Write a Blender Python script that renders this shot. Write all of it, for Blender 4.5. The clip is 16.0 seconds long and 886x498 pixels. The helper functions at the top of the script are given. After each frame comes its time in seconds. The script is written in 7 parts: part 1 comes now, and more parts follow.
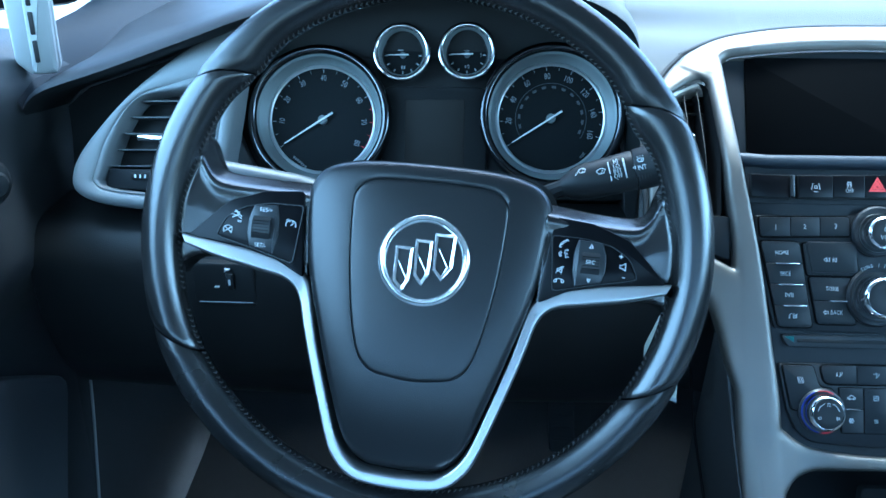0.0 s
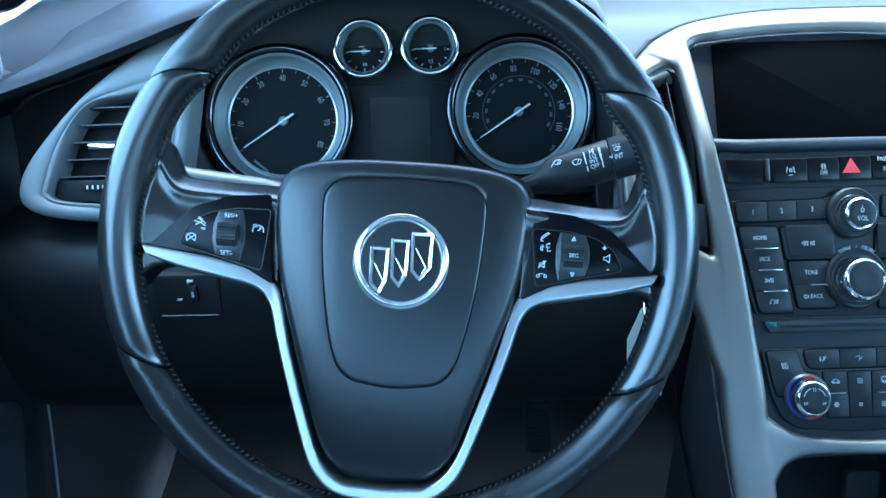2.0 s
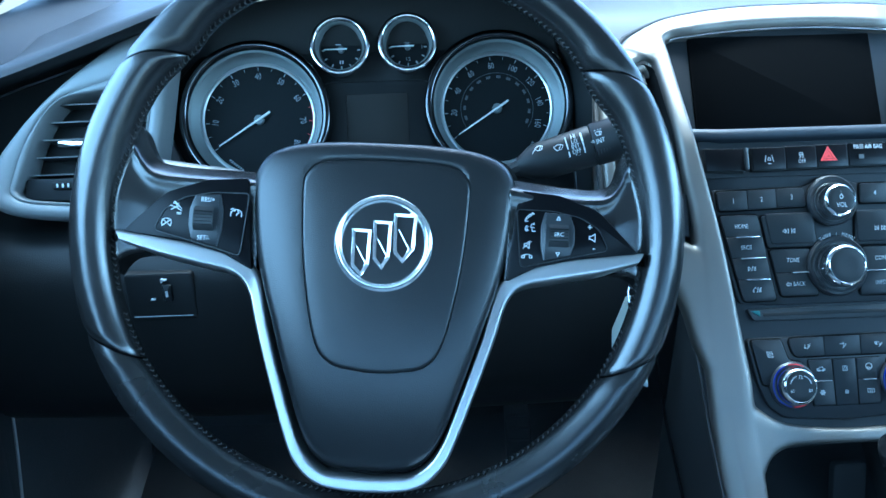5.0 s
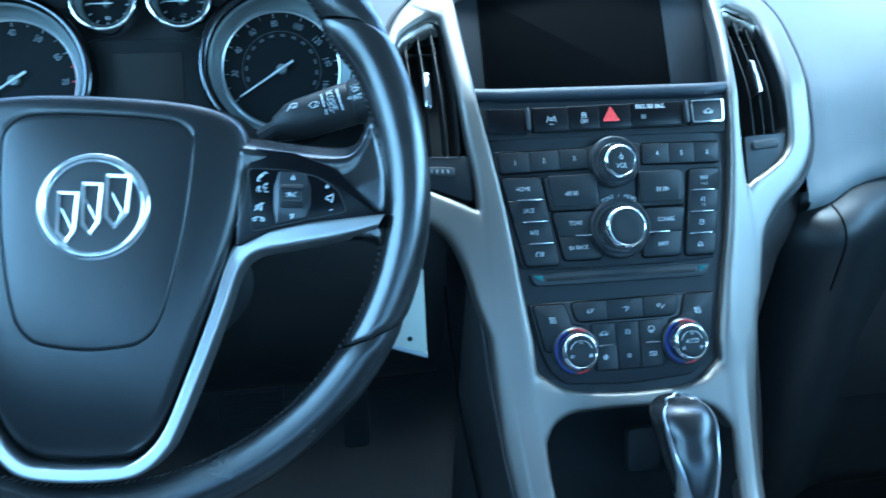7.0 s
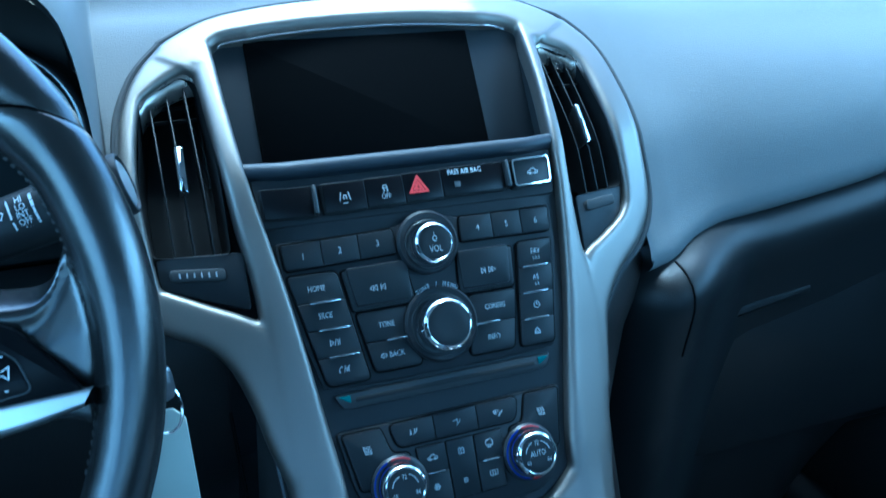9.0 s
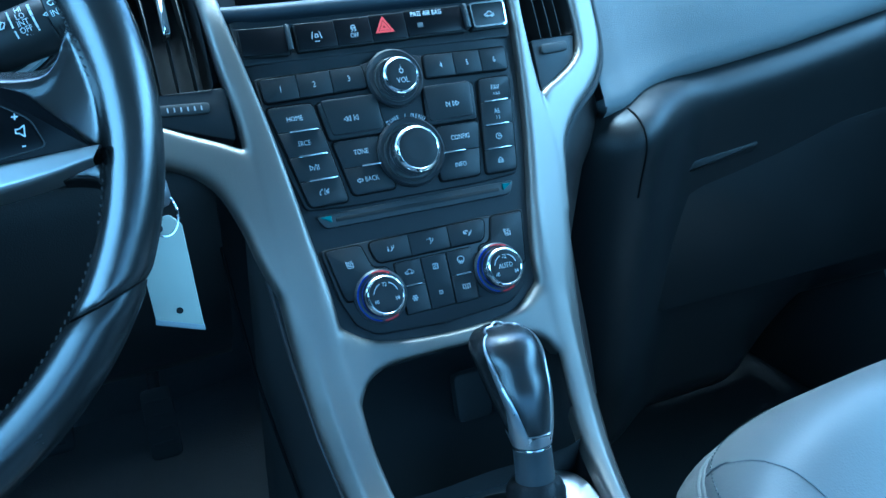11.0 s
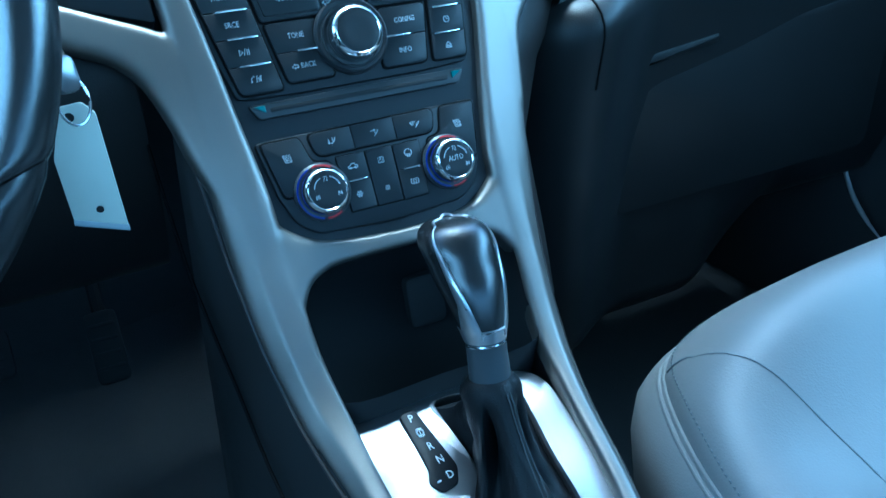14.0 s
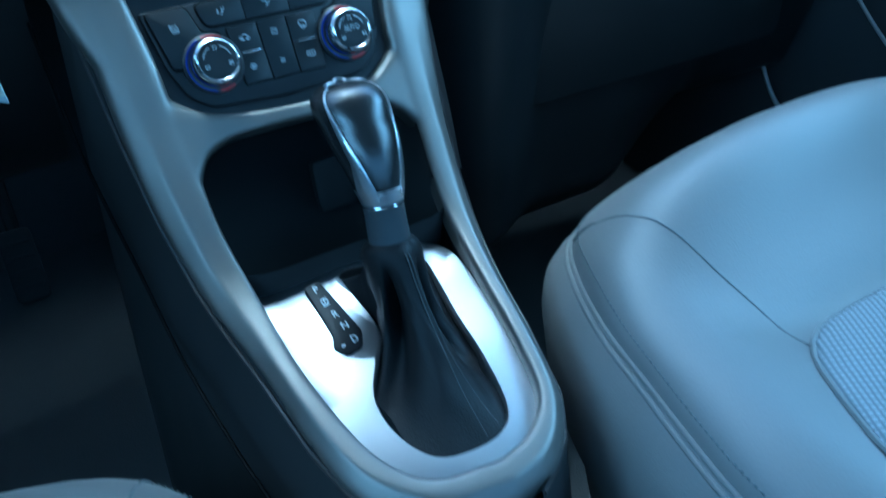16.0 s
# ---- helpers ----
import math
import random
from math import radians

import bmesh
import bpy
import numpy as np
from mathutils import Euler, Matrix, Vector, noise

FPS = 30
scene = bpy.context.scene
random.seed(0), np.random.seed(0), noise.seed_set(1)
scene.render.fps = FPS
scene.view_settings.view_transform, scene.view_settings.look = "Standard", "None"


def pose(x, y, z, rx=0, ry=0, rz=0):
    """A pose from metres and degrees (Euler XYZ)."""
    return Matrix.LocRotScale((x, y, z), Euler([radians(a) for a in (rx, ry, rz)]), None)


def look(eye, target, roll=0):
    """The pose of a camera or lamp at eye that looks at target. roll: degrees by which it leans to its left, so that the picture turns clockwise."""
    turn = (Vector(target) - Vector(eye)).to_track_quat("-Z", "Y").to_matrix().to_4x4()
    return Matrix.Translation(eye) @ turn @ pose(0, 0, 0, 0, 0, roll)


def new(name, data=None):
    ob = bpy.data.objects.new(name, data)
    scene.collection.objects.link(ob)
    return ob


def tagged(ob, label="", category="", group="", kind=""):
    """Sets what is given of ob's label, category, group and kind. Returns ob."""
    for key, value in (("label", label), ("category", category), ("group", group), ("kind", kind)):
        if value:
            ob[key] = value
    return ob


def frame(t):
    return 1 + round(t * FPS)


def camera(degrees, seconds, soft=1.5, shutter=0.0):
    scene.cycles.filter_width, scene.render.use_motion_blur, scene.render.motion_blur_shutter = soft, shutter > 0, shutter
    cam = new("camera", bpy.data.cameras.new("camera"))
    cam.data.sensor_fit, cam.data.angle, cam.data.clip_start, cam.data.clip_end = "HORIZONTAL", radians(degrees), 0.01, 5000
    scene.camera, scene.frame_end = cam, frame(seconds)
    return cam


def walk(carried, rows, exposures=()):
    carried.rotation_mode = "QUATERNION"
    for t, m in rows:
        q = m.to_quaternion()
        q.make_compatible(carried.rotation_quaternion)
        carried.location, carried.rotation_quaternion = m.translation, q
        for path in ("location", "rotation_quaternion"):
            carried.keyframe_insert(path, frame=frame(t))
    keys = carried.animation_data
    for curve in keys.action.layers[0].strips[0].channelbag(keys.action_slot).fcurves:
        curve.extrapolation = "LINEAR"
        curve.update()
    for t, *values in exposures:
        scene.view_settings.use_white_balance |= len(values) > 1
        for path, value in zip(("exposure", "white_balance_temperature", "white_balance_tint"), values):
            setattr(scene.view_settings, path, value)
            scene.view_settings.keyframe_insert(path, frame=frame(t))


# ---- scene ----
cam = camera(57.4, 16.0, 1.5, 0.3)
PATH = [
    (0, (0.0402, -0.5092, 0.9745), (-0.0110, 0.4258, 0.6235), 0.10),
    (0.5, (0.0297, -0.4922, 0.9774), (-0.0030, 0.4429, 0.6245), 0.55),
    (1, (0.0317, -0.4923, 0.9684), (0.0130, 0.4432, 0.6154), -0.55),
    (1.5, (0.0268, -0.4908, 0.9655), (0.0201, 0.4467, 0.6174), -0.85),
    (2, (0.0268, -0.4895, 0.9636), (0.0276, 0.4484, 0.6167), -1.31),
    (2.5, (0.0268, -0.4872, 0.9609), (0.0326, 0.4495, 0.6107), -2.05),
    (3, (0.0238, -0.4845, 0.9562), (0.0413, 0.4549, 0.6139), -2.83),
    (3.2, (0.0228, -0.4863, 0.9539), (0.0463, 0.4559, 0.6196), -2.78),
    (5.3, (0.0166, -0.4912, 0.9272), (0.0619, 0.4598, 0.6214), -0.84),
    (5.5, (0.0108, -0.4841, 0.9371), (0.0948, 0.4563, 0.6075), -0.64),
    (6, (0.0140, -0.4775, 0.9227), (0.0741, 0.4684, 0.6038), -3.85),
    (6.5, (0.0797, -0.4855, 0.8977), (0.1404, 0.4605, 0.5792), -1.86),
    (7, (0.1251, -0.4710, 0.9023), (0.2720, 0.4631, 0.5769), -0.42),
    (7.5, (0.1639, -0.4031, 0.9151), (0.3812, 0.5238, 0.6090), -0.62),
    (8, (0.1889, -0.3313, 0.9334), (0.4811, 0.5730, 0.6222), -0.69),
    (8.5, (0.2010, -0.3256, 0.9340), (0.5324, 0.5625, 0.6154), -1.00),
    (9, (0.1936, -0.3399, 0.9203), (0.5239, 0.5482, 0.6007), -1.69),
    (9.5, (0.1902, -0.3880, 0.8564), (0.5108, 0.4958, 0.5157), -3.16),
    (11.8, (0.1598, -0.4354, 0.8289), (0.5154, 0.4312, 0.4788), -4.05),
    (12, (0.1794, -0.4530, 0.8198), (0.5306, 0.4055, 0.4463), -3.48),
    (12.5, (0.1885, -0.4420, 0.7829), (0.5837, 0.3772, 0.3674), -1.07),
    (13, (0.1721, -0.4199, 0.7874), (0.5522, 0.3920, 0.3443), -0.45),
    (13.5, (0.1797, -0.3982, 0.7979), (0.5482, 0.4175, 0.3520), -3.16),
    (14, (0.1828, -0.3950, 0.8043), (0.5551, 0.4288, 0.3768), -4.52),
    (14.5, (0.1787, -0.4028, 0.8205), (0.5794, 0.4182, 0.4139), -4.38),
    (15, (0.1889, -0.3903, 0.8059), (0.5841, 0.4312, 0.3949), -3.75),
    (15.5, (0.1899, -0.3892, 0.7969), (0.5952, 0.4173, 0.3665), -3.21),
    (16, (0.1979, -0.4256, 0.7606), (0.6035, 0.3430, 0.2659), -5.21),
]
walk(cam, [(t, look(eye, target, roll)) for t, eye, target, roll in PATH], [(0.0, 2.93, 4520, -9), (5.5, 3.02, 4450, -11), (6.6, 3.2, 4400, -13), (8.5, 2.32, 4000, -15), (9.0, 2.38, 3930, -16), (9.5, 2.98, 3900, -17), (12.0, 2.8, 3950, -18), (14.8, 2.85, 4000, -18), (15.5, 2.90, 3970, -18.5), (16.0, 2.42, 3950, -19)])

# ---- light ----
world = bpy.data.worlds.new("sky")
scene.world = world
world.use_nodes = True
wn, wl = world.node_tree.nodes, world.node_tree.links
sky = wn.new("ShaderNodeTexSky")
sky.sky_type = "NISHITA"
sky.sun_disc = False
sky.sun_elevation, sky.sun_rotation = radians(76), radians(20)
sky.dust_density, sky.air_density = 3.0, 1.0
wl.new(sky.outputs[0], wn["Background"].inputs[0])
wn["Background"].inputs[1].default_value = 0.15
sun = new("sun", bpy.data.lights.new("sun", "SUN"))
sun.data.energy, sun.data.angle, sun.data.color = 1.0, radians(14), (1.0, 0.97, 0.93)
sun.matrix_world = look((0.35 + 0.83, 0.2 + 2.27, 0.9 + 9.70), (0.35, 0.2, 0.9))

# daylight entering by the two rows of side windows
for sx, power in ((-0.46, 0.95), (1.17, 1.3)):
    win = new("side_window_light", bpy.data.lights.new("side_window_light", "AREA"))
    win.data.shape, win.data.size, win.data.size_y = "RECTANGLE", 1.1, 0.34
    win.data.energy, win.data.color = power, (0.68, 0.87, 1.0)
    win.matrix_world = look((sx, -0.30, 1.07), (0.355, -0.20, 0.80))


# ---- materials ----
def make_mat(name, color, rough=0.5, metal=0.0, grain=0.0, grain_scale=900.0, vary=0.15, vary_scale=14.0, coat=0.0, emit=0.0, streak=None, spec=0.5):
    """A surface with two scales of variation: patchy tone and roughness, and fine relief."""
    m = bpy.data.materials.new(name)
    m.use_nodes = True
    n, l = m.node_tree.nodes, m.node_tree.links
    b = n["Principled BSDF"]
    b.inputs["Metallic"].default_value = metal
    b.inputs["Specular IOR Level"].default_value = spec
    b.inputs["Coat Weight"].default_value = coat
    b.inputs["Coat Roughness"].default_value = 0.08
    tc = n.new("ShaderNodeTexCoord")
    patch = n.new("ShaderNodeTexNoise")
    patch.inputs["Scale"].default_value = vary_scale
    patch.inputs["Detail"].default_value = 6
    l.new(tc.outputs["Object"], patch.inputs["Vector"])
    ramp = n.new("ShaderNodeMapRange")
    ramp.inputs[3].default_value, ramp.inputs[4].default_value = 1 - vary, 1 + vary
    l.new(patch.outputs[0], ramp.inputs[0])
    mix = n.new("ShaderNodeVectorMath")
    mix.operation = "SCALE"
    mix.inputs[0].default_value = color
    l.new(ramp.outputs[0], mix.inputs["Scale"])
    l.new(mix.outputs[0], b.inputs["Base Color"])
    rr = n.new("ShaderNodeMapRange")
    rr.inputs[3].default_value, rr.inputs[4].default_value = max(0.02, rough * (1 - vary)), min(1, rough * (1 + vary))
    l.new(patch.outputs[0], rr.inputs[0])
    l.new(rr.outputs[0], b.inputs["Roughness"])
    if grain > 0:
        fine = n.new("ShaderNodeTexNoise" if streak else "ShaderNodeTexVoronoi")
        fine.inputs["Scale"].default_value = grain_scale
        src = tc.outputs["Object"]
        if streak:
            mp = n.new("ShaderNodeMapping")
            mp.inputs["Scale"].default_value = streak
            l.new(src, mp.inputs[0])
            src = mp.outputs[0]
        l.new(src, fine.inputs["Vector"])
        bump = n.new("ShaderNodeBump")
        bump.inputs["Strength"].default_value = grain
        bump.inputs["Distance"].default_value = 0.0004
        l.new(fine.outputs[0], bump.inputs["Height"])
        l.new(bump.outputs[0], b.inputs["Normal"])
    if emit > 0:
        b.inputs["Emission Color"].default_value = (*color, 1)
        b.inputs["Emission Strength"].default_value = emit
    return m


LEATHER = make_mat("black_leather", (0.0105, 0.0102, 0.0102), 0.26, spec=0.75, grain=0.16, grain_scale=1300, vary=0.16, vary_scale=18)
LEATHER_WORN = make_mat("worn_black_leather", (0.0115, 0.0110, 0.0108), 0.23, spec=1.0, grain=0.11, grain_scale=1300, vary=0.3, vary_scale=45)
PAD = make_mat("airbag_vinyl", (0.0125, 0.0130, 0.0140), 0.31, spec=0.65, grain=0.17, grain_scale=1500, vary=0.12)
DARK = make_mat("dark_plastic", (0.044, 0.045, 0.046), 0.66, spec=0.22, grain=0.25, grain_scale=1200, vary=0.2)
SMOOTH_DARK = make_mat("smooth_dark_plastic", (0.022, 0.023, 0.024), 0.4, vary=0.15)
BUTTON = make_mat("button_plastic", (0.0125, 0.0135, 0.015), 0.45, spec=0.28, grain=0.15, grain_scale=2500, vary=0.12)
FASCIA = make_mat("fascia_plastic", (0.013, 0.014, 0.016), 0.48, spec=0.28, grain=0.2, grain_scale=1800, vary=0.15)
GLOSS = make_mat("gloss_black", (0.004, 0.004, 0.005), 0.3, vary=0.2, spec=0.15)
VOID = make_mat("black_recess", (0.024, 0.024, 0.024), 0.9, vary=0.3, spec=0.15)
SILVER = make_mat("satin_silver_paint", (0.196, 0.184, 0.166), 0.46, metal=0.8, grain=0.10, grain_scale=60, vary=0.07, vary_scale=30, streak=(40, 2, 2))
BRIGHT = make_mat("bright_satin_trim", (0.56, 0.55, 0.54), 0.31, metal=0.9, vary=0.06)
KNOB_SILVER = make_mat("knob_silver", (0.55, 0.55, 0.56), 0.28, metal=0.95, vary=0.08)
PLATE = make_mat("brushed_aluminium", (0.47, 0.47, 0.48), 0.33, metal=1.0, grain=0.25, grain_scale=50, vary=0.08, streak=(60, 2, 2))
DARK_CHROME = make_mat("dark_chrome", (0.6, 0.61, 0.63), 0.08, metal=1.0, vary=0.1)
BRIGHT_RING = make_mat("bright_dial_ring", (0.55, 0.57, 0.58), 0.3, metal=0.8, vary=0.05)
BLACK_CHROME = make_mat("black_chrome", (0.09, 0.092, 0.097), 0.14, metal=1.0, vary=0.1)
CHROME = make_mat("chrome", (0.85, 0.85, 0.86), 0.11, metal=1.0, vary=0.1)
GREY_PAD = make_mat("light_grey_dash_vinyl", (0.135, 0.139, 0.139), 0.75, spec=0.3, grain=0.5, grain_scale=1100, vary=0.06)
GREY_TRIM = make_mat("grey_trim_plastic", (0.235, 0.242, 0.246), 0.45, grain=0.3, grain_scale=1300, vary=0.06)
SEAT = make_mat("light_grey_leather", (0.170, 0.167, 0.160), 0.45, grain=0.16, grain_scale=700, vary=0.07, vary_scale=9)
SEAT_THREAD = make_mat("seat_thread", (0.11, 0.115, 0.12), 0.8, vary=0.2, vary_scale=300)
SEAT_SIDE = make_mat("grey_seat_side_vinyl", (0.165, 0.163, 0.158), 0.45, grain=0.2, grain_scale=800, vary=0.08, vary_scale=9)
THREAD = make_mat("grey_thread", (0.045, 0.043, 0.042), 0.8, vary=0.3, vary_scale=300)
DARK_THREAD = make_mat("dark_thread", (0.05, 0.05, 0.05), 0.8, vary=0.3, vary_scale=300)
GAITER = make_mat("matte_gaiter_leather", (0.007, 0.007, 0.0075), 0.55, spec=0.25, grain=0.4, grain_scale=900, vary=0.3, vary_scale=30)
EMBLEM = make_mat("polished_emblem", (0.95, 0.95, 0.96), 0.08, metal=0.85, vary=0.05)
CONSOLE_SIDE = make_mat("black_console_plastic", (0.034, 0.0343, 0.0346), 0.6, spec=0.2, grain=0.25, grain_scale=1200, vary=0.2)
BEVEL = make_mat("brown_satin_bevel", (0.30, 0.27, 0.24), 0.28, metal=0.9, vary=0.2, vary_scale=60)
# near-black that puts shade into key gaps; seams and deep vent slats share it
GROOVE = make_mat("black_gap_shade", (0.0022, 0.0022, 0.0025), 0.7, vary=0.1, spec=0.1)
WINDOW = make_mat("smoked_window", (0.006, 0.006, 0.007), 0.45, vary=0.1, spec=0.2)
CARPET = make_mat("dark_carpet", (0.045, 0.0455, 0.046), 0.95, grain=0.9, grain_scale=500, vary=0.4, vary_scale=60)
DIAL = make_mat("dial_face", (0.008, 0.0095, 0.0105), 0.6, spec=0.12, vary=0.1)
DIAL_RING = make_mat("dial_grey_ring", (0.19, 0.21, 0.215), 0.45, metal=0.3, vary=0.1)
WHITE = make_mat("white_print", (0.72, 0.74, 0.75), 0.6, vary=0.05)
PALE = make_mat("pale_print", (0.42, 0.44, 0.46), 0.6, vary=0.05)
DIM_PRINT = make_mat("dim_print", (0.26, 0.28, 0.30), 0.6, vary=0.05)
FAINT = make_mat("faint_print", (0.07, 0.075, 0.08), 0.6, vary=0.05)
RED = make_mat("red_print", (0.62, 0.05, 0.05), 0.45, vary=0.1)
BLUE_LIT = make_mat("blue_lit_ring", (0.0, 0.006, 0.15), 0.4, vary=0.05, emit=0.03)
RED_LIT = make_mat("red_lit_ring", (0.22, 0.008, 0.012), 0.4, vary=0.05, emit=0.04)
NEEDLE = make_mat("white_needle", (0.8, 0.82, 0.82), 0.5, vary=0.03)
LCD = make_mat("display_glass_grey", (0.024, 0.022, 0.020), 0.6, spec=0.15, vary=0.1)
SCREEN = make_mat("display_glass_black", (0.0016, 0.0016, 0.0018), 0.9, vary=0.1, spec=0.04)
TAG = make_mat("white_card", (0.56, 0.58, 0.50), 0.5, vary=0.04, vary_scale=60)
CLEAR_EDGE = make_mat("clear_tag_sleeve", (0.35, 0.38, 0.40), 0.15, vary=0.1)
TEAL = make_mat("teal_light_guide", (0.03, 0.12, 0.12), 0.3, vary=0.1)
LOWER = make_mat("black_lower_dash_vinyl", (0.0125, 0.0127, 0.013), 0.42, spec=0.24, grain=0.3, grain_scale=1000, vary=0.2)
HOUSING = make_mat("black_cluster_plastic", (0.009, 0.0095, 0.010), 0.55, vary=0.15, spec=0.3)
SHELL = make_mat("grey_headliner", (0.2, 0.2, 0.205), 0.85, grain=0.3, grain_scale=600, vary=0.08)
DOOR_DARK = make_mat("door_panel_vinyl", (0.034, 0.035, 0.037), 0.5, grain=0.4, grain_scale=1000, vary=0.15)
DOOR_GREY = make_mat("door_grey_vinyl", (0.070, 0.073, 0.077), 0.6, grain=0.4, grain_scale=900, vary=0.12)
IVORY = make_mat("pale_plastic", (0.36, 0.37, 0.36), 0.45, vary=0.08)


def weave_mat():
    m = make_mat("woven_check_cloth", (0.30, 0.31, 0.32), 0.85, vary=0.1)
    n, l = m.node_tree.nodes, m.node_tree.links
    b = n["Principled BSDF"]
    tc = n.new("ShaderNodeTexCoord")
    mp = n.new("ShaderNodeMapping")
    mp.inputs["Rotation"].default_value = (0, 0, 0.55)
    l.new(tc.outputs["Object"], mp.inputs[0])
    heights = []
    for axis in "XY":
        w = n.new("ShaderNodeTexWave")
        w.bands_direction = axis
        w.inputs["Scale"].default_value = 95 if axis == "X" else 70
        w.inputs["Distortion"].default_value = 0.4
        l.new(mp.outputs[0], w.inputs["Vector"])
        heights.append(w)
    mul = n.new("ShaderNodeMath")
    mul.operation = "MULTIPLY"
    l.new(heights[0].outputs["Fac"], mul.inputs[0])
    l.new(heights[1].outputs["Fac"], mul.inputs[1])
    cr = n.new("ShaderNodeValToRGB")
    cr.color_ramp.elements[0].color = (0.17, 0.18, 0.19, 1)
    cr.color_ramp.elements[1].color = (0.34, 0.35, 0.36, 1)
    cr.color_ramp.elements[1].position = 0.55
    l.new(mul.outputs[0], cr.inputs[0])
    l.new(cr.outputs[0], b.inputs["Base Color"])
    bump = n.new("ShaderNodeBump")
    bump.inputs["Strength"].default_value = 0.6
    bump.inputs["Distance"].default_value = 0.001
    l.new(mul.outputs[0], bump.inputs["Height"])
    l.new(bump.outputs[0], b.inputs["Normal"])
    return m


CLOTH = weave_mat()


# ---- mesh tools ----
def part(name, bm, material, parent, label="", sharp=35):
    """Links a bmesh as one mesh object under a thing or a part."""
    bmesh.ops.remove_doubles(bm, verts=bm.verts, dist=1e-6)
    bmesh.ops.recalc_face_normals(bm, faces=bm.faces)
    me = bpy.data.meshes.new(name)
    bm.to_mesh(me)
    bm.free()
    me.materials.append(material)
    me.shade_smooth()
    me.set_sharp_from_angle(angle=radians(sharp))
    ob = new(name, me)
    if parent is not None:
        ob.parent = parent
        if parent.data is None:
            ob.matrix_parent_inverse = Matrix.Translation(parent.location).inverted()
    return tagged(ob, label)


def fused(name, solids, material, parent, label="", voxel=0.001, passes=8):
    """One moulded piece out of overlapping closed solids, with soft fillets where they meet."""
    whole = bmesh.new()
    for bm in solids:
        bmesh.ops.recalc_face_normals(bm, faces=bm.faces)
        me = bpy.data.meshes.new("tmp")
        bm.to_mesh(me)
        bm.free()
        whole.from_mesh(me)
        bpy.data.meshes.remove(me)
    me = bpy.data.meshes.new("tmp")
    whole.to_mesh(me)
    whole.free()
    ob = new("tmp", me)
    m = ob.modifiers.new("fuse", "REMESH")
    m.mode, m.voxel_size = "VOXEL", voxel
    m = ob.modifiers.new("soften", "SMOOTH")
    m.factor, m.iterations = 0.5, passes
    done = bpy.data.meshes.new_from_object(ob.evaluated_get(bpy.context.evaluated_depsgraph_get()))
    bpy.data.objects.remove(ob)
    bpy.data.meshes.remove(me)
    bm = bmesh.new()
    bm.from_mesh(done)
    bpy.data.meshes.remove(done)
    return part(name, bm, material, parent, label, 180)


def thing(name, at, label, category, group="", kind=""):
    ob = new(name)
    ob.empty_display_size = 0.02
    ob.location = at
    return tagged(ob, label, category, group, kind)


def curve_through(pts, n=8, closed=False):
    """Points of a smooth curve through pts."""
    P = [np.array(p, float) for p in pts]
    if closed:
        P = [P[-1]] + P + [P[0], P[1]]
    else:
        P = [2 * P[0] - P[1]] + P + [2 * P[-1] - P[-2]]
    out = []
    for i in range(1, len(P) - 2):
        a, b, c, d = P[i - 1:i + 3]
        for k in range(n):
            t = k / n
            out.append(0.5 * (2 * b + (c - a) * t + (2 * a - 5 * b + 4 * c - d) * t * t + (3 * b - a - 3 * c + d) * t ** 3))
    if not closed:
        out.append(P[-2])
    return out


def resample(pts, n):
    pts = np.array(pts, float)
    d = np.r_[0, np.cumsum(np.linalg.norm(np.diff(pts, axis=0), axis=1))]
    s = np.linspace(0, d[-1], n)
    return np.stack([np.interp(s, d, pts[:, k]) for k in range(pts.shape[1])], 1)


def area(poly):
    return 0.5 * sum(a[0] * b[1] - b[0] * a[1] for a, b in zip(poly, list(poly[1:]) + [poly[0]]))


def rounded(poly, r, n=4):
    """A polygon with its corners rounded."""
    out = []
    k = len(poly)
    for i in range(k):
        p, a, b = (np.array(poly[j % k], float) for j in (i, i - 1, i + 1))
        da, db = np.linalg.norm(a - p), np.linalg.norm(b - p)
        q = min(r, da * 0.45, db * 0.45)
        s, e = p + (a - p) / da * q, p + (b - p) / db * q
        for j in range(n + 1):
            t = j / n
            out.append((1 - t) ** 2 * s + 2 * t * (1 - t) * p + t * t * e)
    return out


def inset(poly, d):
    """The outline moved inwards by d."""
    sgn = 1 if area(poly) > 0 else -1
    k, out = len(poly), []
    for i in range(k):
        p, a, b = (np.array(poly[j % k], float) for j in (i, i - 1, i + 1))
        e1, e2 = p - a, b - p
        n1 = np.array([-e1[1], e1[0]]) / (np.linalg.norm(e1) + 1e-12)
        n2 = np.array([-e2[1], e2[0]]) / (np.linalg.norm(e2) + 1e-12)
        m = n1 + n2
        m = m / max(0.5, float(m @ m) / 2)
        out.append(p + sgn * d * m)
    return out


def rect(u, v, w, h, r=0.001, n=3):
    return rounded([(u - w / 2, v - h / 2), (u + w / 2, v - h / 2), (u + w / 2, v + h / 2), (u - w / 2, v + h / 2)], r, n)


def loft(bm, rings, cap_first=False, cap_last=True, closed=True):
    vs = [[bm.verts.new(p) for p in ring] for ring in rings]
    m = len(vs[0])
    for a, b in zip(vs, vs[1:]):
        for i in range(m if closed else m - 1):
            j = (i + 1) % m
            bm.faces.new((a[i], a[j], b[j], b[i]))
    if cap_first:
        bm.faces.new(vs[0][::-1])
    if cap_last:
        bm.faces.new(vs[-1])
    return vs


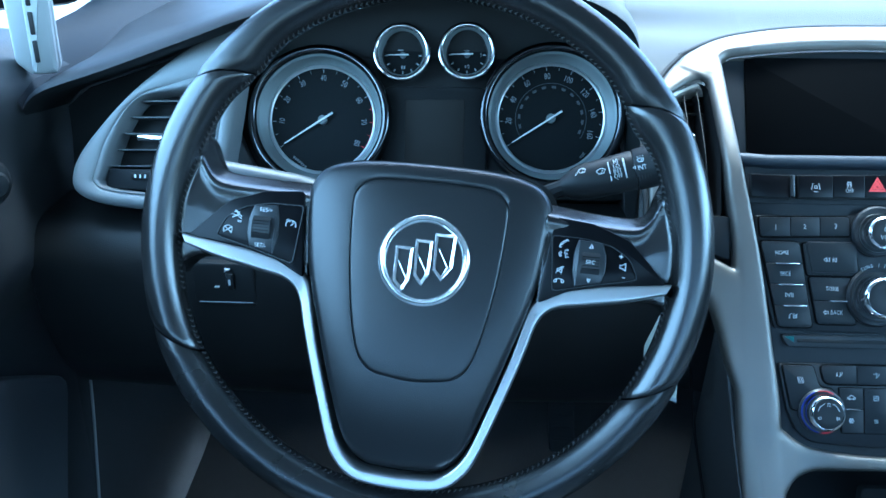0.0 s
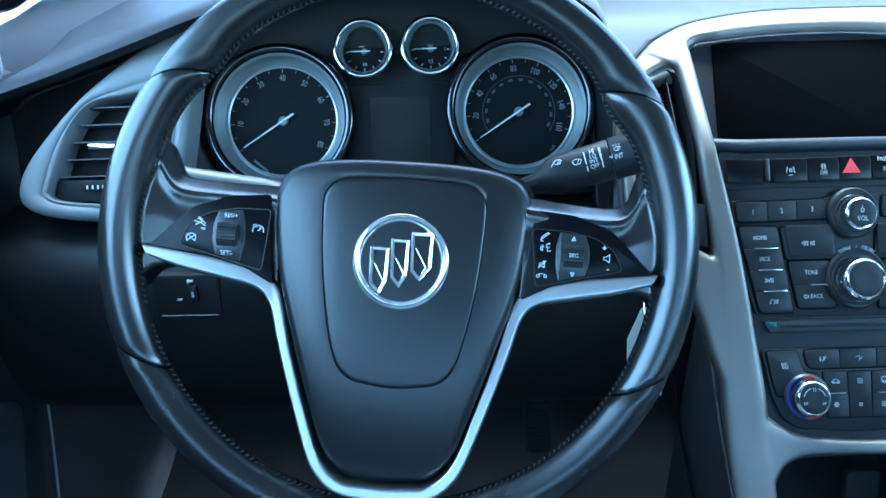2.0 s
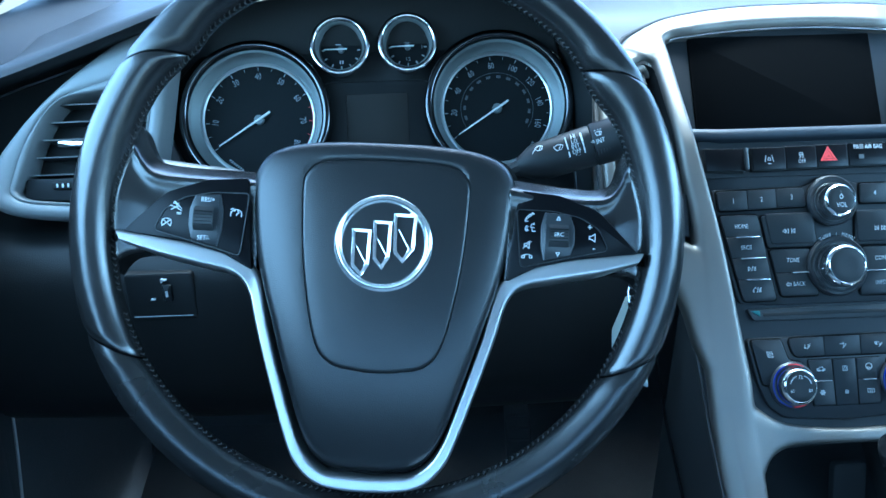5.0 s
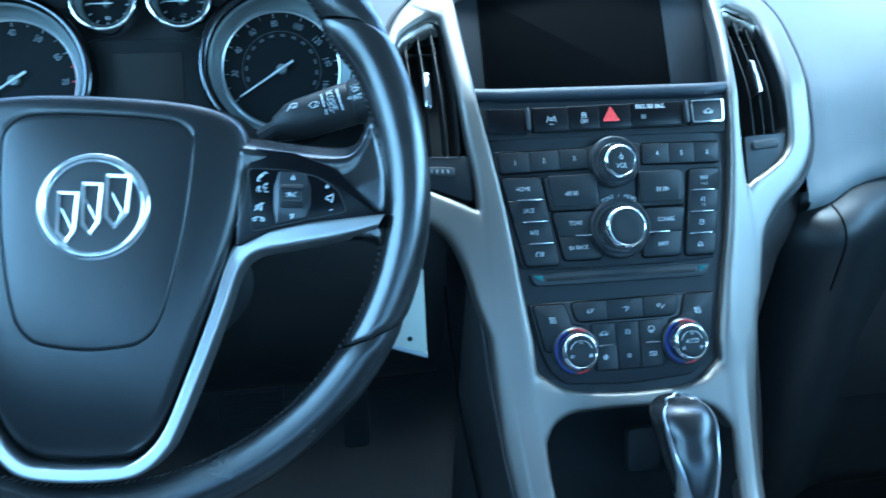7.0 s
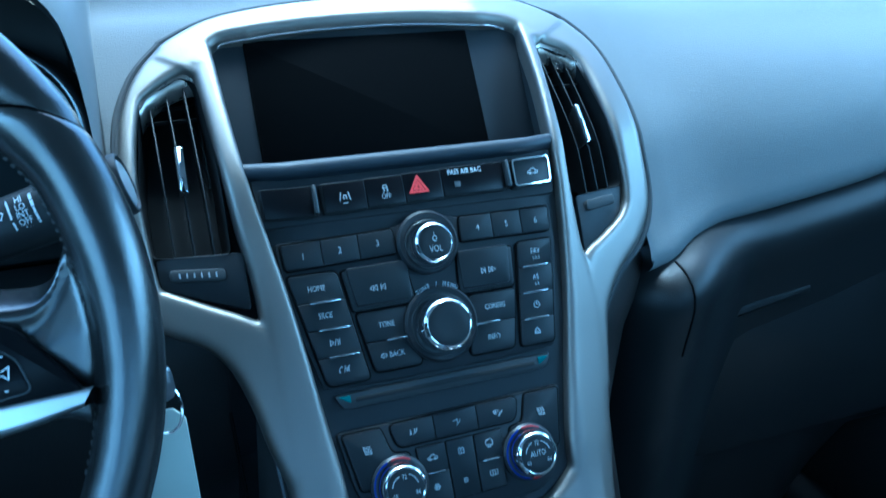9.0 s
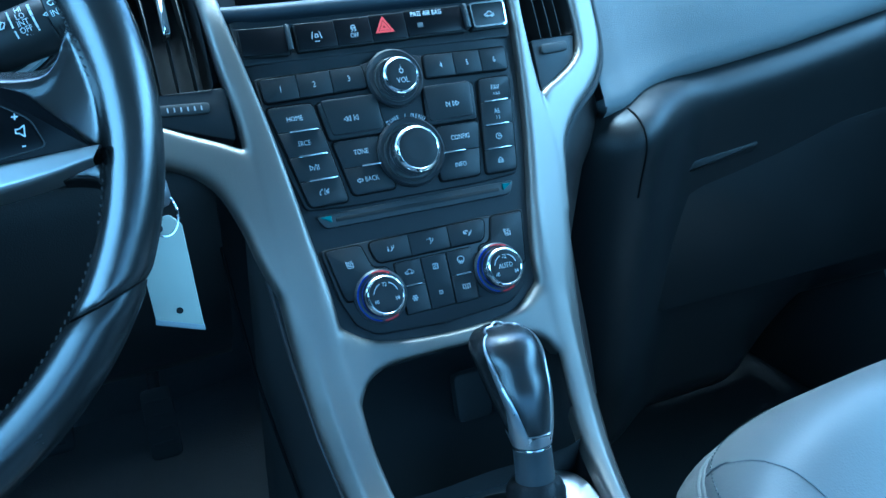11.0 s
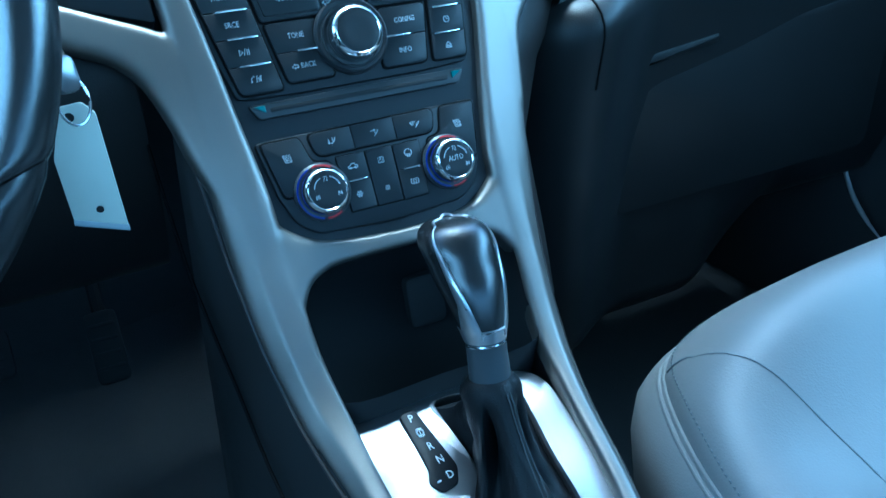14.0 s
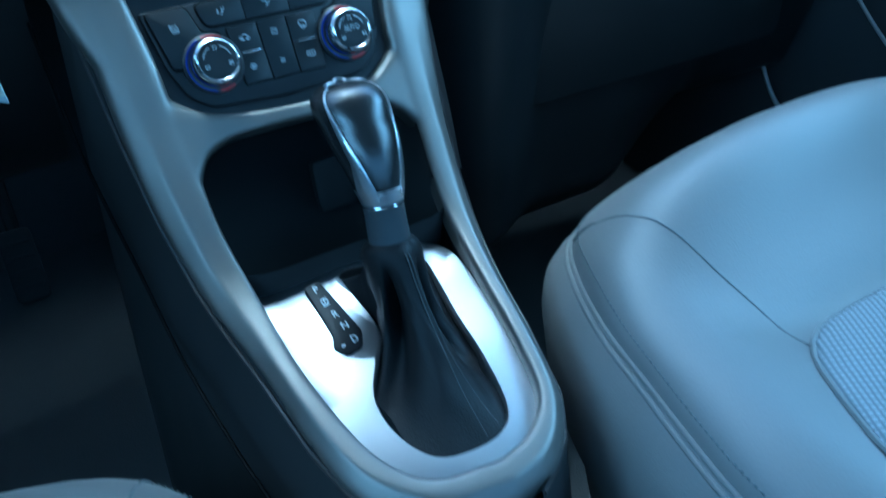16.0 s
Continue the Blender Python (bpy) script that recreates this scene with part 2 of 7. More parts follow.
def slab(bm, out, h0, h1, f, bev=0.0006, crown=0.0):
    """A block over an outline, with a rounded upper edge, from height h0 to h1; f places (u, v, h)."""
    rings = [[f(*p, h0) for p in out], [f(*p, h1 - bev) for p in out],
             [f(*p, h1 - bev * 0.35) for p in inset(out, bev * 0.3)], [f(*p, h1) for p in inset(out, bev)]]
    if crown:
        c = np.mean(np.array(out), 0)
        last = inset(out, bev)
        for k in (0.75, 0.5, 0.25):
            rings.append([f(*(c + (np.array(p) - c) * k), h1 + crown * (1 - k * k)) for p in last])
    loft(bm, rings, cap_first=True)


def frame_ring(bm, out, inn, h0, h1, f):
    """A flat frame between two outlines of equally many points."""
    loft(bm, [[f(*p, h0) for p in out], [f(*p, h1) for p in out], [f(*p, h1) for p in inn], [f(*p, h0) for p in inn]], cap_last=False)


def lathe(bm, prof, f, u=0.0, v=0.0, n=40, cap=True):
    """Turns (radius, height) pairs about the axis through (u, v)."""
    rings = [[f(u + r * math.cos(2 * math.pi * k / n), v + r * math.sin(2 * math.pi * k / n), h) for k in range(n)] for r, h in prof]
    loft(bm, rings, cap_last=cap)


def band(bm, left, right, f, crown=0.006, skirt=0.012, n=60, m=18, power=7.0, lift=0.0, solid=False):
    """A rounded strip between two edges, given as curves of (u, v); solid closes it underneath."""
    L, R = resample(curve_through(left), n), resample(curve_through(right), n)
    rows = []
    for a, b in zip(L, R):
        row = [f(*a, -skirt)]
        for k in range(m + 1):
            t = k / m
            x = 2 * t - 1
            row.append(f(*(a * (1 - t) + b * t), lift + crown * (1 - abs(x) ** power)))
        row.append(f(*b, -skirt))
        rows.append(row)
    loft(bm, rows, cap_first=solid, cap_last=solid, closed=solid)


def rail(bm, inner, outer, f, n=150):
    """A trim rail: rounded inner edge, flat face, a crease and a flank that falls away outside it."""
    L, R = resample(curve_through(inner), n), resample(curve_through(outer), n)
    steps = [(0, .0), (.02, .0022), (.05, .0034), (.09, .0042), (.15, .0046), (.30, .0047), (.45, .0047), (.58, .0046), (.62, .0045), (.645, .0041), (.67, .0035), (.78, .0012), (.90, -.0014), (.97, -.0034), (1, -.0050)]
    rows = []
    for a, b in zip(L, R):
        s = (a[1] + b[1]) / 2
        k = min(1.0, max(0.0, (-.045 - s) / .07))
        row = [f(*a, -.012)]
        for t, h in steps:
            flat = .0046 * (1 - abs(2 * t - 1) ** 7)
            row.append(f(*(a * (1 - t) + b * t), flat * (1 - k) + h * k))
        row.append(f(*b, -.014))
        rows.append(row)
    loft(bm, rows, cap_first=True)


def tube(bm, pts, r, n=8, closed=False, caps=True):
    """A tube along points; r is a number or one for each point."""
    pts = [Vector(p) for p in pts]
    k = len(pts)
    rs = r if hasattr(r, "__len__") else [r] * k
    up = None
    rings = []
    for i in range(k):
        a = pts[(i - 1) % k] if closed or i > 0 else pts[i]
        b = pts[(i + 1) % k] if closed or i < k - 1 else pts[i]
        t = (b - a).normalized()
        if up is None:
            up = t.orthogonal().normalized()
        up = (up - t * up.dot(t)).normalized()
        side = t.cross(up)
        rings.append([pts[i] + (up * math.cos(2 * math.pi * j / n) + side * math.sin(2 * math.pi * j / n)) * rs[i] for j in range(n)])
    if closed:
        rings.append(rings[0])
    loft(bm, rings, cap_first=caps and not closed, cap_last=caps and not closed)


def grid(bm, fn, us, vs):
    """A sheet fn(u, v) over two lists of values."""
    loft(bm, [[fn(u, v) for u in us] for v in vs], cap_last=False, closed=False)


def box(bm, lo, hi, bev=0.004):
    """A block with bevelled edges."""
    m = bmesh.new()
    bmesh.ops.create_cube(m, size=1.0)
    for v in m.verts:
        v.co = Vector([(lo[i] + hi[i]) / 2 + v.co[i] * (hi[i] - lo[i]) for i in range(3)])
    if bev:
        bmesh.ops.bevel(m, geom=list(m.edges), offset=bev, segments=2, affect="EDGES")
    me = bpy.data.meshes.new("tmp")
    m.to_mesh(me)
    m.free()
    bm.from_mesh(me)
    bpy.data.meshes.remove(me)


def letters(bm, text, u, v, size, f, h=0.0003, turn=0.0, squeeze=0.8):
    """Raised print of a text, centred on (u, v), in the built-in font."""
    cu = bpy.data.curves.new("text", "FONT")
    cu.body, cu.size, cu.align_x, cu.align_y = text, size * 1.35, "CENTER", "CENTER"
    cu.resolution_u = 2
    ob = bpy.data.objects.new("text", cu)
    me = ob.to_mesh()
    c, s = math.cos(turn), math.sin(turn)
    vs = [bm.verts.new(f(u + w.co.x * squeeze * c - w.co.y * s, v + w.co.x * squeeze * s + w.co.y * c, h)) for w in me.vertices]
    for p in me.polygons:
        try:
            bm.faces.new([vs[i] for i in p.vertices])
        except ValueError:
            pass
    ob.to_mesh_clear()
    bpy.data.objects.remove(ob)
    bpy.data.curves.remove(cu)


def bars(bm, items, f, h0=0.0, h1=0.0004):
    """Small printed strokes: (u, v, width, height, turn in degrees)."""
    for u, v, w, hh, a in items:
        c, s = math.cos(radians(a)), math.sin(radians(a))
        q = [(-w / 2, -hh / 2), (w / 2, -hh / 2), (w / 2, hh / 2), (-w / 2, hh / 2)]
        q = [(u + x * c - y * s, v + x * s + y * c) for x, y in q]
        loft(bm, [[f(*p, h0) for p in q], [f(*p, h1) for p in q]])


def strokes(bm, lines, f, w=0.0006, h0=0.0, h1=0.0004, at=(0.0, 0.0), size=1.0):
    """Printed line drawing: each line a run of points, drawn w wide."""
    for line in lines:
        pts = [np.array(p, float) * size + np.array(at) for p in line]
        for a, b in zip(pts, pts[1:]):
            d = b - a
            n = np.linalg.norm(d)
            if n > 1e-7:
                c = (a + b) / 2
                bars(bm, [(c[0], c[1], n + w * 0.7, w, math.degrees(math.atan2(d[1], d[0])))], f, h0, h1)


def arc(u, v, r, a0, a1, n=12):
    return [(u + r * math.cos(radians(a)), v + r * math.sin(radians(a))) for a in np.linspace(a0, a1, n)]


def plane_frame(C, tilt, yaw=0.0, roll=0.0):
    """Places (u, v, h) on a plane that leans back by tilt degrees: u to the right, v up along it, h out of it."""
    t, y, a = radians(tilt), radians(yaw), radians(roll)
    N = Vector((math.sin(y) * math.cos(t), -math.cos(y) * math.cos(t), math.sin(t)))
    R = Vector((0, 0, 1)).cross(N).normalized()
    U = N.cross(R)
    R2, U2 = R * math.cos(a) - U * math.sin(a), R * math.sin(a) + U * math.cos(a)
    C = Vector(C)
    return lambda u, v, h=0.0: C + R2 * float(u) + U2 * float(v) + N * float(h)


# ---- the plan: the sheet that stack and console share ----
CX = 0.3555
PROFILE = curve_through([(.262, .905), (.225, .880), (.185, .845), (.152, .812), (.139, .790), (.118, .740), (.092, .677), (.071, .630),
                         (.055, .594), (.034, .557), (.003, .516), (-.045, .490), (-.10, .474), (-.16, .459), (-.22, .444), (-.26, .434)], 12)
PROFILE = np.array([PROFILE[0] + np.array((.0373, .0252))] + PROFILE)
RUN = np.r_[0, np.cumsum(np.linalg.norm(np.diff(PROFILE, axis=0), axis=1))]
RUN = RUN[6 * 12 + 1] - RUN


def recess(u):
    return 0.3 * max(0.0, abs(u) - 0.085)


def sheet(u, s, h=0.0):
    """A point of the stack and console: u metres to the right of the car's middle, s up along the sheet, h out of it."""
    y, z = np.interp(s, RUN[::-1], PROFILE[::-1, 0]), np.interp(s, RUN[::-1], PROFILE[::-1, 1])
    y1, z1 = np.interp(s + .004, RUN[::-1], PROFILE[::-1, 0]), np.interp(s + .004, RUN[::-1], PROFILE[::-1, 1])
    t = Vector((0, y1 - y, z1 - z)).normalized()
    n = Vector((0, -t.z, t.y))
    fade = min(1.0, max(0.0, (z - 0.57) / 0.06))
    return Vector((CX + float(u), y + recess(u) * fade, z)) + n * float(h)


FLOOR = 0.12


# ---- the car's shell ----
XL, XR = -0.42, 1.13


def shell():
    # unseen ground, pale so that it bounces daylight up into the cabin
    bm = bmesh.new()
    grid(bm, lambda x, y: Vector((x, y, -0.12)), np.linspace(-60, 60, 9), np.linspace(-60, 60, 9))
    tagged(part("ground", bm, make_mat("pale_bounce_ground", (0.32, 0.32, 0.31), 0.85, grain=0.4, grain_scale=40, vary=0.15, vary_scale=0.6), None), "unseen pale ground outside the car, added to bounce light", "ground", kind="structure")
    bm = bmesh.new()
    grid(bm, lambda x, y: Vector((x, y, FLOOR + 0.10 * max(0, (y - 0.45) / 0.4) ** 2 + 0.03 * math.exp(-((x - CX) / 0.12) ** 2))),
         np.linspace(XL - 0.02, XR + 0.02, 24), np.linspace(-1.9, 0.85, 30))
    tagged(part("floor", bm, CARPET, None), "dark carpet of the car floor", "floor", kind="structure")
    bm = bmesh.new()
    box(bm, (XL - 0.05, 0.80, FLOOR - 0.05), (XR + 0.05, 0.86, 0.90), 0)
    tagged(part("wall_front", bm, CARPET, None), "dark bulkhead behind the dashboard", "wall", kind="structure")
    # unseen; kept high to cut flat light from behind
    bm = bmesh.new()
    box(bm, (XL - 0.05, -1.96, FLOOR - 0.05), (XR + 0.05, -1.9, 0.92), 0)
    tagged(part("wall_rear", bm, SHELL, None), "unseen grey wall closing the rear, cutting light from behind", "wall", kind="structure")
    # unseen roof, its front edge placed to shade seats and console
    bm = bmesh.new()
    grid(bm, lambda x, y: Vector((x, y, 1.34 - 0.05 * ((x - CX) / 0.75) ** 2 - 0.06 * ((y + 0.8) / 1.0) ** 2)),
         np.linspace(XL - 0.03, XR + 0.03, 14), np.linspace(-1.75, 0.20, 16))
    geo = bmesh.ops.extrude_face_region(bm, geom=bm.faces[:])
    for v in geo["geom"]:
        if isinstance(v, bmesh.types.BMVert):
            v.co.z += 0.03
    tagged(part("ceiling", bm, SHELL, None), "unseen grey headliner, run forward to keep sun off the seats", "ceiling", kind="structure")
    for nm, x0, x1 in (("wall_left", XL - 0.09, XL - 0.04), ("wall_right", XR + 0.02, XR + 0.07)):
        bm = bmesh.new()
        box(bm, (x0, -1.9, -0.05), (x1, 0.86, 0.86), 0)
        tagged(part(nm, bm, CARPET, None), "dark side wall of the cabin", "wall", kind="structure")
    for k, (x, s) in enumerate(((XL - 0.02, -1), (XR + 0.02, 1))):
        for name, pts in (("pillar", [(x, 0.80, 0.90), (x, 0.52, 1.08), (x - s * 0.03, 0.20, 1.27)]),
                          ("pillar", [(x, -0.62, 0.85), (x - s * 0.02, -0.66, 1.10), (x - s * 0.03, -0.68, 1.30)]),
                          ("pillar", [(x, -1.9, 0.9), (x, -1.8, 1.1), (x - s * 0.03, -1.7, 1.28)])):
            bm = bmesh.new()
            tube(bm, curve_through(pts, 6), 0.04, 10)
            tagged(part(name, bm, SHELL, None), "grey trimmed roof pillar of the car", "pillar", kind="structure")


shell()


# ---- dashboard ----
def pad_edge(x):
    """Height of the seam between the light pad and the black lower dash at x."""
    return float(np.interp(x, (.50, .562, .575, .590, .605, .64, .70, .78, 1.10), (.704, .704, .7065, .7105, .7135, .7175, .7235, .7335, .7885)))


def pad_profile(x):
    """Lower edge, face and top of the light upper dashboard at x."""
    z0 = pad_edge(x)
    return [(0.210, z0 - 0.011), (0.186, z0 + 0.004), (0.189, z0 + 0.03), (0.204, z0 + 0.03 + (0.838 - z0) * 0.38), (0.233, z0 + 0.03 + (0.838 - z0) * 0.72), (0.278, 0.868), (0.34, 0.896), (0.46, 0.915), (0.62, 0.93), (0.80, 0.93)]


def nearness(u):
    t = max(0.0, min(1.0, (0.32 - abs(u)) / 0.11))
    return t * t * (3 - 2 * t)


def pad_lines(x):
    """The section of the upper pad at x: its own shape, drawn forward to the trim frame beside the stack."""
    u = x - CX
    own = resample(curve_through(pad_profile(x), 6), 140)
    near = nearness(u)
    if near <= 0:
        return own
    z0 = pad_edge(x)
    r = recess(u)
    tied = [(np.interp(-z0, -PROFILE[:, 1], PROFILE[:, 0]) + r + .035, z0 - .012)]
    tied += [(np.interp(-z, -PROFILE[:, 1], PROFILE[:, 0]) + r + .008, z) for z in np.linspace(z0 + .004, .89, 7)]
    tied += [(.276 + r, .903), (.304 + r * .7, .9225), (.345 + r * .4, .9315), (.46, .936), (.62, .937), (.80, .937)]
    tied = resample(curve_through(tied, 6), 140)
    return own * (1 - near) + tied * near


def dashboard():
    dash = thing("dashboard", (0.36, 0.4, FLOOR), "two-tone car dashboard, light grey vinyl above black", "dashboard")
    bm = bmesh.new()
    xs = list(np.linspace(0.095, 0.165, 16)) + list(np.linspace(0.168, 0.58, 180)) + list(np.linspace(0.60, 1.10, 26))
    loft(bm, [[Vector((x, y, z)) for y, z in pad_lines(x)] for x in xs], cap_last=False, closed=False)
    hole = [(-.20, .60), (-.20, .745), (-.168, .745)] + [(u, sheet(u, s).z) for u, s in curve_through([(-.168, .09), (-.1695, .15), (-.164, .19), (-.151, .219), (-.130, .246), (-.096, .268), (-.0448, .279), (.0224, .282), (.0817, .280), (.118, .272), (.143, .255), (.172, .217), (.178, .175), (.177, .1287), (.178, .0860)], 4)] + [(.1845, .746), (.186, .72), (.188, .69), (.19, .60)]

    def inside(u, z):
        odd = False
        for (a, b), (c, d) in zip(hole, hole[1:] + hole[:1]):
            if (b > z) != (d > z) and u < (c - a) * (z - b) / (d - b) + a:
                odd = not odd
        return odd

    dead = [fc for fc in bm.faces if fc.calc_center_median().y < 0.34 and (fc.calc_center_median().x - CX < -.1835 and fc.calc_center_median().z < .914 or inside(fc.calc_center_median().x - CX, fc.calc_center_median().z))]
    bmesh.ops.delete(bm, geom=dead, context="FACES")
    part("upper_pad", bm, GREY_PAD, dash, "light grey grained vinyl pad", 60)
    # the brow over the instruments and the top behind it
    brow = [(-0.372, .842), (-0.354, .858), (-.29, .879), (-.212, .906), (-.166, .922), (-.10, .940), (-.03, .950), (.05, .949), (.11, .941), (.143, .927), (.158, .911), (.1640, .890), (.1668, .865), (.1682, .84), (.1695, .80), (.170, .74)]
    line = resample(curve_through(brow, 8), 80)
    bm = bmesh.new()
    rows = []
    for x, z in line:
        lip = 0.185 if x < 0.1 else 0.185 - 0.02 * min(1, (x - 0.1) / 0.06)
        row = [Vector((x * (0.97 if x > 0 else 1.0), 0.27, z - 0.014)), Vector((x, lip + 0.03, z - 0.012)), Vector((x, lip + 0.004, z - 0.010)), Vector((x, lip, z - 0.005)), Vector((x, lip + 0.004, z)),
               Vector((x + 0.002, lip + 0.03, z + 0.006)), Vector((x + (0.004 if x > 0.1 else 0), 0.30, z + 0.014 if x < 0.1 else 0.949 - 0.032 * min(1.0, (x - 0.1) / 0.05))), Vector((x, 0.42, max(0.87, z) * 0.6 + 0.4 * 0.92 if x < 0.1 else 0.931)), Vector((x, 0.80, 0.935))]
        rows.append(row)
    cut = next(k for k, p in enumerate(line) if p[0] > .10)
    loft(bm, [r[3:] for r in rows[:cut + 1]], cap_last=False, closed=False)
    # shade is put into this colour; the brow's flank keeps the pad's grey
    part("instrument_hood", bm, make_mat("shaded_hood_vinyl", (0.016, 0.018, 0.022), 0.55, spec=0.16, grain=0.15, grain_scale=1100, vary=0.10), dash, "vinyl brow over the instruments, coloured dark for shade", 50)
    # outer end of the dash top, flaring to the pillar; dark colour stands for shade
    bm = bmesh.new()
    near_edge = rows[0][3:]
    far_edge = [Vector(p) for p in ((-.388, .192, .846), (-.390, .196, .852), (-.394, .225, .872), (-.402, .30, .899), (-.428, .42, .905), (-.52, .80, .935))]
    loft(bm, [[a.lerp(b, t) + Vector((0, 0, .008 * math.sin(math.pi * t))) for a, b in zip(near_edge, far_edge)] for t in np.linspace(0, 1, 9)], cap_last=False, closed=False)
    part("dash_end", bm, make_mat("shaded_end_vinyl", (0.014, 0.016, 0.020), 0.6, spec=0.14, grain=0.15, grain_scale=1100, vary=0.10), dash, "vinyl end of the dash top, coloured dark for shade", 50)
    bm = bmesh.new()
    edge_x = CX - .1825
    side = [(y, z) for y, z in pad_lines(edge_x) if z > .735 and y < .345][::-1]
    rim_line = [Vector((x, .352, float(np.interp(.352, *np.array(pad_lines(x))[60:].T)))) for x in np.linspace(.096, edge_x, 10)]
    rim_line = resample([tuple(p) for p in rim_line + [Vector((edge_x, y, z)) for y, z in side]], len(rows) - cut)
    flank = []
    for r, q in zip(rows[cut:], rim_line):
        q = Vector(q)
        c = Vector((r[5].x * .75 + q.x * .25, q.y * .9 + r[5].y * .1, (r[5].z + q.z) / 2))
        flank.append(r[3:5] + [r[5] * (1 - t) ** 2 + c * (2 * t * (1 - t)) + q * t * t for t in np.linspace(0, 1, 14)])
    loft(bm, flank, cap_last=False, closed=False)
    part("hood_flank", bm, GREY_PAD, dash, "light grey flank of the brow", 50)
    bm = bmesh.new()
    loft(bm, [r[:4] for r in rows], cap_last=False, closed=False)
    part("hood_lining", bm, HOUSING, dash, "dark lining under the brow", 50)
    # dark back wall behind vents, instruments and wheel
    bm = bmesh.new()
    brow_z = lambda x: float(np.interp(x, line[:, 0], line[:, 1])) - .016
    grid(bm, lambda x, t: (lambda z: Vector((x, 0.268 - 0.20 * max(0, 0.80 - z) - 0.02 * max(0, abs(x) - 0.2), z)))(.60 + (brow_z(x) - .60) * t), np.linspace(-0.372, 0.176, 24), np.linspace(0, 1, 16))
    part("inner_panel", bm, HOUSING, dash, "dark recessed panel round the instruments")
    # knee panel under the wheel
    bm = bmesh.new()
    prof = resample(curve_through([(.25, .745), (.19, .738), (.165, .72), (.158, .69), (.165, .64), (.19, .58), (.25, .53), (.40, .50)], 6), 40)
    grid(bm, lambda x, k: Vector((x, prof[int(k)][0] - 0.02 * math.cos(x * 4), prof[int(k)][1])), np.linspace(-0.375, 0.225, 30), range(40))
    part("knee_panel", bm, LOWER, dash, "black knee panel under the steering wheel")
    # black lower right with its rolled edge
    bm = bmesh.new()
    xs = list(np.linspace(0.510, 0.60, 24)) + list(np.linspace(0.61, 1.10, 34))

    def low(x, k):
        w = nearness(x - CX)
        far = max(0.0, min(1.0, (x - 0.78) / 0.14))
        z0 = pad_edge(x)
        pr = resample(curve_through([(0.235, z0 + .004), (0.205, z0 + 0.002), (0.188, z0 - 0.003), (0.177, z0 - 0.011), (0.172, z0 - 0.022), (0.173, z0 - 0.035), (0.182, z0 - 0.070), (0.192, z0 - 0.12), (0.205, z0 - 0.20), (0.225 + .045 * far, 0.40 + .02 * far), (0.245 + .065 * far, 0.34 + .06 * far), (0.36, 0.28 + .10 * far), (0.60, 0.26 + .10 * far)], 6), 90)
        y, z = pr[int(k)]
        end = max(0.0, (0.568 - x) / 0.05)
        return Vector((x, y - 0.050 * w + 0.045 * end ** 2.2, z - .012 * end ** 2))

    grid(bm, low, xs, range(90))
    part("lower_panel", bm, LOWER, dash, "black soft lower dashboard with rolled edge")
    bm = bmesh.new()
    tube(bm, [low(.567, k) + Vector((0, -.0002, .0002)) for k in range(4, 15)], .0010, 6)
    part("roll_seam", bm, GROOVE, dash, "seam across the rolled edge")
    bm = bmesh.new()
    rows = []
    for s in np.linspace(-.16, .090, 40):
        u0 = np.interp(s, [-.16, -.095, -.05, .0, .03, .05, .062, .09], [.088, .098, .107, .115, .124, .150, .168, .184])
        u1 = np.interp(s, [-.16, -.05, .0, .03, .05, .09], [.110, .130, .160, .190, .192, .189])
        rows.append([sheet(u0 * (1 - t) + u1 * t, s, -0.006 - 0.02 * t * t) for t in np.linspace(0, 1, 10)])
    loft(bm, rows, cap_last=False, closed=False)
    part("side_cheek", bm, make_mat("dark_brown_gloss_trim", (0.012, 0.0095, 0.008), 0.42, vary=0.35, vary_scale=40), dash, "dark brown glossy side trim")
    # lid of the glove compartment
    box_ob = bmesh.new()
    gf = plane_frame((0.80, 0.192, 0.60), -4)
    slab(box_ob, rounded([(-0.17, -0.12), (0.19, -0.12), (0.19, 0.062), (-0.15, 0.028)], 0.02), -0.02, 0.0006, gf, 0.0006)
    lid = part("glove_box_lid", box_ob, LOWER, dash, "black glove compartment lid")
    hb = bmesh.new()
    slab(hb, rounded([(-0.140, 0.026), (-0.056, 0.036), (-0.054, 0.046), (-0.135, 0.038)], 0.005), 0.0, 0.006, gf, 0.003)
    part("latch", hb, LOWER, lid)
    tb = bmesh.new()
    tube(tb, curve_through([gf(-0.085, 0.062, 0.005), gf(-0.04, 0.069, 0.005), gf(0.005, 0.077, 0.005)], 6), 0.0012, 6)
    part("seam_strip", tb, SMOOTH_DARK, lid)
    return dash


dashboard()


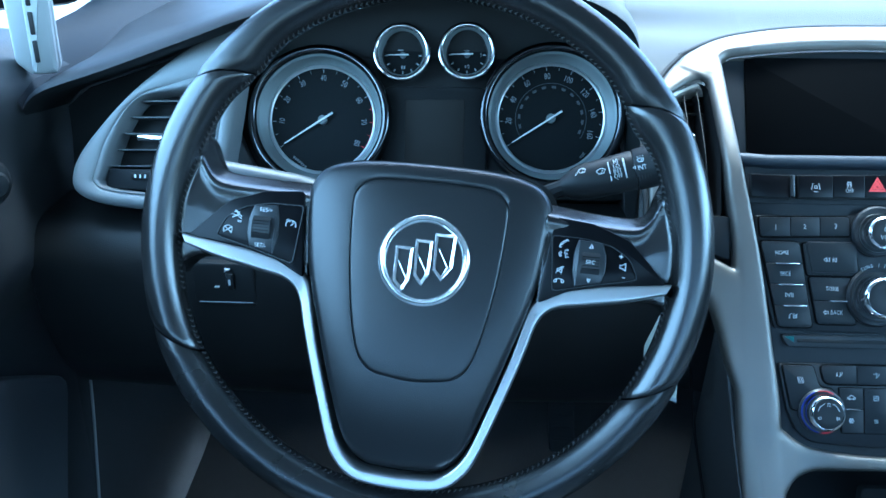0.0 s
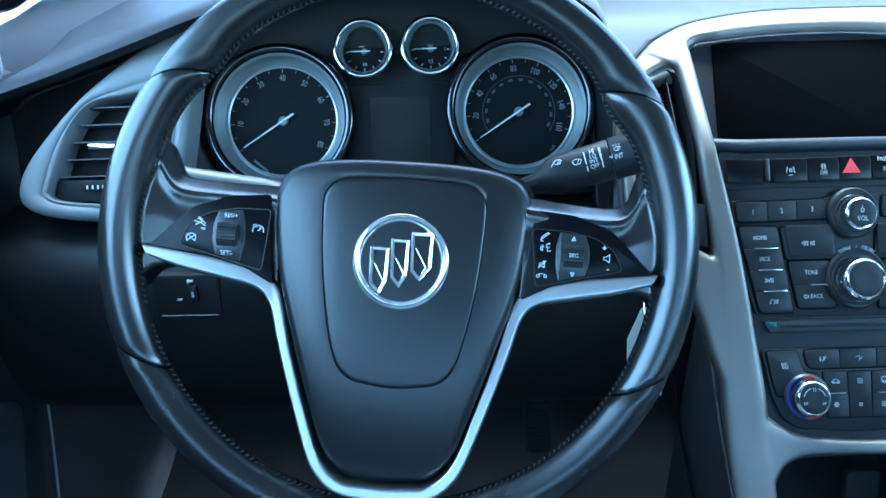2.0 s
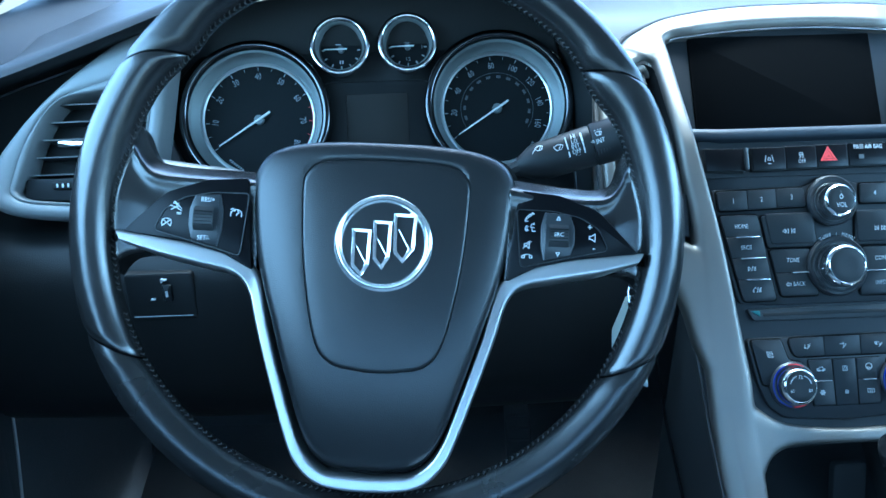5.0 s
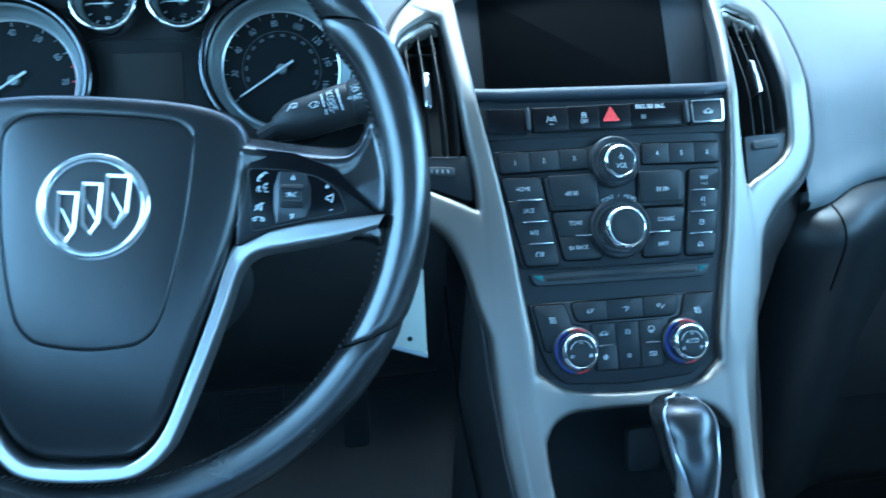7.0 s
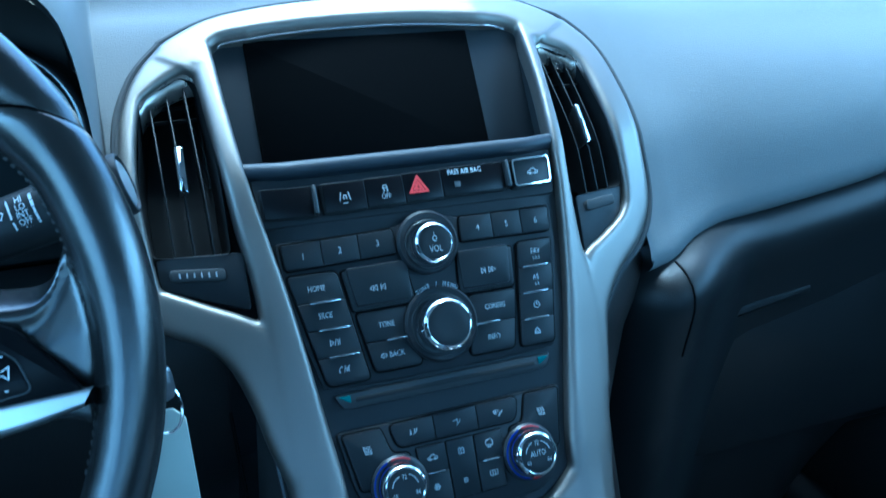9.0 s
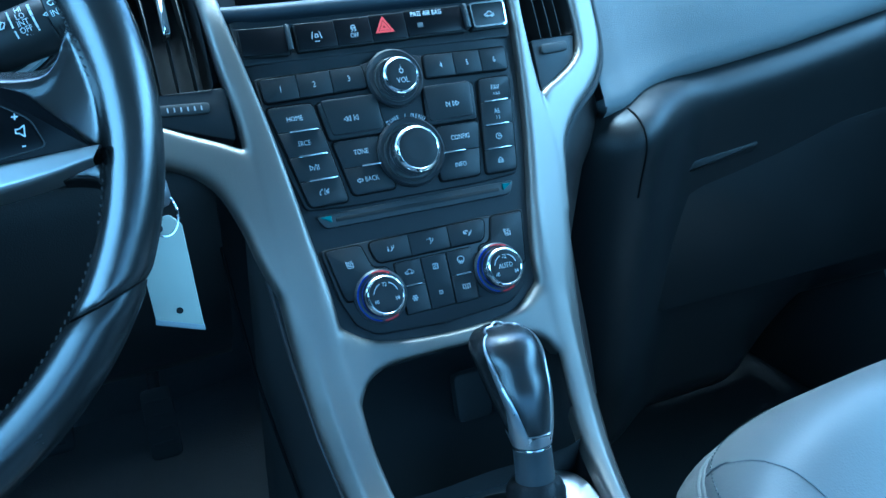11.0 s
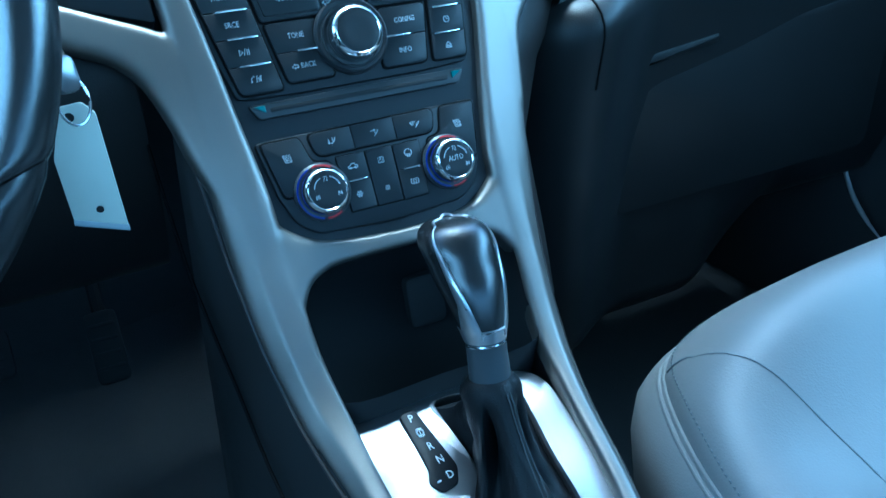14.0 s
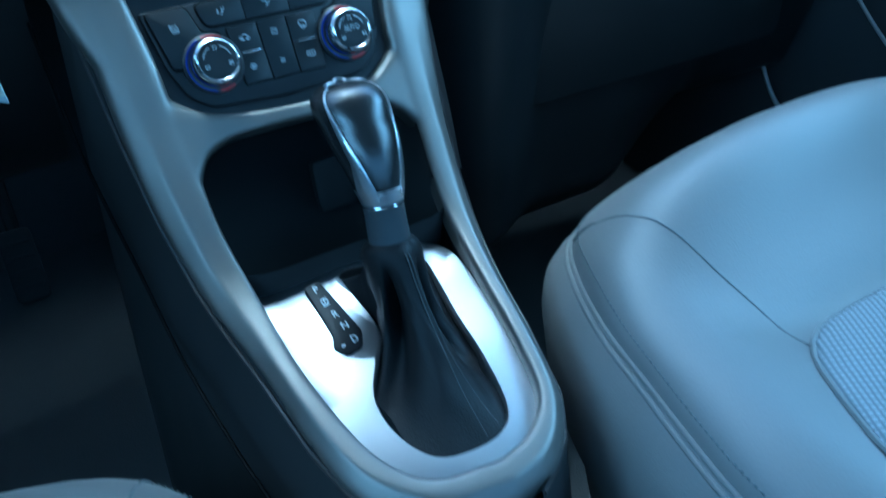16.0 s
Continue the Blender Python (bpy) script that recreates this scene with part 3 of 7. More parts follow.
# ---- centre stack frame ----
def stack_frame():
    fr = thing("console_trim", (CX, 0.0, FLOOR), "satin silver trim frame of centre stack and console", "trim frame")
    f = sheet
    Lin = [(-.1125, .264), (-.110, .245), (-.108, .195), (-.1045, .1436), (-.0972, .1007), (-.0897, .0587), (-.0812, -.0036), (-.0753, -.0487), (-.0735, -.085), (-.072, -.116), (-.071, -.152), (-.066, -.197), (-.0635, -.252), (-.0585, -.300), (-.050, -.335), (-.033, -.356), (0.002, -.3625)]
    Lout = [(-.1275, .258), (-.1250, .235), (-.1206, .169), (-.116, .112), (-.111, .077), (-.109, .0426), (-.1095, .0), (-.1085, -.039), (-.107, -.087), (-.103, -.139), (-.094, -.19), (-.083, -.246), (-.077, -.305), (-.069, -.345), (-.050, -.369), (-.028, -.381), (0.002, -.385)]
    Rin = [(.1180, .264), (.1160, .245), (.1118, .198), (.1042, .149), (.1011, .1045), (.0970, .0656), (.0905, .0248), (.0812, -.019), (.0745, -.058), (.0742, -.085), (.0750, -.116), (.0735, -.157), (.0700, -.200), (.0640, -.250), (.0550, -.300), (.0440, -.337), (.024, -.356), (0.002, -.3625)]
    Rout = [(.1310, .262), (.1290, .245), (.1203, .187), (.1130, .126), (.1138, .074), (.1175, .050), (.1225, .020), (.121, -.010), (.1130, -.05), (.1045, -.095), (.0995, -.13), (.0945, -.18), (.0850, -.225), (.0735, -.285), (.0600, -.338), (.044, -.364), (.026, -.379), (0.002, -.385)]
    solids = []
    bm = bmesh.new()
    solids.append(bm)
    rail(bm, Lin, Lout, f)
    bm = bmesh.new()
    solids.append(bm)
    rail(bm, Rin, Rout, f)
    bm = bmesh.new()
    solids.append(bm)
    band(bm, [(-.085, -.060), (-.0700, -.0745), (-.0516, -.0855), (-.02, -.0905), (.02, -.0915), (.0520, -.0875), (.070, -.0755), (.085, -.060)],
         [(-.085, -.150), (-.0720, -.1250), (-.0640, -.1115), (-.050, -.1045), (-.03, -.1030), (.03, -.1030), (.050, -.1045), (.0650, -.1115), (.0745, -.1250), (.085, -.150)], f, 0.0042, n=60, solid=True)
    bm = bmesh.new()
    solids.append(bm)
    band(bm, [(-.1240, .222), (-.110, .247), (-.0955, .256), (-.05, .2635), (0, .2665), (.044, .2655), (.0915, .2595), (.114, .250), (.128, .230)],
         [(-.1500, .238), (-.1378, .2533), (-.1009, .278), (-.0448, .291), (.0224, .294), (.0817, .2925), (.125, .2834), (.150, .268), (.166, .252)], f, 0.0050, n=70, solid=True)
    bm = bmesh.new()
    solids.append(bm)
    band(bm, [(-.118, .212), (-.1300, .2240), (-.1535, .2067), (-.1607, .1932), (-.1665, .155), (-.167, .125), (-.165, .094), (-.163, .075)],
         [(-.1300, .259), (-.1420, .2490), (-.1600, .2230), (-.172, .19), (-.1765, .155), (-.1775, .12), (-.1765, .09), (-.1745, .060)], f, 0.0040, n=60, solid=True)
    bm = bmesh.new()
    solids.append(bm)
    band(bm, [(-.175, .078), (-.163, .0755), (-.14, .066), (-.1155, .056), (-.1015, .046), (-.0970, .015), (-.0940, -.025)], [(-.180, .054), (-.1600, .046), (-.1430, .0385), (-.1300, .0240), (-.1205, -.002), (-.1160, -.022), (-.1080, -.048)], f, 0.0043, n=40, solid=True)
    bm = bmesh.new()
    solids.append(bm)
    band(bm, [(.166, .2560), (.185, .2211), (.1907, .1768), (.1900, .1287), (.1880, .0860), (.1725, .0600), (.1470, .0420), (.1300, .0230), (.1245, .002), (.1180, -.030)],
         [(.1320, .2330), (.1590, .2120), (.1642, .162), (.1650, .115), (.1630, .092), (.1530, .0800), (.1350, .0710), (.1140, .0590), (.1060, .020), (.0980, -.030)], f, 0.0041, n=70, solid=True)
    for fill in ([(-.118, .260), (-.1135, .229), (-.119, .2265), (-.128, .2290), (-.140, .2340), (-.145, .2440), (-.134, .2545)],
                 [(.1175, .231), (.122, .262), (.136, .264), (.152, .2545), (.151, .2440), (.142, .2385), (.1285, .2350)]):
        bm = bmesh.new()
        slab(bm, rounded(fill, .004), -.012, .0049, f, .002)
        solids.append(bm)
    fused("frame", solids, SILVER, fr, "one-piece satin silver moulding", 0.001, 26)
    # bright bevels inside the heads of both vents
    for nm, top in (("vent_bevel", [(-.1235, .2235), (-.1300, .2225), (-.1420, .2160), (-.1525, .2060), (-.1600, .1930)]), ("vent_bevel", [(.1262, .2312), (.1340, .2302), (.1460, .2235), (.1575, .2120), (.1620, .1960)])):
        bm = bmesh.new()
        top = curve_through(top, 6)
        loft(bm, [[f(u, v + d, h) for u, v in top] for d, h in ((.0080, .0005), (.0040, .0005), (.0010, -.0004), (-.0030, -.0035), (-.0065, -.0080), (-.0085, -.0120))], cap_last=False, closed=False)
        part(nm, bm, BEVEL, fr, "satin bevelled vent head", 60)
    # thin bright lip along the head of the display recess
    bm = bmesh.new()
    lip = [(-.1055, .2490), (-.0955, .2540), (-.05, .2612), (0, .2640), (.044, .2630), (.0915, .2572), (.1060, .2515)]
    tube(bm, [f(u, v, -.0015) for u, v in curve_through(lip, 8)], .0009, 6)
    part("display_lip", bm, CHROME, fr, "thin bright lip")
    # narrow dark gap line round the outside
    bm = bmesh.new()
    edge = [(-.1765, .060), (-.1790, .12), (-.178, .155), (-.1735, .191), (-.1612, .2243), (-.1432, .2502), (-.1395, .2545), (-.1015, .2795), (-.0448, .2927), (.0224, .2957), (.0817, .2942), (.1255, .2850), (.151, .2695), (.1672, .2570), (.1865, .2216), (.1922, .1768), (.1915, .1287), (.1895, .0855), (.1738, .0588), (.1460, .0405), (.1245, .018)]
    tube(bm, [f(u, s, -0.0015) for u, s in curve_through(edge, 6)], 0.0030, 8)
    part("gap_seal", bm, DARK, fr, "dark seal round the moulding")
    return fr


stack_frame()


# ---- air vents ----
def centre_vent(outline, lines, tab, wheel_at, low, label):
    v = thing("air_vent", sheet(*tab[:2], -0.02), label, "air vent", "centre air vents")
    bm = bmesh.new()
    ring = rounded(outline, 0.006)
    loft(bm, [[sheet(*p, -0.001) for p in ring], [sheet(*p, -0.035) for p in inset(ring, 0.003)]])
    part("duct", bm, HOUSING, v)
    for a, b in lines:
        bm = bmesh.new()
        pts = [sheet(*(np.array(a) * (1 - t) + np.array(b) * t), -0.006) for t in np.linspace(0, 1, 8)]
        back = [p + (sheet(0, 0.1, -0.022) - sheet(0, 0.1, 0)) for p in pts]
        off = Vector((0.0004, 0, 0))
        loft(bm, [[p - off, p + off, q + off, q - off] for p, q in zip(pts, back)], cap_first=True)
        part("slat", bm, HOUSING, v)
    for k in range(4):
        t = (k + 0.7) / 6.4
        bot = outline[4]
        bm = bmesh.new()
        s = bot[1] + (outline[2][1] - bot[1]) * t
        us = [p[0] for p in ring]
        box(bm, (CX + min(us) + 0.006, sheet(tab[0], s, -0.034).y, sheet(0, s).z - 0.0010), (CX + max(us) - 0.006, sheet(tab[0], s, -0.027).y, sheet(0, s).z + 0.0010), 0.0003)
        part("cross_slat", bm, GROOVE, v)
    bm = bmesh.new()
    u, s, a = tab
    d = Vector((math.sin(a), math.cos(a)))
    q = [(u + d.x * y + d.y * x, s + d.y * y - d.x * x) for x, y in rect(0, 0, .0058, .0330, .0022)]
    slab(bm, q, -0.012, 0.0005, sheet, 0.0018)
    part("tab", bm, DARK_CHROME, v, "chrome adjuster tab")
    bm = bmesh.new()
    slab(bm, rounded(low, 0.003), -0.02, -0.0015, sheet, 0.001)
    part("lower_blank", bm, FASCIA, v)
    bm = bmesh.new()
    u, s, w = wheel_at
    slab(bm, rect(u, s, w, 0.0075, 0.003), -0.004, 0.0015, sheet, 0.0012)
    tw = part("thumb_wheel", bm, DARK, v)
    if u < 0:
        bm = bmesh.new()
        bars(bm, [(u - w * 0.32 + k * w * 0.13, s, 0.0008, 0.0030, 0.25) for k in range(6)], sheet, 0.001, 0.0019)
        part("thumb_ridge", bm, PALE, tw)
    return v


centre_vent([(-.1665, .094), (-.120, .094), (-.1200, .1500), (-.1235, .2160), (-.1320, .2225), (-.1535, .207), (-.161, .193), (-.167, .14)],
            [((-.1520, .094), (-.1535, .205)), ((-.1405, .094), (-.1425, .213)), ((-.1290, .094), (-.1315, .221))],
            (-.1412, .150, 0.02), (-.141, .083, .032), [(-.164, .094), (-.113, .096), (-.113, .060), (-.163, .075)],
            "tall black centre air vent in silver trim")
centre_vent([(.1640, .102), (.1180, .103), (.1150, .150), (.1230, .2050), (.1300, .2310), (.1585, .2130), (.1640, .162), (.1645, .12)],
            [((.1320, .103), (.1305, .226)), ((.1430, .103), (.1408, .222)), ((.1535, .103), (.1515, .216))],
            (.1405, .1545, 0.03), (.139, .094, .028), [(.1640, .102), (.1180, .103), (.1180, .063), (.1580, .082)],
            "tall black centre air vent in silver trim")


def driver_vent():
    f = plane_frame((-.26, .185, .81), 18)
    v = thing("driver_air_vent", f(0, 0, 0), "driver air vent with grey teardrop bezel", "air vent")
    outer = curve_through([(.086, .108), (.060, .098), (.026, .078), (-.018, .042), (-.0595, -.005), (-.0716, -.0305), (-.0648, -.048), (-.0336, -.0577), (.028, -.0616), (.060, -.060), (.068, -.03), (.080, .05)], 6, True)
    inner = curve_through([(.066, .052), (.050, .050), (.026, .046), (-.008, .038), (-.028, .012), (-.0420, -.026), (-.0440, -.036), (-.030, -.0425), (.0283, -.0470), (.048, -.046), (.056, -.02), (.064, .03)], 6, True)
    bm = bmesh.new()
    rings = [[f(*p, -0.03) for p in outer], [f(*p, -0.004) for p in outer]]
    for t, h in ((.03, -.0005), (.08, .002), (.18, .0045), (.32, .006), (.5, .0065), (.68, .006), (.78, .005), (.80, .0042), (.83, .0050), (.92, .0055), (.97, .0045), (1.0, .002)):
        rings.append([f(*(np.array(a) * (1 - t) + np.array(b) * t), h) for a, b in zip(outer, inner)])
    rings.append([f(*p, -0.03) for p in inner])
    loft(bm, rings, cap_last=False)
    part("bezel", bm, GREY_TRIM, v, "grey plastic bezel", 60)
    bm = bmesh.new()
    slab(bm, inset(inner, -0.002), -0.04, -0.028, f, 0.001)
    part("duct", bm, HOUSING, v)
    for k in range(5):
        bm = bmesh.new()
        z = -0.022 + k * 0.0145
        x0 = -0.036 + max(0, z + 0.02) * 0.42
        q = [(x0, z), (0.056, z + 0.001), (0.056, z + 0.0022), (x0, z + 0.0012)]
        loft(bm, [[f(*p, -0.026) for p in q], [f(*p, -0.004) for p in q]], cap_first=True)
        part("slat", bm, SMOOTH_DARK, v)
    bm = bmesh.new()
    slab(bm, rect(0.004, 0.0035, 0.032, 0.0055, 0.002), -0.01, 0.001, f, 0.0015)
    part("tab", bm, CHROME, v, "chrome adjuster tab")
    bm = bmesh.new()
    slab(bm, rounded([(-.041, -.024), (.054, -.024), (.048, -.046), (-.043, -.041)], 0.003), -0.03, -0.006, f, 0.001)
    part("lower_blank", bm, FASCIA, v)
    bm = bmesh.new()
    slab(bm, rect(-0.002, -0.0305, 0.034, 0.006, 0.002), -0.01, -0.002, f, 0.0012)
    tw = part("thumb_wheel", bm, VOID, v)
    bm = bmesh.new()
    bars(bm, [(-0.014 + k * 0.0045, -0.0305, 0.0014, 0.0032, 0) for k in range(6)], f, -0.0025, -0.0015)
    part("thumb_ridge", bm, WHITE, tw)


driver_vent()


# ---- centre stack panels ----
def fascia_and_display():
    st = thing("centre_stack", sheet(0, 0, -0.03), "dark centre stack fascia with a recessed display", "centre stack")
    bm = bmesh.new()
    us = np.linspace(-0.112, 0.116, 20)
    grid(bm, lambda u, s: sheet(u * min(1, 0.72 + max(0, (s + 0.10)) * 1.6), s, -0.005), us, np.linspace(-0.10, 0.150, 40))
    part("fascia", bm, FASCIA, st)
    # rounded ledge under the display
    bm = bmesh.new()
    nose = [(.1405, -.0050), (.1412, -.0010), (.1428, .0014), (.1455, .0024), (.1485, .0020), (.1508, .0004), (.1522, -.0025)]
    rows = [[sheet(u, v, h) for u in np.linspace(-.108, .108, 20)] for v, h in curve_through(nose, 3)]
    rows.append([Vector((CX + u, 0.200, 0.800)) for u in np.linspace(-.12, .12, 20)])
    loft(bm, rows, cap_last=False, closed=False)
    part("ledge", bm, make_mat("dull_ledge_plastic", (0.018, 0.022, 0.030), 0.5, vary=0.1, spec=0.35), st, "dark satin ledge under the display", 70)
    sf = plane_frame((CX, 0.197, 0.803), 29)
    bm = bmesh.new()
    slab(bm, [(-.125, -.01), (.125, -.01), (.125, .10), (-.125, .10)], -0.01, 0.0, sf, 0.001)
    part("display_surround", bm, make_mat("blue_grey_satin_plastic", (0.016, 0.018, 0.021), 0.40, vary=0.1), st, "blue-grey satin display surround")
    bm = bmesh.new()
    slab(bm, rounded([(-.0880, -.006), (.0758, -.006), (.0758, .089), (-.0880, .089)], 0.002), -0.004, 0.0025, sf, 0.0008)
    part("display", bm, SCREEN, st, "switched-off black display")
    # side and top walls of the recess
    bm = bmesh.new()
    for uu, sg in ((-0.1135, 1), (0.1175, -1)):
        loft(bm, [[sheet(uu, s, -0.004) for s in np.linspace(0.148, 0.262, 10)], [Vector((CX + uu + sg * 0.004, 0.20 + 0.055 * t, 0.795 + 0.095 * t)) for t in np.linspace(0, 1, 10)]], cap_last=False, closed=False)
    loft(bm, [[sheet(u, 0.266 - 1.0 * u * u, -0.003) for u in np.linspace(-.115, .118, 12)], [Vector((CX + u, 0.255, 0.892)) for u in np.linspace(-.115, .118, 12)]], cap_last=False, closed=False)
    part("recess_wall", bm, SMOOTH_DARK, st)


fascia_and_display()


def key_button(parent, u, s, w, h, text="", size=0.0042, mat=None, slant=0.0, top=0.0008, group="", icon=None, ink=None, icon_size=1.0):
    """A push button on the stack, with its print."""
    bm = bmesh.new()
    q = [(u - w / 2, s - h / 2), (u + w / 2, s - h / 2), (u + w / 2, s + h / 2), (u - w / 2, s + h / 2)]
    q = [(a - slant * (b - s), b) for a, b in q]
    slab(bm, rounded(q, 0.0009, 3), -0.006, top, sheet, 0.0004)
    b = part("button", bm, mat or BUTTON, parent)
    # dark plate round the button, colouring in the shade of its gap
    bm = bmesh.new()
    slab(bm, rounded(inset(q, -0.0007), 0.0012, 3), -0.006, min(top - 0.0007, -0.0002), sheet, 0.0002)
    part("shadow_gap", bm, HOUSING, b)
    if text or icon:
        bm = bmesh.new()
        if text:
            letters(bm, text, u, s, size, sheet, top + 0.0002)
        if icon:
            strokes(bm, icon, sheet, 0.00055, top - 0.0002, top + 0.0003, (u, s), icon_size)
        part("legend", bm, ink or PALE, b)
    return b


def clipped(poly, p, q):
    """The part of an outline to the left of the line from p to q."""
    side = lambda a: (q[0] - p[0]) * (a[1] - p[1]) - (q[1] - p[1]) * (a[0] - p[0])
    out = []
    for a, b in zip(poly, list(poly[1:]) + [poly[0]]):
        sa, sb = side(a), side(b)
        if sa >= 0:
            out.append(np.array(a, float))
        if sa * sb < 0:
            out.append(np.array(a, float) + (np.array(b, float) - np.array(a, float)) * sa / (sa - sb))
    return out


def island(parent, poly, cuts, r, groove):
    """Outlines of a group of flush keys, cut by lines out of one rounded outline on a black plate that colours in the
    groove's shade.
    """
    if area(poly) < 0:
        poly = poly[::-1]
    rest, keys = rounded(poly, r, 5), []
    if groove:
        bm = bmesh.new()
        slab(bm, rounded(inset(poly, -groove), r + groove, 5), -.006, -.0009, sheet, .0002)
        part("key_gap_shade", bm, GROOVE, parent)
    for p, q in cuts:
        keys.append(clipped(rest, q, p))
        rest = clipped(rest, p, q)
    return keys + [rest]


def keys_of(parent, poly, cuts=(), r=.0028, groove=.0010, top=.0003, bev=.0004, mat=None):
    """Builds the keys of one island; each cut (p, q) parts off the next key on its right."""
    made = []
    for k in island(parent, poly, cuts, r, groove):
        bm = bmesh.new()
        slab(bm, inset(k, .00022), -.006, top, sheet, bev)
        made.append(part("button", bm, mat or BUTTON, parent))
    return made


def legend(key, text="", u=0.0, s=0.0, size=.0036, icon=None, icon_size=.9, top=.0004, ink=None):
    """Print on a key."""
    bm = bmesh.new()
    if text:
        letters(bm, text, u, s, size, sheet, top + .0002)
    if icon:
        strokes(bm, icon, sheet, .00042, top - .0002, top + .0003, (u, s), icon_size)
    return part("legend", bm, ink or PALE, key)


def knob(parent, u, s, r, h, name="knob", text="", ring=None, face=None):
    bm = bmesh.new()
    lathe(bm, [(r * 1.22, -0.004), (r * 1.22, 0.001), (r * 1.12, 0.0025), (r * 1.05, 0.0015)], sheet, u, s, cap=True)
    part("collar", bm, SMOOTH_DARK, parent)
    bm = bmesh.new()
    lathe(bm, [(r * 0.98, 0.0), (r * 0.95, h * 0.8), (r * 0.90, h * 0.93), (r * 0.80, h), (r * 0.74, h - 0.0008)], sheet, u, s, 48)
    k = part(name, bm, CHROME, parent, "chrome-rimmed rotary knob")
    bm = bmesh.new()
    lathe(bm, [(r * 0.80, h - 0.003), (r * 0.79, h - 0.0006), (r * 0.74, h - 0.0002), (r * 0.4, h - 0.0006), (0.0004, h - 0.0007)], sheet, u, s, 40)
    part("face", bm, face or BUTTON, k)
    if text:
        bm = bmesh.new()
        if ring:
            strokes(bm, [arc(u, s, r * .56, 112, 165, 8), arc(u, s, r * .56, 68, 15, 8)], sheet, .0005, h - .0008, h - .0001)
        for tx, x, y, sz in text:
            letters(bm, tx, u + x * r, s + y * r, sz, sheet, h - 0.0001)
        part("legend", bm, PALE, k)
    if ring:
        for nm, a0, a1, m in ring:
            bm = bmesh.new()
            A = np.linspace(radians(a0), radians(a1), 24)
            i0 = [(u + math.cos(a) * r * 1.07, s + math.sin(a) * r * 1.07) for a in A]
            o0 = [(u + math.cos(a) * r * 1.14, s + math.sin(a) * r * 1.14) for a in A]
            loft(bm, [[sheet(*p, 0.0008) for p in i0], [sheet(*p, 0.0030) for p in i0], [sheet(*p, 0.0028) for p in o0], [sheet(*p, -0.002) for p in o0]], cap_last=False, closed=False)
            part(nm, bm, m, k)
    return k


# line drawings for the prints, each about 6 mm across
SEATICON = [[(-.0030, .0030), (-.0018, -.0022), (.0026, -.0024), (.0028, -.0012), (-.0008, -.0010), (-.0020, .0030), (-.0030, .0030)], arc(.0002, .0006, .0007, -90, 90, 5) + arc(.0002, .0022, .0008, 270, 90, 5), arc(.0020, .0006, .0007, -90, 90, 5) + arc(.0020, .0022, .0008, 270, 90, 5)]
MANICON = [[(.0006, .0022), (.0010, -.0008), (-.0006, -.0018)], [(.0010, -.0008), (.0024, .0010), (.0026, .0024)], [(-.0024, .0018), (-.0024, -.0014)], [(-.0031, -.0006), (-.0024, -.0015), (-.0017, -.0006)]]
MANICON2 = [[(.0002, .0004), (.0006, -.0012), (-.0006, -.0024)], [(.0006, -.0012), (.0022, .0002), (.0026, .0016)], [(-.0030, .0014), (.0006, .0018)], [(-.0002, .0026), (.0007, .0018), (.0, .0010)]]
MANICON3 = [[(.0012, .0004), (.0014, -.0012), (.0002, -.0024)], [(.0014, -.0012), (.0030, .0002), (.0034, .0016)], arc(-.0018, -.0012, .0034, 50, 130, 6), [(-.0038, .0013), (-.0026, -.0004), (-.0008, -.0002)], [(-.0024, .0004), (-.0016, .0014)]]
FANICON = [arc(.0011, .0011, .0011, 180, -90, 8), arc(-.0011, -.0011, .0011, 0, -270, 8), arc(-.0011, .0011, .0011, -90, 180, 8), arc(.0011, -.0011, .0011, 90, -180, 8)]
SNOWICON = [[(-.0022, 0), (.0022, 0)], [(-.0011, -.0019), (.0011, .0019)], [(-.0011, .0019), (.0011, -.0019)]] + [arc(math.cos(radians(k * 60)) * .0019, math.sin(radians(k * 60)) * .0019, .0005, 0, 360, 5) for k in range(6)]
CARICON = [[(-.0036, -.0012), (-.0036, .0002), (-.0018, .0006), (-.0008, .0020), (.0012, .0020), (.0022, .0006), (.0036, .0002), (.0036, -.0012), (-.0036, -.0012)], arc(-.0019, -.0012, .0007, 0, 360, 7), arc(.0019, -.0012, .0007, 0, 360, 7)]
GLASSICON = [[(-.0030, .0018), (-.0022, -.0010), (.0022, -.0010), (.0030, .0018)], arc(0, .0006, .0032, 20, 160, 7), [(-.0012, -.0024), (-.0008, -.0012), (-.0012, .0002)], [(.0004, -.0024), (.0008, -.0012), (.0004, .0002)]]
REARICON = [[(-.0030, .0018), (.0030, .0018), (.0030, -.0014), (-.0030, -.0014), (-.0030, .0018)], [(-.0012, -.0022), (-.0008, .0), (-.0012, .0012)], [(.0008, -.0022), (.0012, .0), (.0008, .0012)]]
PHONEICON = [[(-.0044, -.0018), (-.0040, .0006), (-.0022, .0022)], [(-.0040, -.0022), (-.0034, -.0014)], [(-.0022, .0026), (-.0014, .0016)], [(-.0004, -.0024), (.0006, .0026)], [(.0014, -.0006), (.0014, .0008), (.0022, .0008), (.0032, .0020), (.0032, -.0020), (.0022, -.0006), (.0014, -.0006)], [(.0012, -.0022), (.0040, .0022)]]
PLAYICON = [[(-.0040, .0020), (-.0040, -.0020), (-.0012, 0), (-.0040, .0020)], [(-.0006, -.0022), (.0008, .0024)], [(.0020, .0020), (.0020, -.0020)], [(.0034, .0020), (.0034, -.0020)]]
CLOCKICON = [arc(0, 0, .0023, 0, 360, 14), [(0, .0014), (0, 0), (.0012, 0)]]
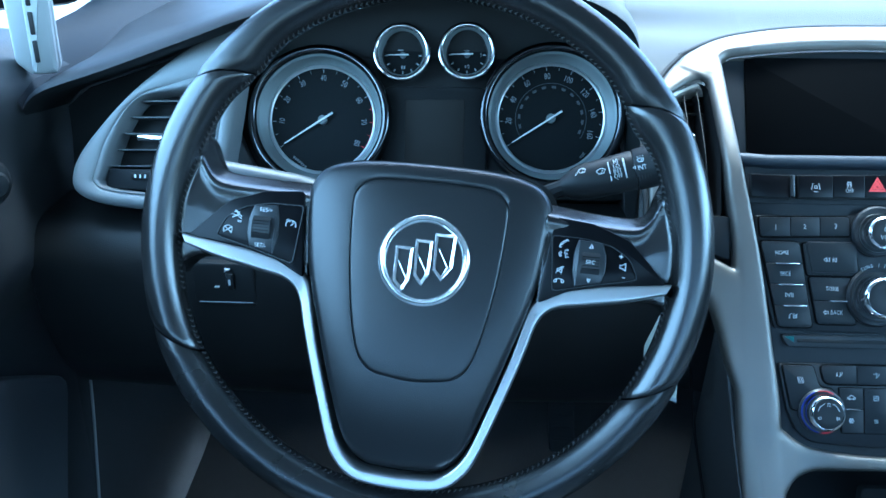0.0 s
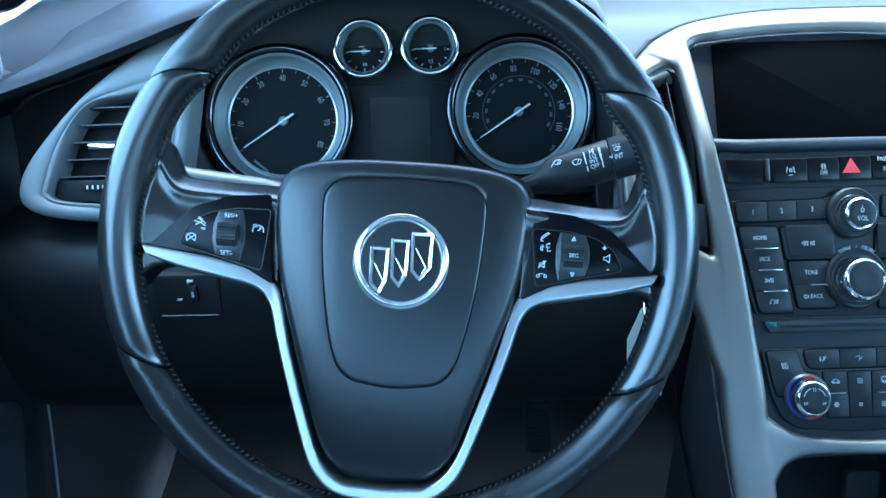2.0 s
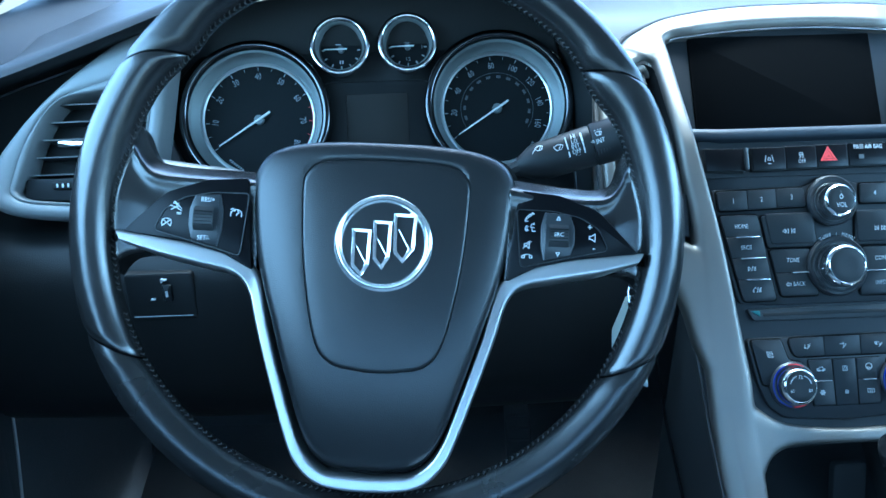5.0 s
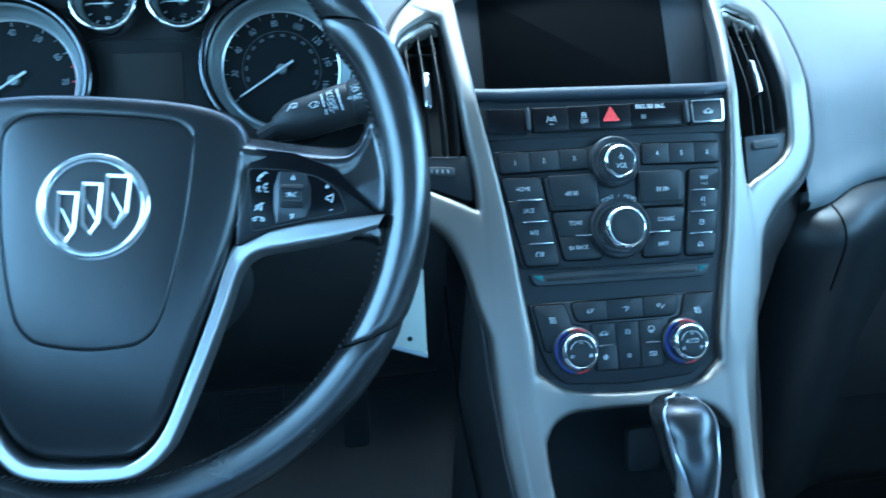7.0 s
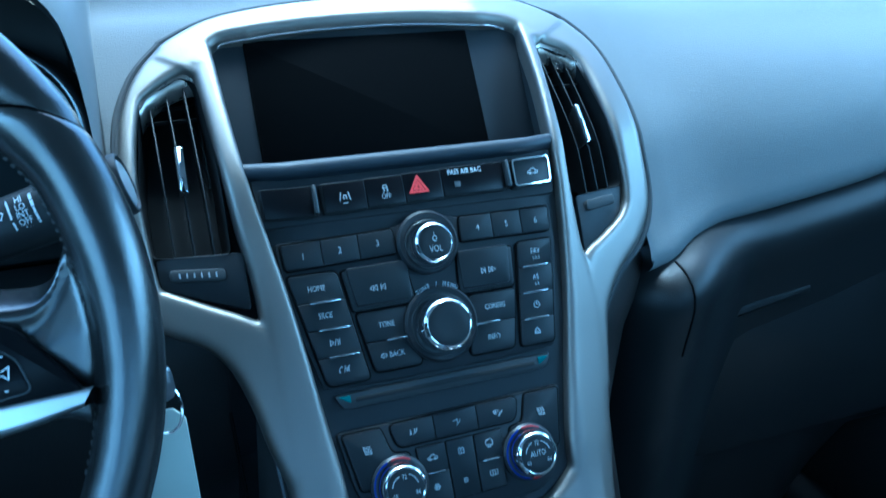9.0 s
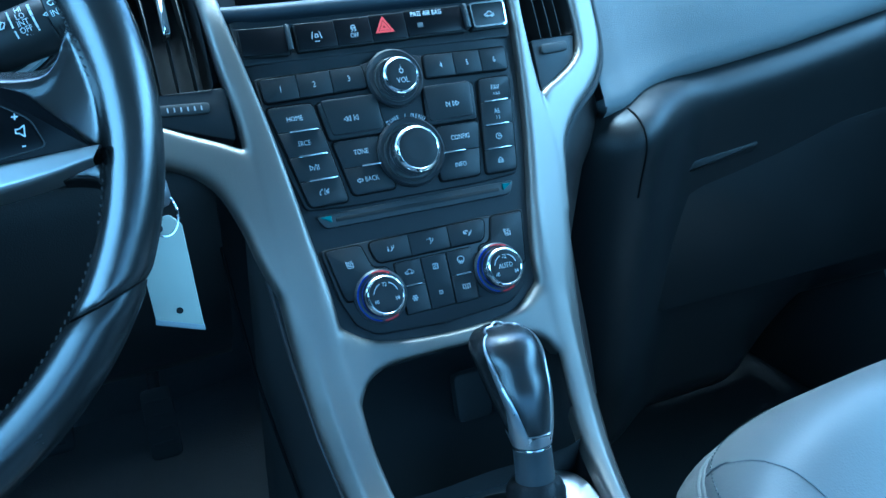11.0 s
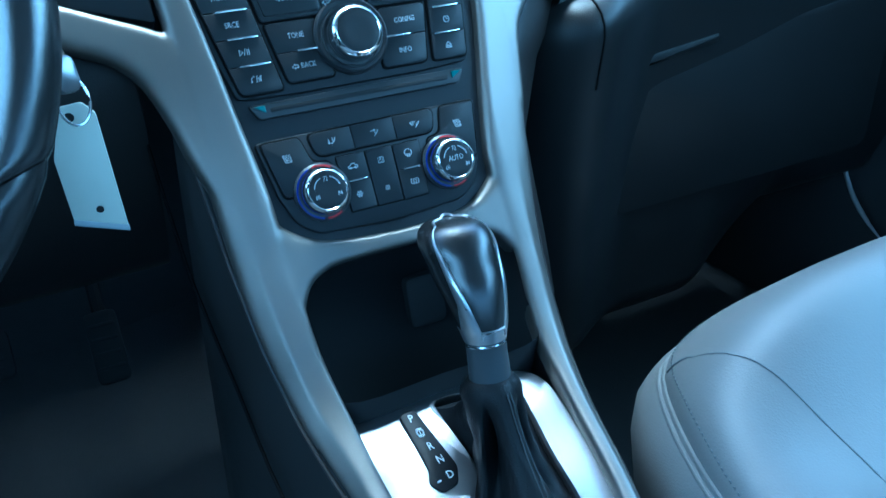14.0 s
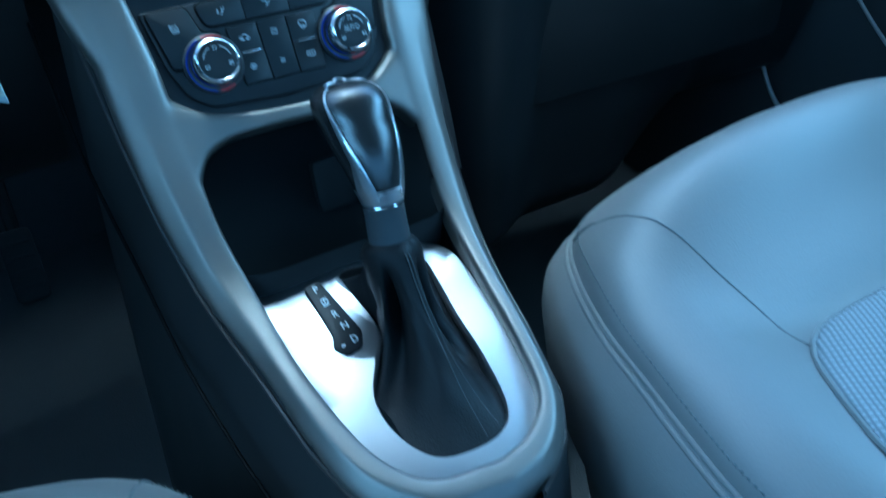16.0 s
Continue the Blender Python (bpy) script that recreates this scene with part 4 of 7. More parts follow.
EJECTICON = [[(-.0022, -.0002), (.0022, -.0002), (0, .0022), (-.0022, -.0002)], [(-.0022, -.0012), (.0022, -.0012), (.0022, -.0020), (-.0022, -.0020), (-.0022, -.0012)]]
SKIPICON = [[(.0, .0), (.0026, .0019), (.0026, -.0019), (.0, .0)], [(-.0026, .0), (.0, .0019), (.0, -.0019), (-.0026, .0)], [(.0058, .0), (.0084, .0019), (.0084, -.0019), (.0058, .0)], [(.0054, .0020), (.0054, -.0020)]]
BACKICON = [[(-.0026, 0), (-.0004, .0020), (-.0004, .0009), (.0022, .0009), (.0022, -.0009), (-.0004, -.0009), (-.0004, -.0020), (-.0026, 0)]]
LANEICON = [[(-.0040, -.0028), (-.0028, .0028)], [(.0040, -.0028), (.0028, .0028)], [(-.0012, -.0016), (-.0008, .0008), (.0010, .0008), (.0014, -.0016), (-.0012, -.0016)], [(-.0016, -.0050), (.0016, -.0050)]]
SKIDICON = [[(-.0016, .0020), (-.0010, .0036), (.0010, .0036), (.0016, .0020), (-.0016, .0020)], [(-.0012, .0016), (-.0004, .0004), (-.0014, -.0006)], [(.0010, .0016), (.0018, .0004), (.0008, -.0006)]]


def warning_row():
    p = thing("switch_row", sheet(0, .125, -.01), "row of black dashboard switches with a red hazard triangle", "switch row")
    bm = bmesh.new()
    slab(bm, rounded([(-.1010, .1085), (.0985, .1085), (.1020, .1400), (-.1035, .1400)], 0.003), -0.008, -0.001, sheet, 0.001)
    part("panel", bm, FASCIA, p)
    key_button(p, -.0835, .1235, .0300, .0185, mat=GLOSS, top=0.0012)
    bm = bmesh.new()
    slab(bm, rect(-.0672, .1240, .0030, .0180, .001), -.004, .0046, sheet, .001)
    part("bright_edge", bm, SMOOTH_DARK, p)
    key_button(p, -.0480, .1242, .0270, .0180, mat=GLOSS, icon=LANEICON, ink=PALE, icon_size=.85)
    tb = key_button(p, -.0215, .1246, .0250, .0180, mat=GLOSS, icon=SKIDICON)
    bm = bmesh.new()
    letters(bm, "OFF", -.0215, .1210, .0034, sheet, .0016)
    part("legend", bm, PALE, tb)
    hz = key_button(p, .0040, .1250, .0255, .0182, mat=GLOSS)
    bm = bmesh.new()
    tri = [(-.0063, .1208), (.0075, .1208), (.0006, .1325)]
    frame_ring(bm, tri, inset(tri, .0014), .0010, .0018, sheet)
    frame_ring(bm, inset(tri, .0018), inset(tri, .0034), .0010, .0018, sheet)
    part("hazard_triangle", bm, RED, hz, "red triangle")
    ab = key_button(p, .0395, .1256, .0440, .0182, mat=GLOSS)
    bm = bmesh.new()
    letters(bm, "PASS AIR BAG", .0330, .1310, .0036, sheet, .0028)
    part("legend", bm, WHITE, ab)
    bm = bmesh.new()
    bars(bm, [(.0270, .1232, .0040, .0034, 0)], sheet, .0022, .0028)
    part("legend", bm, FAINT, ab)
    bm = bmesh.new()
    slab(bm, rect(.0634, .1260, .0032, .0180, .001), -.004, .0040, sheet, .001)
    part("bright_edge", bm, SMOOTH_DARK, p)
    b = key_button(p, .0815, .1256, .0285, .0182, mat=BUTTON, icon=CARICON, ink=PALE, top=.003)
    bm = bmesh.new()
    o = rounded([(.0672, .1165), (.0955, .1165), (.0968, .1348), (.0672, .1348)], .003)
    frame_ring(bm, o, inset(o, .0012), .0, .0036, sheet)
    part("chrome_edge", bm, CHROME, b, "chrome edging")


def audio_panel():
    p = thing("audio_panel", sheet(0, .055, -.01), "black car radio control panel with two knobs", "radio")
    bm = bmesh.new()
    out = [(-.0955, .1000), (-.0200, .1010), (-.012, .104), (.018, .104), (.026, .1015), (.0925, .1030), (.0925, .075), (.0790, .0085), (.045, .0065), (-.045, .0065), (-.0795, .0085), (-.0925, .060)]
    slab(bm, rounded(out, .004), -0.008, -0.0015, sheet, 0.001)
    part("panel", bm, FASCIA, p)
    def chrome_bar(u, v, w, h=.0013):
        bm = bmesh.new()
        slab(bm, rect(u, v, w, h, .0005), -.002, .0020, sheet, .0004)
        part("chrome_bar", bm, CHROME, p)

    # station keys on both sides of the volume knob
    row = keys_of(p, [(-.0912, .0826), (-.0200, .0845), (-.0212, .1002), (-.0922, .0985)], [((-.0680, .11), (-.0676, .07)), ((-.0446, .11), (-.0440, .07))])
    for k, u in enumerate((-.0795, -.0565, -.0320)):
        legend(row[k], str(k + 1), u, .0905 + .0008 * k, .0042)
    row = keys_of(p, [(.0235, .0858), (.0890, .0850), (.0896, .1012), (.0245, .1020)], [((.0470, .11), (.0468, .07)), ((.0681, .11), (.0678, .07))])
    for k, u in enumerate((.0365, .0570, .0785)):
        legend(row[k], str(k + 4), u, .0935 - .0003 * k, .0042)
    # source column
    col = keys_of(p, [(-.0914, .0792), (-.0606, .0792), (-.0494, .0100), (-.0765, .0100)], [((.1, v), (-.1, v)) for v in (.0615, .0445, .0275)], r=.0040)
    for k, (tx, u, ic) in enumerate((("HOME", -.0745, None), ("SRCE", -.0715, None), ("", -.0680, PLAYICON), ("", -.0648, PHONEICON))):
        legend(col[k], tx, u, .0700 - k * .0170, .0036, ic, .8)
        if k < 3:
            chrome_bar(u + .0042, .0614 - k * .0170, .0190)
    # favourites column
    col = keys_of(p, [(.0628, .0800), (.0880, .0800), (.0784, .0114), (.0536, .0114)], [((.1, v), (-.1, v)) for v in (.0629, .0457, .0285)], r=.0036)
    for k, (tx, ic) in enumerate((("FAV", None), ("AS", None), ("", CLOCKICON), ("", EJECTICON))):
        v, u = .0715 - k * .0172, .0745 - k * .0026
        legend(col[k], tx, u, v + (.0010 if k < 2 else 0), .0036, ic)
        if k < 2:
            legend(col[k], ("1-2-3", "1-2")[k], u, v - .0036, .0024)
        if k < 3:
            chrome_bar(u - .0020, v - .0086, .0185)
    # skip keys, each with a raised pad
    for d, poly, u in ((1, [(-.0580, .0782), (-.0165, .0782), (-.0130, .0522), (-.0540, .0522)], -.0365), (-1, [(.0192, .0785), (.0580, .0785), (.0558, .0522), (.0172, .0522)], .0385)):
        key = keys_of(p, poly)[0]
        bm = bmesh.new()
        pad = [(a + d * .0028, b + (.0014 if b > .06 else .0026)) for a, b in poly]
        pad = [(min(a, max(q[0] for q in poly) - .0022), b) for a, b in pad] if d > 0 else [(max(a, min(q[0] for q in poly) + .0022), b) for a, b in pad]
        slab(bm, rounded(pad, .0030, 5), .0, .0013, sheet, .0009)
        part("raised_pad", bm, BUTTON, key)
        bm = bmesh.new()
        strokes(bm, [[(d * x, y) for x, y in line] for line in SKIPICON], sheet, .0004, .0010, .0016, (u - d * .0028, .0650), .9)
        part("legend", bm, PALE, key)
    # menu keys round the tuning knob
    two = keys_of(p, [(-.0528, .0508), (-.0190, .0508), (-.0150, .0130), (-.0458, .0130)], [((.1, .0318), (-.1, .0318))], r=.0036)
    legend(two[0], "TONE", -.0345, .0415)
    legend(two[1], "BACK", -.0308, .0225)
    legend(two[1], "", -.0392, .0225, icon=BACKICON, icon_size=.8)
    two = keys_of(p, [(.0225, .0505), (.0560, .0505), (.0490, .0120), (.0180, .0120)], [((.1, .0313), (-.1, .0313))], r=.0036)
    legend(two[0], "CONFIG", .0395, .0410)
    legend(two[1], "INFO", .0355, .0215)
    chrome_bar(-.0275, .0318, .0170)
    chrome_bar(.0325, .0313, .0165)
    bm = bmesh.new()
    lathe(bm, [(.0205, -.004), (.0205, .0015), (.0190, .003), (.0150, .0015)], sheet, .0005, .0885, 40)
    lathe(bm, [(.0245, -.004), (.0245, .0015), (.0230, .003), (.0190, .0015)], sheet, .0010, .0360, 40)
    part("knob_seat", bm, FASCIA, p)
    knob(p, .0010, .0872, .0140, .0150, "volume_knob", [("VOL", 0, -.30, .0042), ("o", 0, .22, .0062), ("I", 0, .34, .0030)])
    knob(p, .0010, .0355, .0178, .0170, "tuning_knob")
    bm = bmesh.new()
    for k, ch in enumerate("TUNE / MENU"):
        a = radians(122 - k * 6.4)
        letters(bm, ch, .0010 + math.cos(a) * .0246, .0365 + math.sin(a) * .0246, .0031, sheet, .0030, a - math.pi / 2)
    part("legend", bm, PALE, p)
    # disc slot
    bm = bmesh.new()
    slab(bm, rounded([(-.0740, .0040), (.0740, .0040), (.0690, -.0055), (-.0690, -.0055)], .003), -.006, -.001, sheet, .0006)
    part("disc_slot_frame", bm, SMOOTH_DARK, p)
    bm = bmesh.new()
    slab(bm, rect(0, -.0008, .122, .0028, .001), -.008, -.0004, sheet, .0002)
    part("disc_slot", bm, VOID, p)
    for sg in (-1, 1):
        bm = bmesh.new()
        slab(bm, rounded([(sg * .0640, -.0022), (sg * .0715, .0024), (sg * .0640, .0026)], .0006), -.002, .0002, sheet, .0002)
        part("light_guide", bm, TEAL, p, "teal slot end")


def climate_panel():
    p = thing("climate_panel", sheet(0, -.05, -.01), "black climate control panel with two temperature knobs", "climate control")
    bm = bmesh.new()
    out = [(-.0765, -.0190), (.0765, -.0175), (.0690, -.0580), (.0620, -.0740), (.050, -.0820), (.0, -.0850), (-.050, -.0820), (-.0625, -.0730), (-.0700, -.0550)]
    slab(bm, rounded(out, .004), -0.008, -0.001, sheet, 0.0015)
    part("panel", bm, FASCIA, p)
    modes = keys_of(p, [(-.0440, -.0200), (.0442, -.0190), (.0405, -.0345), (-.0400, -.0350)], [((-.0150, .0), (-.0146, -.05)), ((.0146, .0), (.0144, -.05))], r=.0055)
    for key, u, ic in zip(modes, (-.0285, .0005, .0290), (MANICON, MANICON2, MANICON3)):
        legend(key, "", u, -.0272, icon=ic, icon_size=.85)
    for sg, poly in ((-1, [(-.0735, -.0205), (-.0490, -.0205), (-.0440, -.0375), (-.0330, -.0390), (-.0330, -.0560), (-.0665, -.0560)]), (1, [(.0740, -.0190), (.0492, -.0190), (.0450, -.0365), (.0350, -.0380), (.0350, -.0560), (.0680, -.0560)])):
        key = keys_of(p, poly, r=.0030)[0]
        legend(key, "", sg * .0590, -.0325, icon=SEATICON, icon_size=.85)
    for (u0, u1), (u2, u3), cut, icons in (((-.0288, -.0098), (-.0268, -.0092), -.0544, (CARICON, SNOWICON)), ((-.0094, .0094), (-.0088, .0090), None, (FANICON, FANICON)), ((.0098, .0290), (.0094, .0272), -.0544, (GLASSICON, REARICON))):
        col = keys_of(p, [(u0, -.0375), (u1, -.0372), (u3, -.0735), (u2, -.0738)], [((.1, cut), (-.1, cut))] if cut else [], r=.0012, groove=.0005)
        u = (u0 + u1) / 2
        legend(col[0], "", u, -.0452, icon=icons[0], icon_size=.85)
        legend(col[-1], "", u, -.0635, icon=icons[1], icon_size=.85 if cut else .55)
    for u in (-.0180, .0190):
        bm = bmesh.new()
        slab(bm, rect(u, -.0544, .0115, .0011, .0004), -.002, .0018, sheet, .0004)
        part("chrome_bar", bm, CHROME, p)
    ring = [("blue_ring", 112, 258, BLUE_LIT), ("red_ring", 60, 103, RED_LIT), ("red_ring", 266, 300, RED_LIT)]
    knob(p, -.0425, -.0570, .0150, .0140, "temperature_knob", [("72", 0, .46, .0030), ("60", -.48, -.22, .0028), ("84", .48, -.22, .0028)], ring)
    knob(p, .0460, -.0560, .0150, .0140, "temperature_knob", [("72", 0, .46, .0030), ("AUTO", 0, .04, .0036), ("60", -.48, -.30, .0028), ("84", .48, -.30, .0028)], ring)


warning_row()
audio_panel()
climate_panel()


# ---- console ----
def rail_half(s, sg):
    """Half width of the console's rail on one side."""
    if sg < 0:
        return np.interp(-s, [-.05, 0, .09, .14, .19, .25, .31, .345, .372, .386], [.112, .112, .106, .101, .093, .082, .076, .068, .050, .015])
    return np.interp(-s, [-.05, -.02, .01, .05, .095, .13, .18, .225, .285, .338, .364, .379, .386], [.1165, .1215, .120, .112, .1035, .0985, .0935, .084, .0725, .059, .043, .025, .012])


def console():
    c = thing("centre_console", (CX, -0.1, FLOOR), "dark centre console with an open storage bin", "centre console")
    # side panels from the rails down to the floor
    for sg, nm in ((-1, "side_panel"), (1, "side_panel")):
        bm = bmesh.new()
        rows = []
        for s in np.linspace(0.05, -0.385, 50):
            w = rail_half(s, sg)
            top = sheet(sg * w, s, -0.004)
            row = []
            for t in np.linspace(0, 1, 12):
                z = top.z * (1 - t) + FLOOR * t
                row.append(Vector((top.x + sg * (0.012 * t ** 0.5 + 0.022 * t), top.y + 0.02 * t, z)))
            rows.append(row)
        loft(bm, rows, cap_last=False, closed=False)
        part(nm, bm, CONSOLE_SIDE, c, "dark console side panel")
        bm = bmesh.new()
        pts = [sheet(sg * np.interp(-s, [-.05, .09, .19, .31, .38], [.134, .128, .115, .098, .07]), s, -0.05 - 0.02 * abs(s)) for s in np.linspace(0.02, -0.37 if sg < 0 else -0.20, 30)]
        tube(bm, pts, 0.0012, 6)
        part("panel_seam", bm, GROOVE, c)
        bm = bmesh.new()
        pts = []
        for s in np.linspace(0.03, -0.385, 60):
            w = rail_half(s, sg) + .001
            pts.append(sheet(sg * (w + 0.001), s, -0.008))
        tube(bm, pts, 0.0016, 6)
        part("rail_edge", bm, make_mat("brown_black_edge", (0.03, 0.026, 0.024), 0.3, vary=0.2), c)
    # storage bin
    bm = bmesh.new()
    mouth = [(-.072, -.116), (-.060, -.105), (0, -.102), (.060, -.105), (.074, -.116), (.073, -.157), (.069, -.188), (0, -.190), (-.067, -.188), (-.071, -.152)]
    m = curve_through(mouth, 5, True)
    rings = []
    for t, d in ((0, -.002), (.25, .02), (.6, .07), (1, .11)):
        rings.append([sheet(p[0] * (1 - 0.08 * t), p[1], 0) + Vector((0, d * (0.15 + 1.15 * (p[1] + .19) / .09), -d * (0.9 - 0.7 * (p[1] + .19) / .09))) for p in m])
    loft(bm, rings)
    part("storage_bin", bm, VOID, c, "open dark storage bin")
    bm = bmesh.new()
    slab(bm, rect(0, 0, .030, .040, .006), -.004, .004, plane_frame((CX + .032, .098, .512), 10), .003)
    part("bin_insert", bm, VOID, c, "small dark insert at the back of the bin")
    return c


console()


def gear_plate():
    p = thing("gear_plate", sheet(0, -.28, -.012), "brushed aluminium gear selector plate set in the console", "plate")
    f = lambda u, s, h=0.0: sheet(u, s, h - 0.003 - 0.0045 * ((s + .280) / .08) ** 2 - .0015 * (u / .06) ** 2)
    outer = resample(curve_through([(-.0665, -.196), (-.03, -.193), (.01, -.193), (.0480, -.197), (.064, -.208), (.0665, -.235), (.0605, -.290), (.0490, -.334), (.0270, -.354), (.0, -.3585), (-.0330, -.3525), (-.0510, -.330), (-.0590, -.295), (-.0650, -.245), (-.0680, -.205)], 6, True), 160)
    inner = resample(curve_through([(-.0120, -.2030), (.010, -.2035), (.032, -.2040), (.043, -.212), (.0415, -.235), (.0375, -.262), (.0345, -.296), (.0290, -.328), (.0200, -.3420), (.002, -.3465), (-.0220, -.3410), (-.0340, -.318), (-.0330, -.292), (-.0180, -.268), (-.0080, -.250), (-.0105, -.225)], 6, True), 160)
    mid_p = np.array((.004, -.275))

    def by_angle(poly):
        poly = np.array(poly) - mid_p
        an = np.unwrap(np.arctan2(poly[:, 1], poly[:, 0]))
        if an[-1] < an[0]:
            poly, an = poly[::-1], an[::-1]
        rad = np.linalg.norm(poly, axis=1)
        an3, rad3 = np.r_[an - 2 * math.pi, an, an + 2 * math.pi], np.r_[rad, rad, rad]
        o = np.argsort(an3)
        want = np.linspace(0, 2 * math.pi, 160, endpoint=False)
        rr = np.interp(want, an3[o], rad3[o])
        return np.stack([mid_p[0] + rr * np.cos(want), mid_p[1] + rr * np.sin(want)], 1)

    outer, inner = by_angle(outer), by_angle(inner)
    bm = bmesh.new()
    mid = [outer[i] * 0.94 + inner[i] * 0.06 for i in range(160)]
    mid2 = [outer[i] * 0.06 + inner[i] * 0.94 for i in range(160)]
    centre = [outer[i] * 0.5 + inner[i] * 0.5 for i in range(160)]
    dip = lambda q: -.005 * max(0.0, (q[1] + .226) / .03) ** 2
    loft(bm, [[f(*q, -.012) for q in outer], [f(*q, dip(q) - .0015) for q in outer], [f(*q, dip(q)) for q in mid], [f(*q, dip(q) + .0002) for q in centre], [f(*q, .0) for q in mid2], [f(*q, -.002) for q in inner], [f(*q, -.012) for q in inner]], cap_last=False)
    part("plate", bm, PLATE, p)
    bm = bmesh.new()
    win = rounded([(-.0368, -.2030), (-.0262, -.2024), (-.0188, -.2470), (-.0238, -.2585), (-.0345, -.2605), (-.0398, -.2520), (-.0360, -.2440)], .0030)
    slab(bm, win, -.002, .0018, f, .0008)
    w = part("position_window", bm, WINDOW, p, "black gear position window")
    bm = bmesh.new()
    for ch, u, s in (("P", -.0312, -.2085), ("R", -.0285, -.2300), ("N", -.0270, -.2405), ("D", -.0262, -.2520)):
        letters(bm, ch, u, s, .0056, f, .0030)
    strokes(bm, [arc(0, 0, .0020, 0, 360, 14), arc(0, 0, .0029, 50, 130, 6), arc(0, 0, .0029, 230, 310, 6), [(0, .0010), (0, -.0010)]], f, .0005, .0017, .0030, (-.0300, -.2190))
    bars(bm, [(-.0340, -.2535, .0022, .0006, 0)], f, .0017, .0030)
    part("gear_letters", bm, WHITE, w)
    return p


gear_plate()


def gear_lever():
    g = thing("gear_lever", sheet(.012, -.28, -.01), "gear lever with leather gaiter and black and silver knob", "gear lever")
    base = [(-.0120, -.2030), (.010, -.2035), (.032, -.2040), (.043, -.212), (.0415, -.235), (.0375, -.262), (.0345, -.296), (.0290, -.328), (.0200, -.3420), (.002, -.3465), (-.0220, -.3410), (-.0340, -.318), (-.0330, -.292), (-.0180, -.268), (-.0080, -.250), (-.0105, -.225)]
    ring0 = [sheet(*p, -.008) for p in resample(curve_through(base + [base[0]], 6), 65)[:-1]]
    axis0 = Vector((CX + .008, -.0470, .536))
    up = Vector((0.03, 0.20, 1)).normalized()
    sx = Vector((1, 0, 0)) - up * up.x
    sx.normalize()
    sy = up.cross(sx)
    neck = axis0
    bm = bmesh.new()
    rings = []
    for k, t in enumerate(np.linspace(0, 1, 22)):
        row = []
        ease = (.5 * (1 - t) + math.sin(math.pi * min(1, t * 1.15))) if t < .87 else 0.0
        for i in range(64):
            a = 2 * math.pi * i / 64
            b = ring0[i]
            d = Vector((b.x - neck.x, b.y - neck.y, 0)).normalized()
            tgt = neck + (sx * d.x + sy * d.y) * (0.0185 if t < .93 else 0.0185 - (t - .93) / .07 * .0050)
            far = min(1.0, max(0.0, (b - neck).length - .045) / .09)
            q = b.lerp(tgt, 1 - (1 - t) ** (2.7 - 1.5 * far))
            q.x = b.x + (tgt.x - b.x) * (1 - (1 - t) ** 3.0)
            q.z = b.z + (tgt.z - b.z) * t ** (1.7 - .55 * far) - .010 * (1 - far) * max(0.0, .35 - t)
            # deep pleats at the front corners and at both rear sides
            pleat = sum(w * math.exp(-(((a - a0 + math.pi) % (2 * math.pi) - math.pi) / wd) ** 2) for a0, w, wd in ((4.40 + .2 * t, .016, .24), (5.05, -.003, .25), (2.45 - .1 * t, .009, .14), (2.0, -.003, .2), (5.75, .006, .2), (.5, .006, .25)))
            small = .0005 * math.sin(a * 7 + 13 * t) + .0004 * math.sin(a * 13 - 19 * t + 1.0)
            q -= d * (ease * (pleat + small))
            row.append(q)
        rings.append(row)
    loft(bm, rings, cap_last=True)
    gaiter = part("gaiter", bm, GAITER, g, "creased black leather gaiter", 60)
    bm = bmesh.new()
    for i in (32, 34):
        pts = [rings[k][i] + (rings[k][i] - neck).normalized() * 0.0010 for k in range(1, 21)]
        tube(bm, curve_through(pts, 2), 0.00045, 5)
    part("gaiter_seam", bm, DARK_THREAD, gaiter)
    lf = lambda x, y, h=0.0: neck + sx * float(x) + sy * float(y) + up * float(h)
    bm = bmesh.new()
    lathe(bm, [(.0126, -.004), (.0122, .0), (.0119, .012), (.0118, .0200), (.0121, .0208), (.0121, .0232), (.0116, .0245)], lf, 0, 0, 40)
    part("collar", bm, make_mat("grey_collar_plastic", (0.05, 0.053, 0.057), 0.35, vary=0.1), g, "grey collar")
    bm = bmesh.new()
    lathe(bm, [(.0116, .0208), (.0122, .0212), (.0124, .0218), (.0122, .0224), (.0116, .0228)], lf, 0, 0, 40, False)
    part("collar_ring", bm, DARK_CHROME, g, "thin bright ring")
    # knob: sections from collar to crown, leaning forward at the top
    secs = [(.0235, .0124, .0122, 0), (.031, .0146, .0142, .001), (.042, .0176, .0172, .005), (.053, .0204, .0206, .011), (.063, .0218, .0230, .018), (.071, .0228, .0244, .023), (.077, .0215, .0232, .0265), (.0815, .0174, .0188, .0285), (.0838, .0108, .0120, .0295), (.0845, .004, .0045, .0298)]
    secs = [(.0235 + (h - .0235) * 1.09, rx * .96, ry, fy) for h, rx, ry, fy in secs]
    fine = resample(curve_through(secs, 4), 34)

    bm = bmesh.new()
    loft(bm, [[lf(math.cos(2 * math.pi * i / 48) * rx, fy + math.sin(2 * math.pi * i / 48) * ry, h) for i in range(48)] for h, rx, ry, fy in fine])
    kn = part("knob", bm, LEATHER, g, "black leather knob", 60)
    # silver shell: a cup round the foot that runs up both sides of the front pad and thins over the crown
    hs = fine[:, 0]

    def on_knob(h, a, k):
        rx, ry, fy = (float(np.interp(h, hs, fine[:, c])) for c in (1, 2, 3))
        return lf(math.cos(radians(a)) * rx * k, fy + math.sin(radians(a)) * ry * k, h)

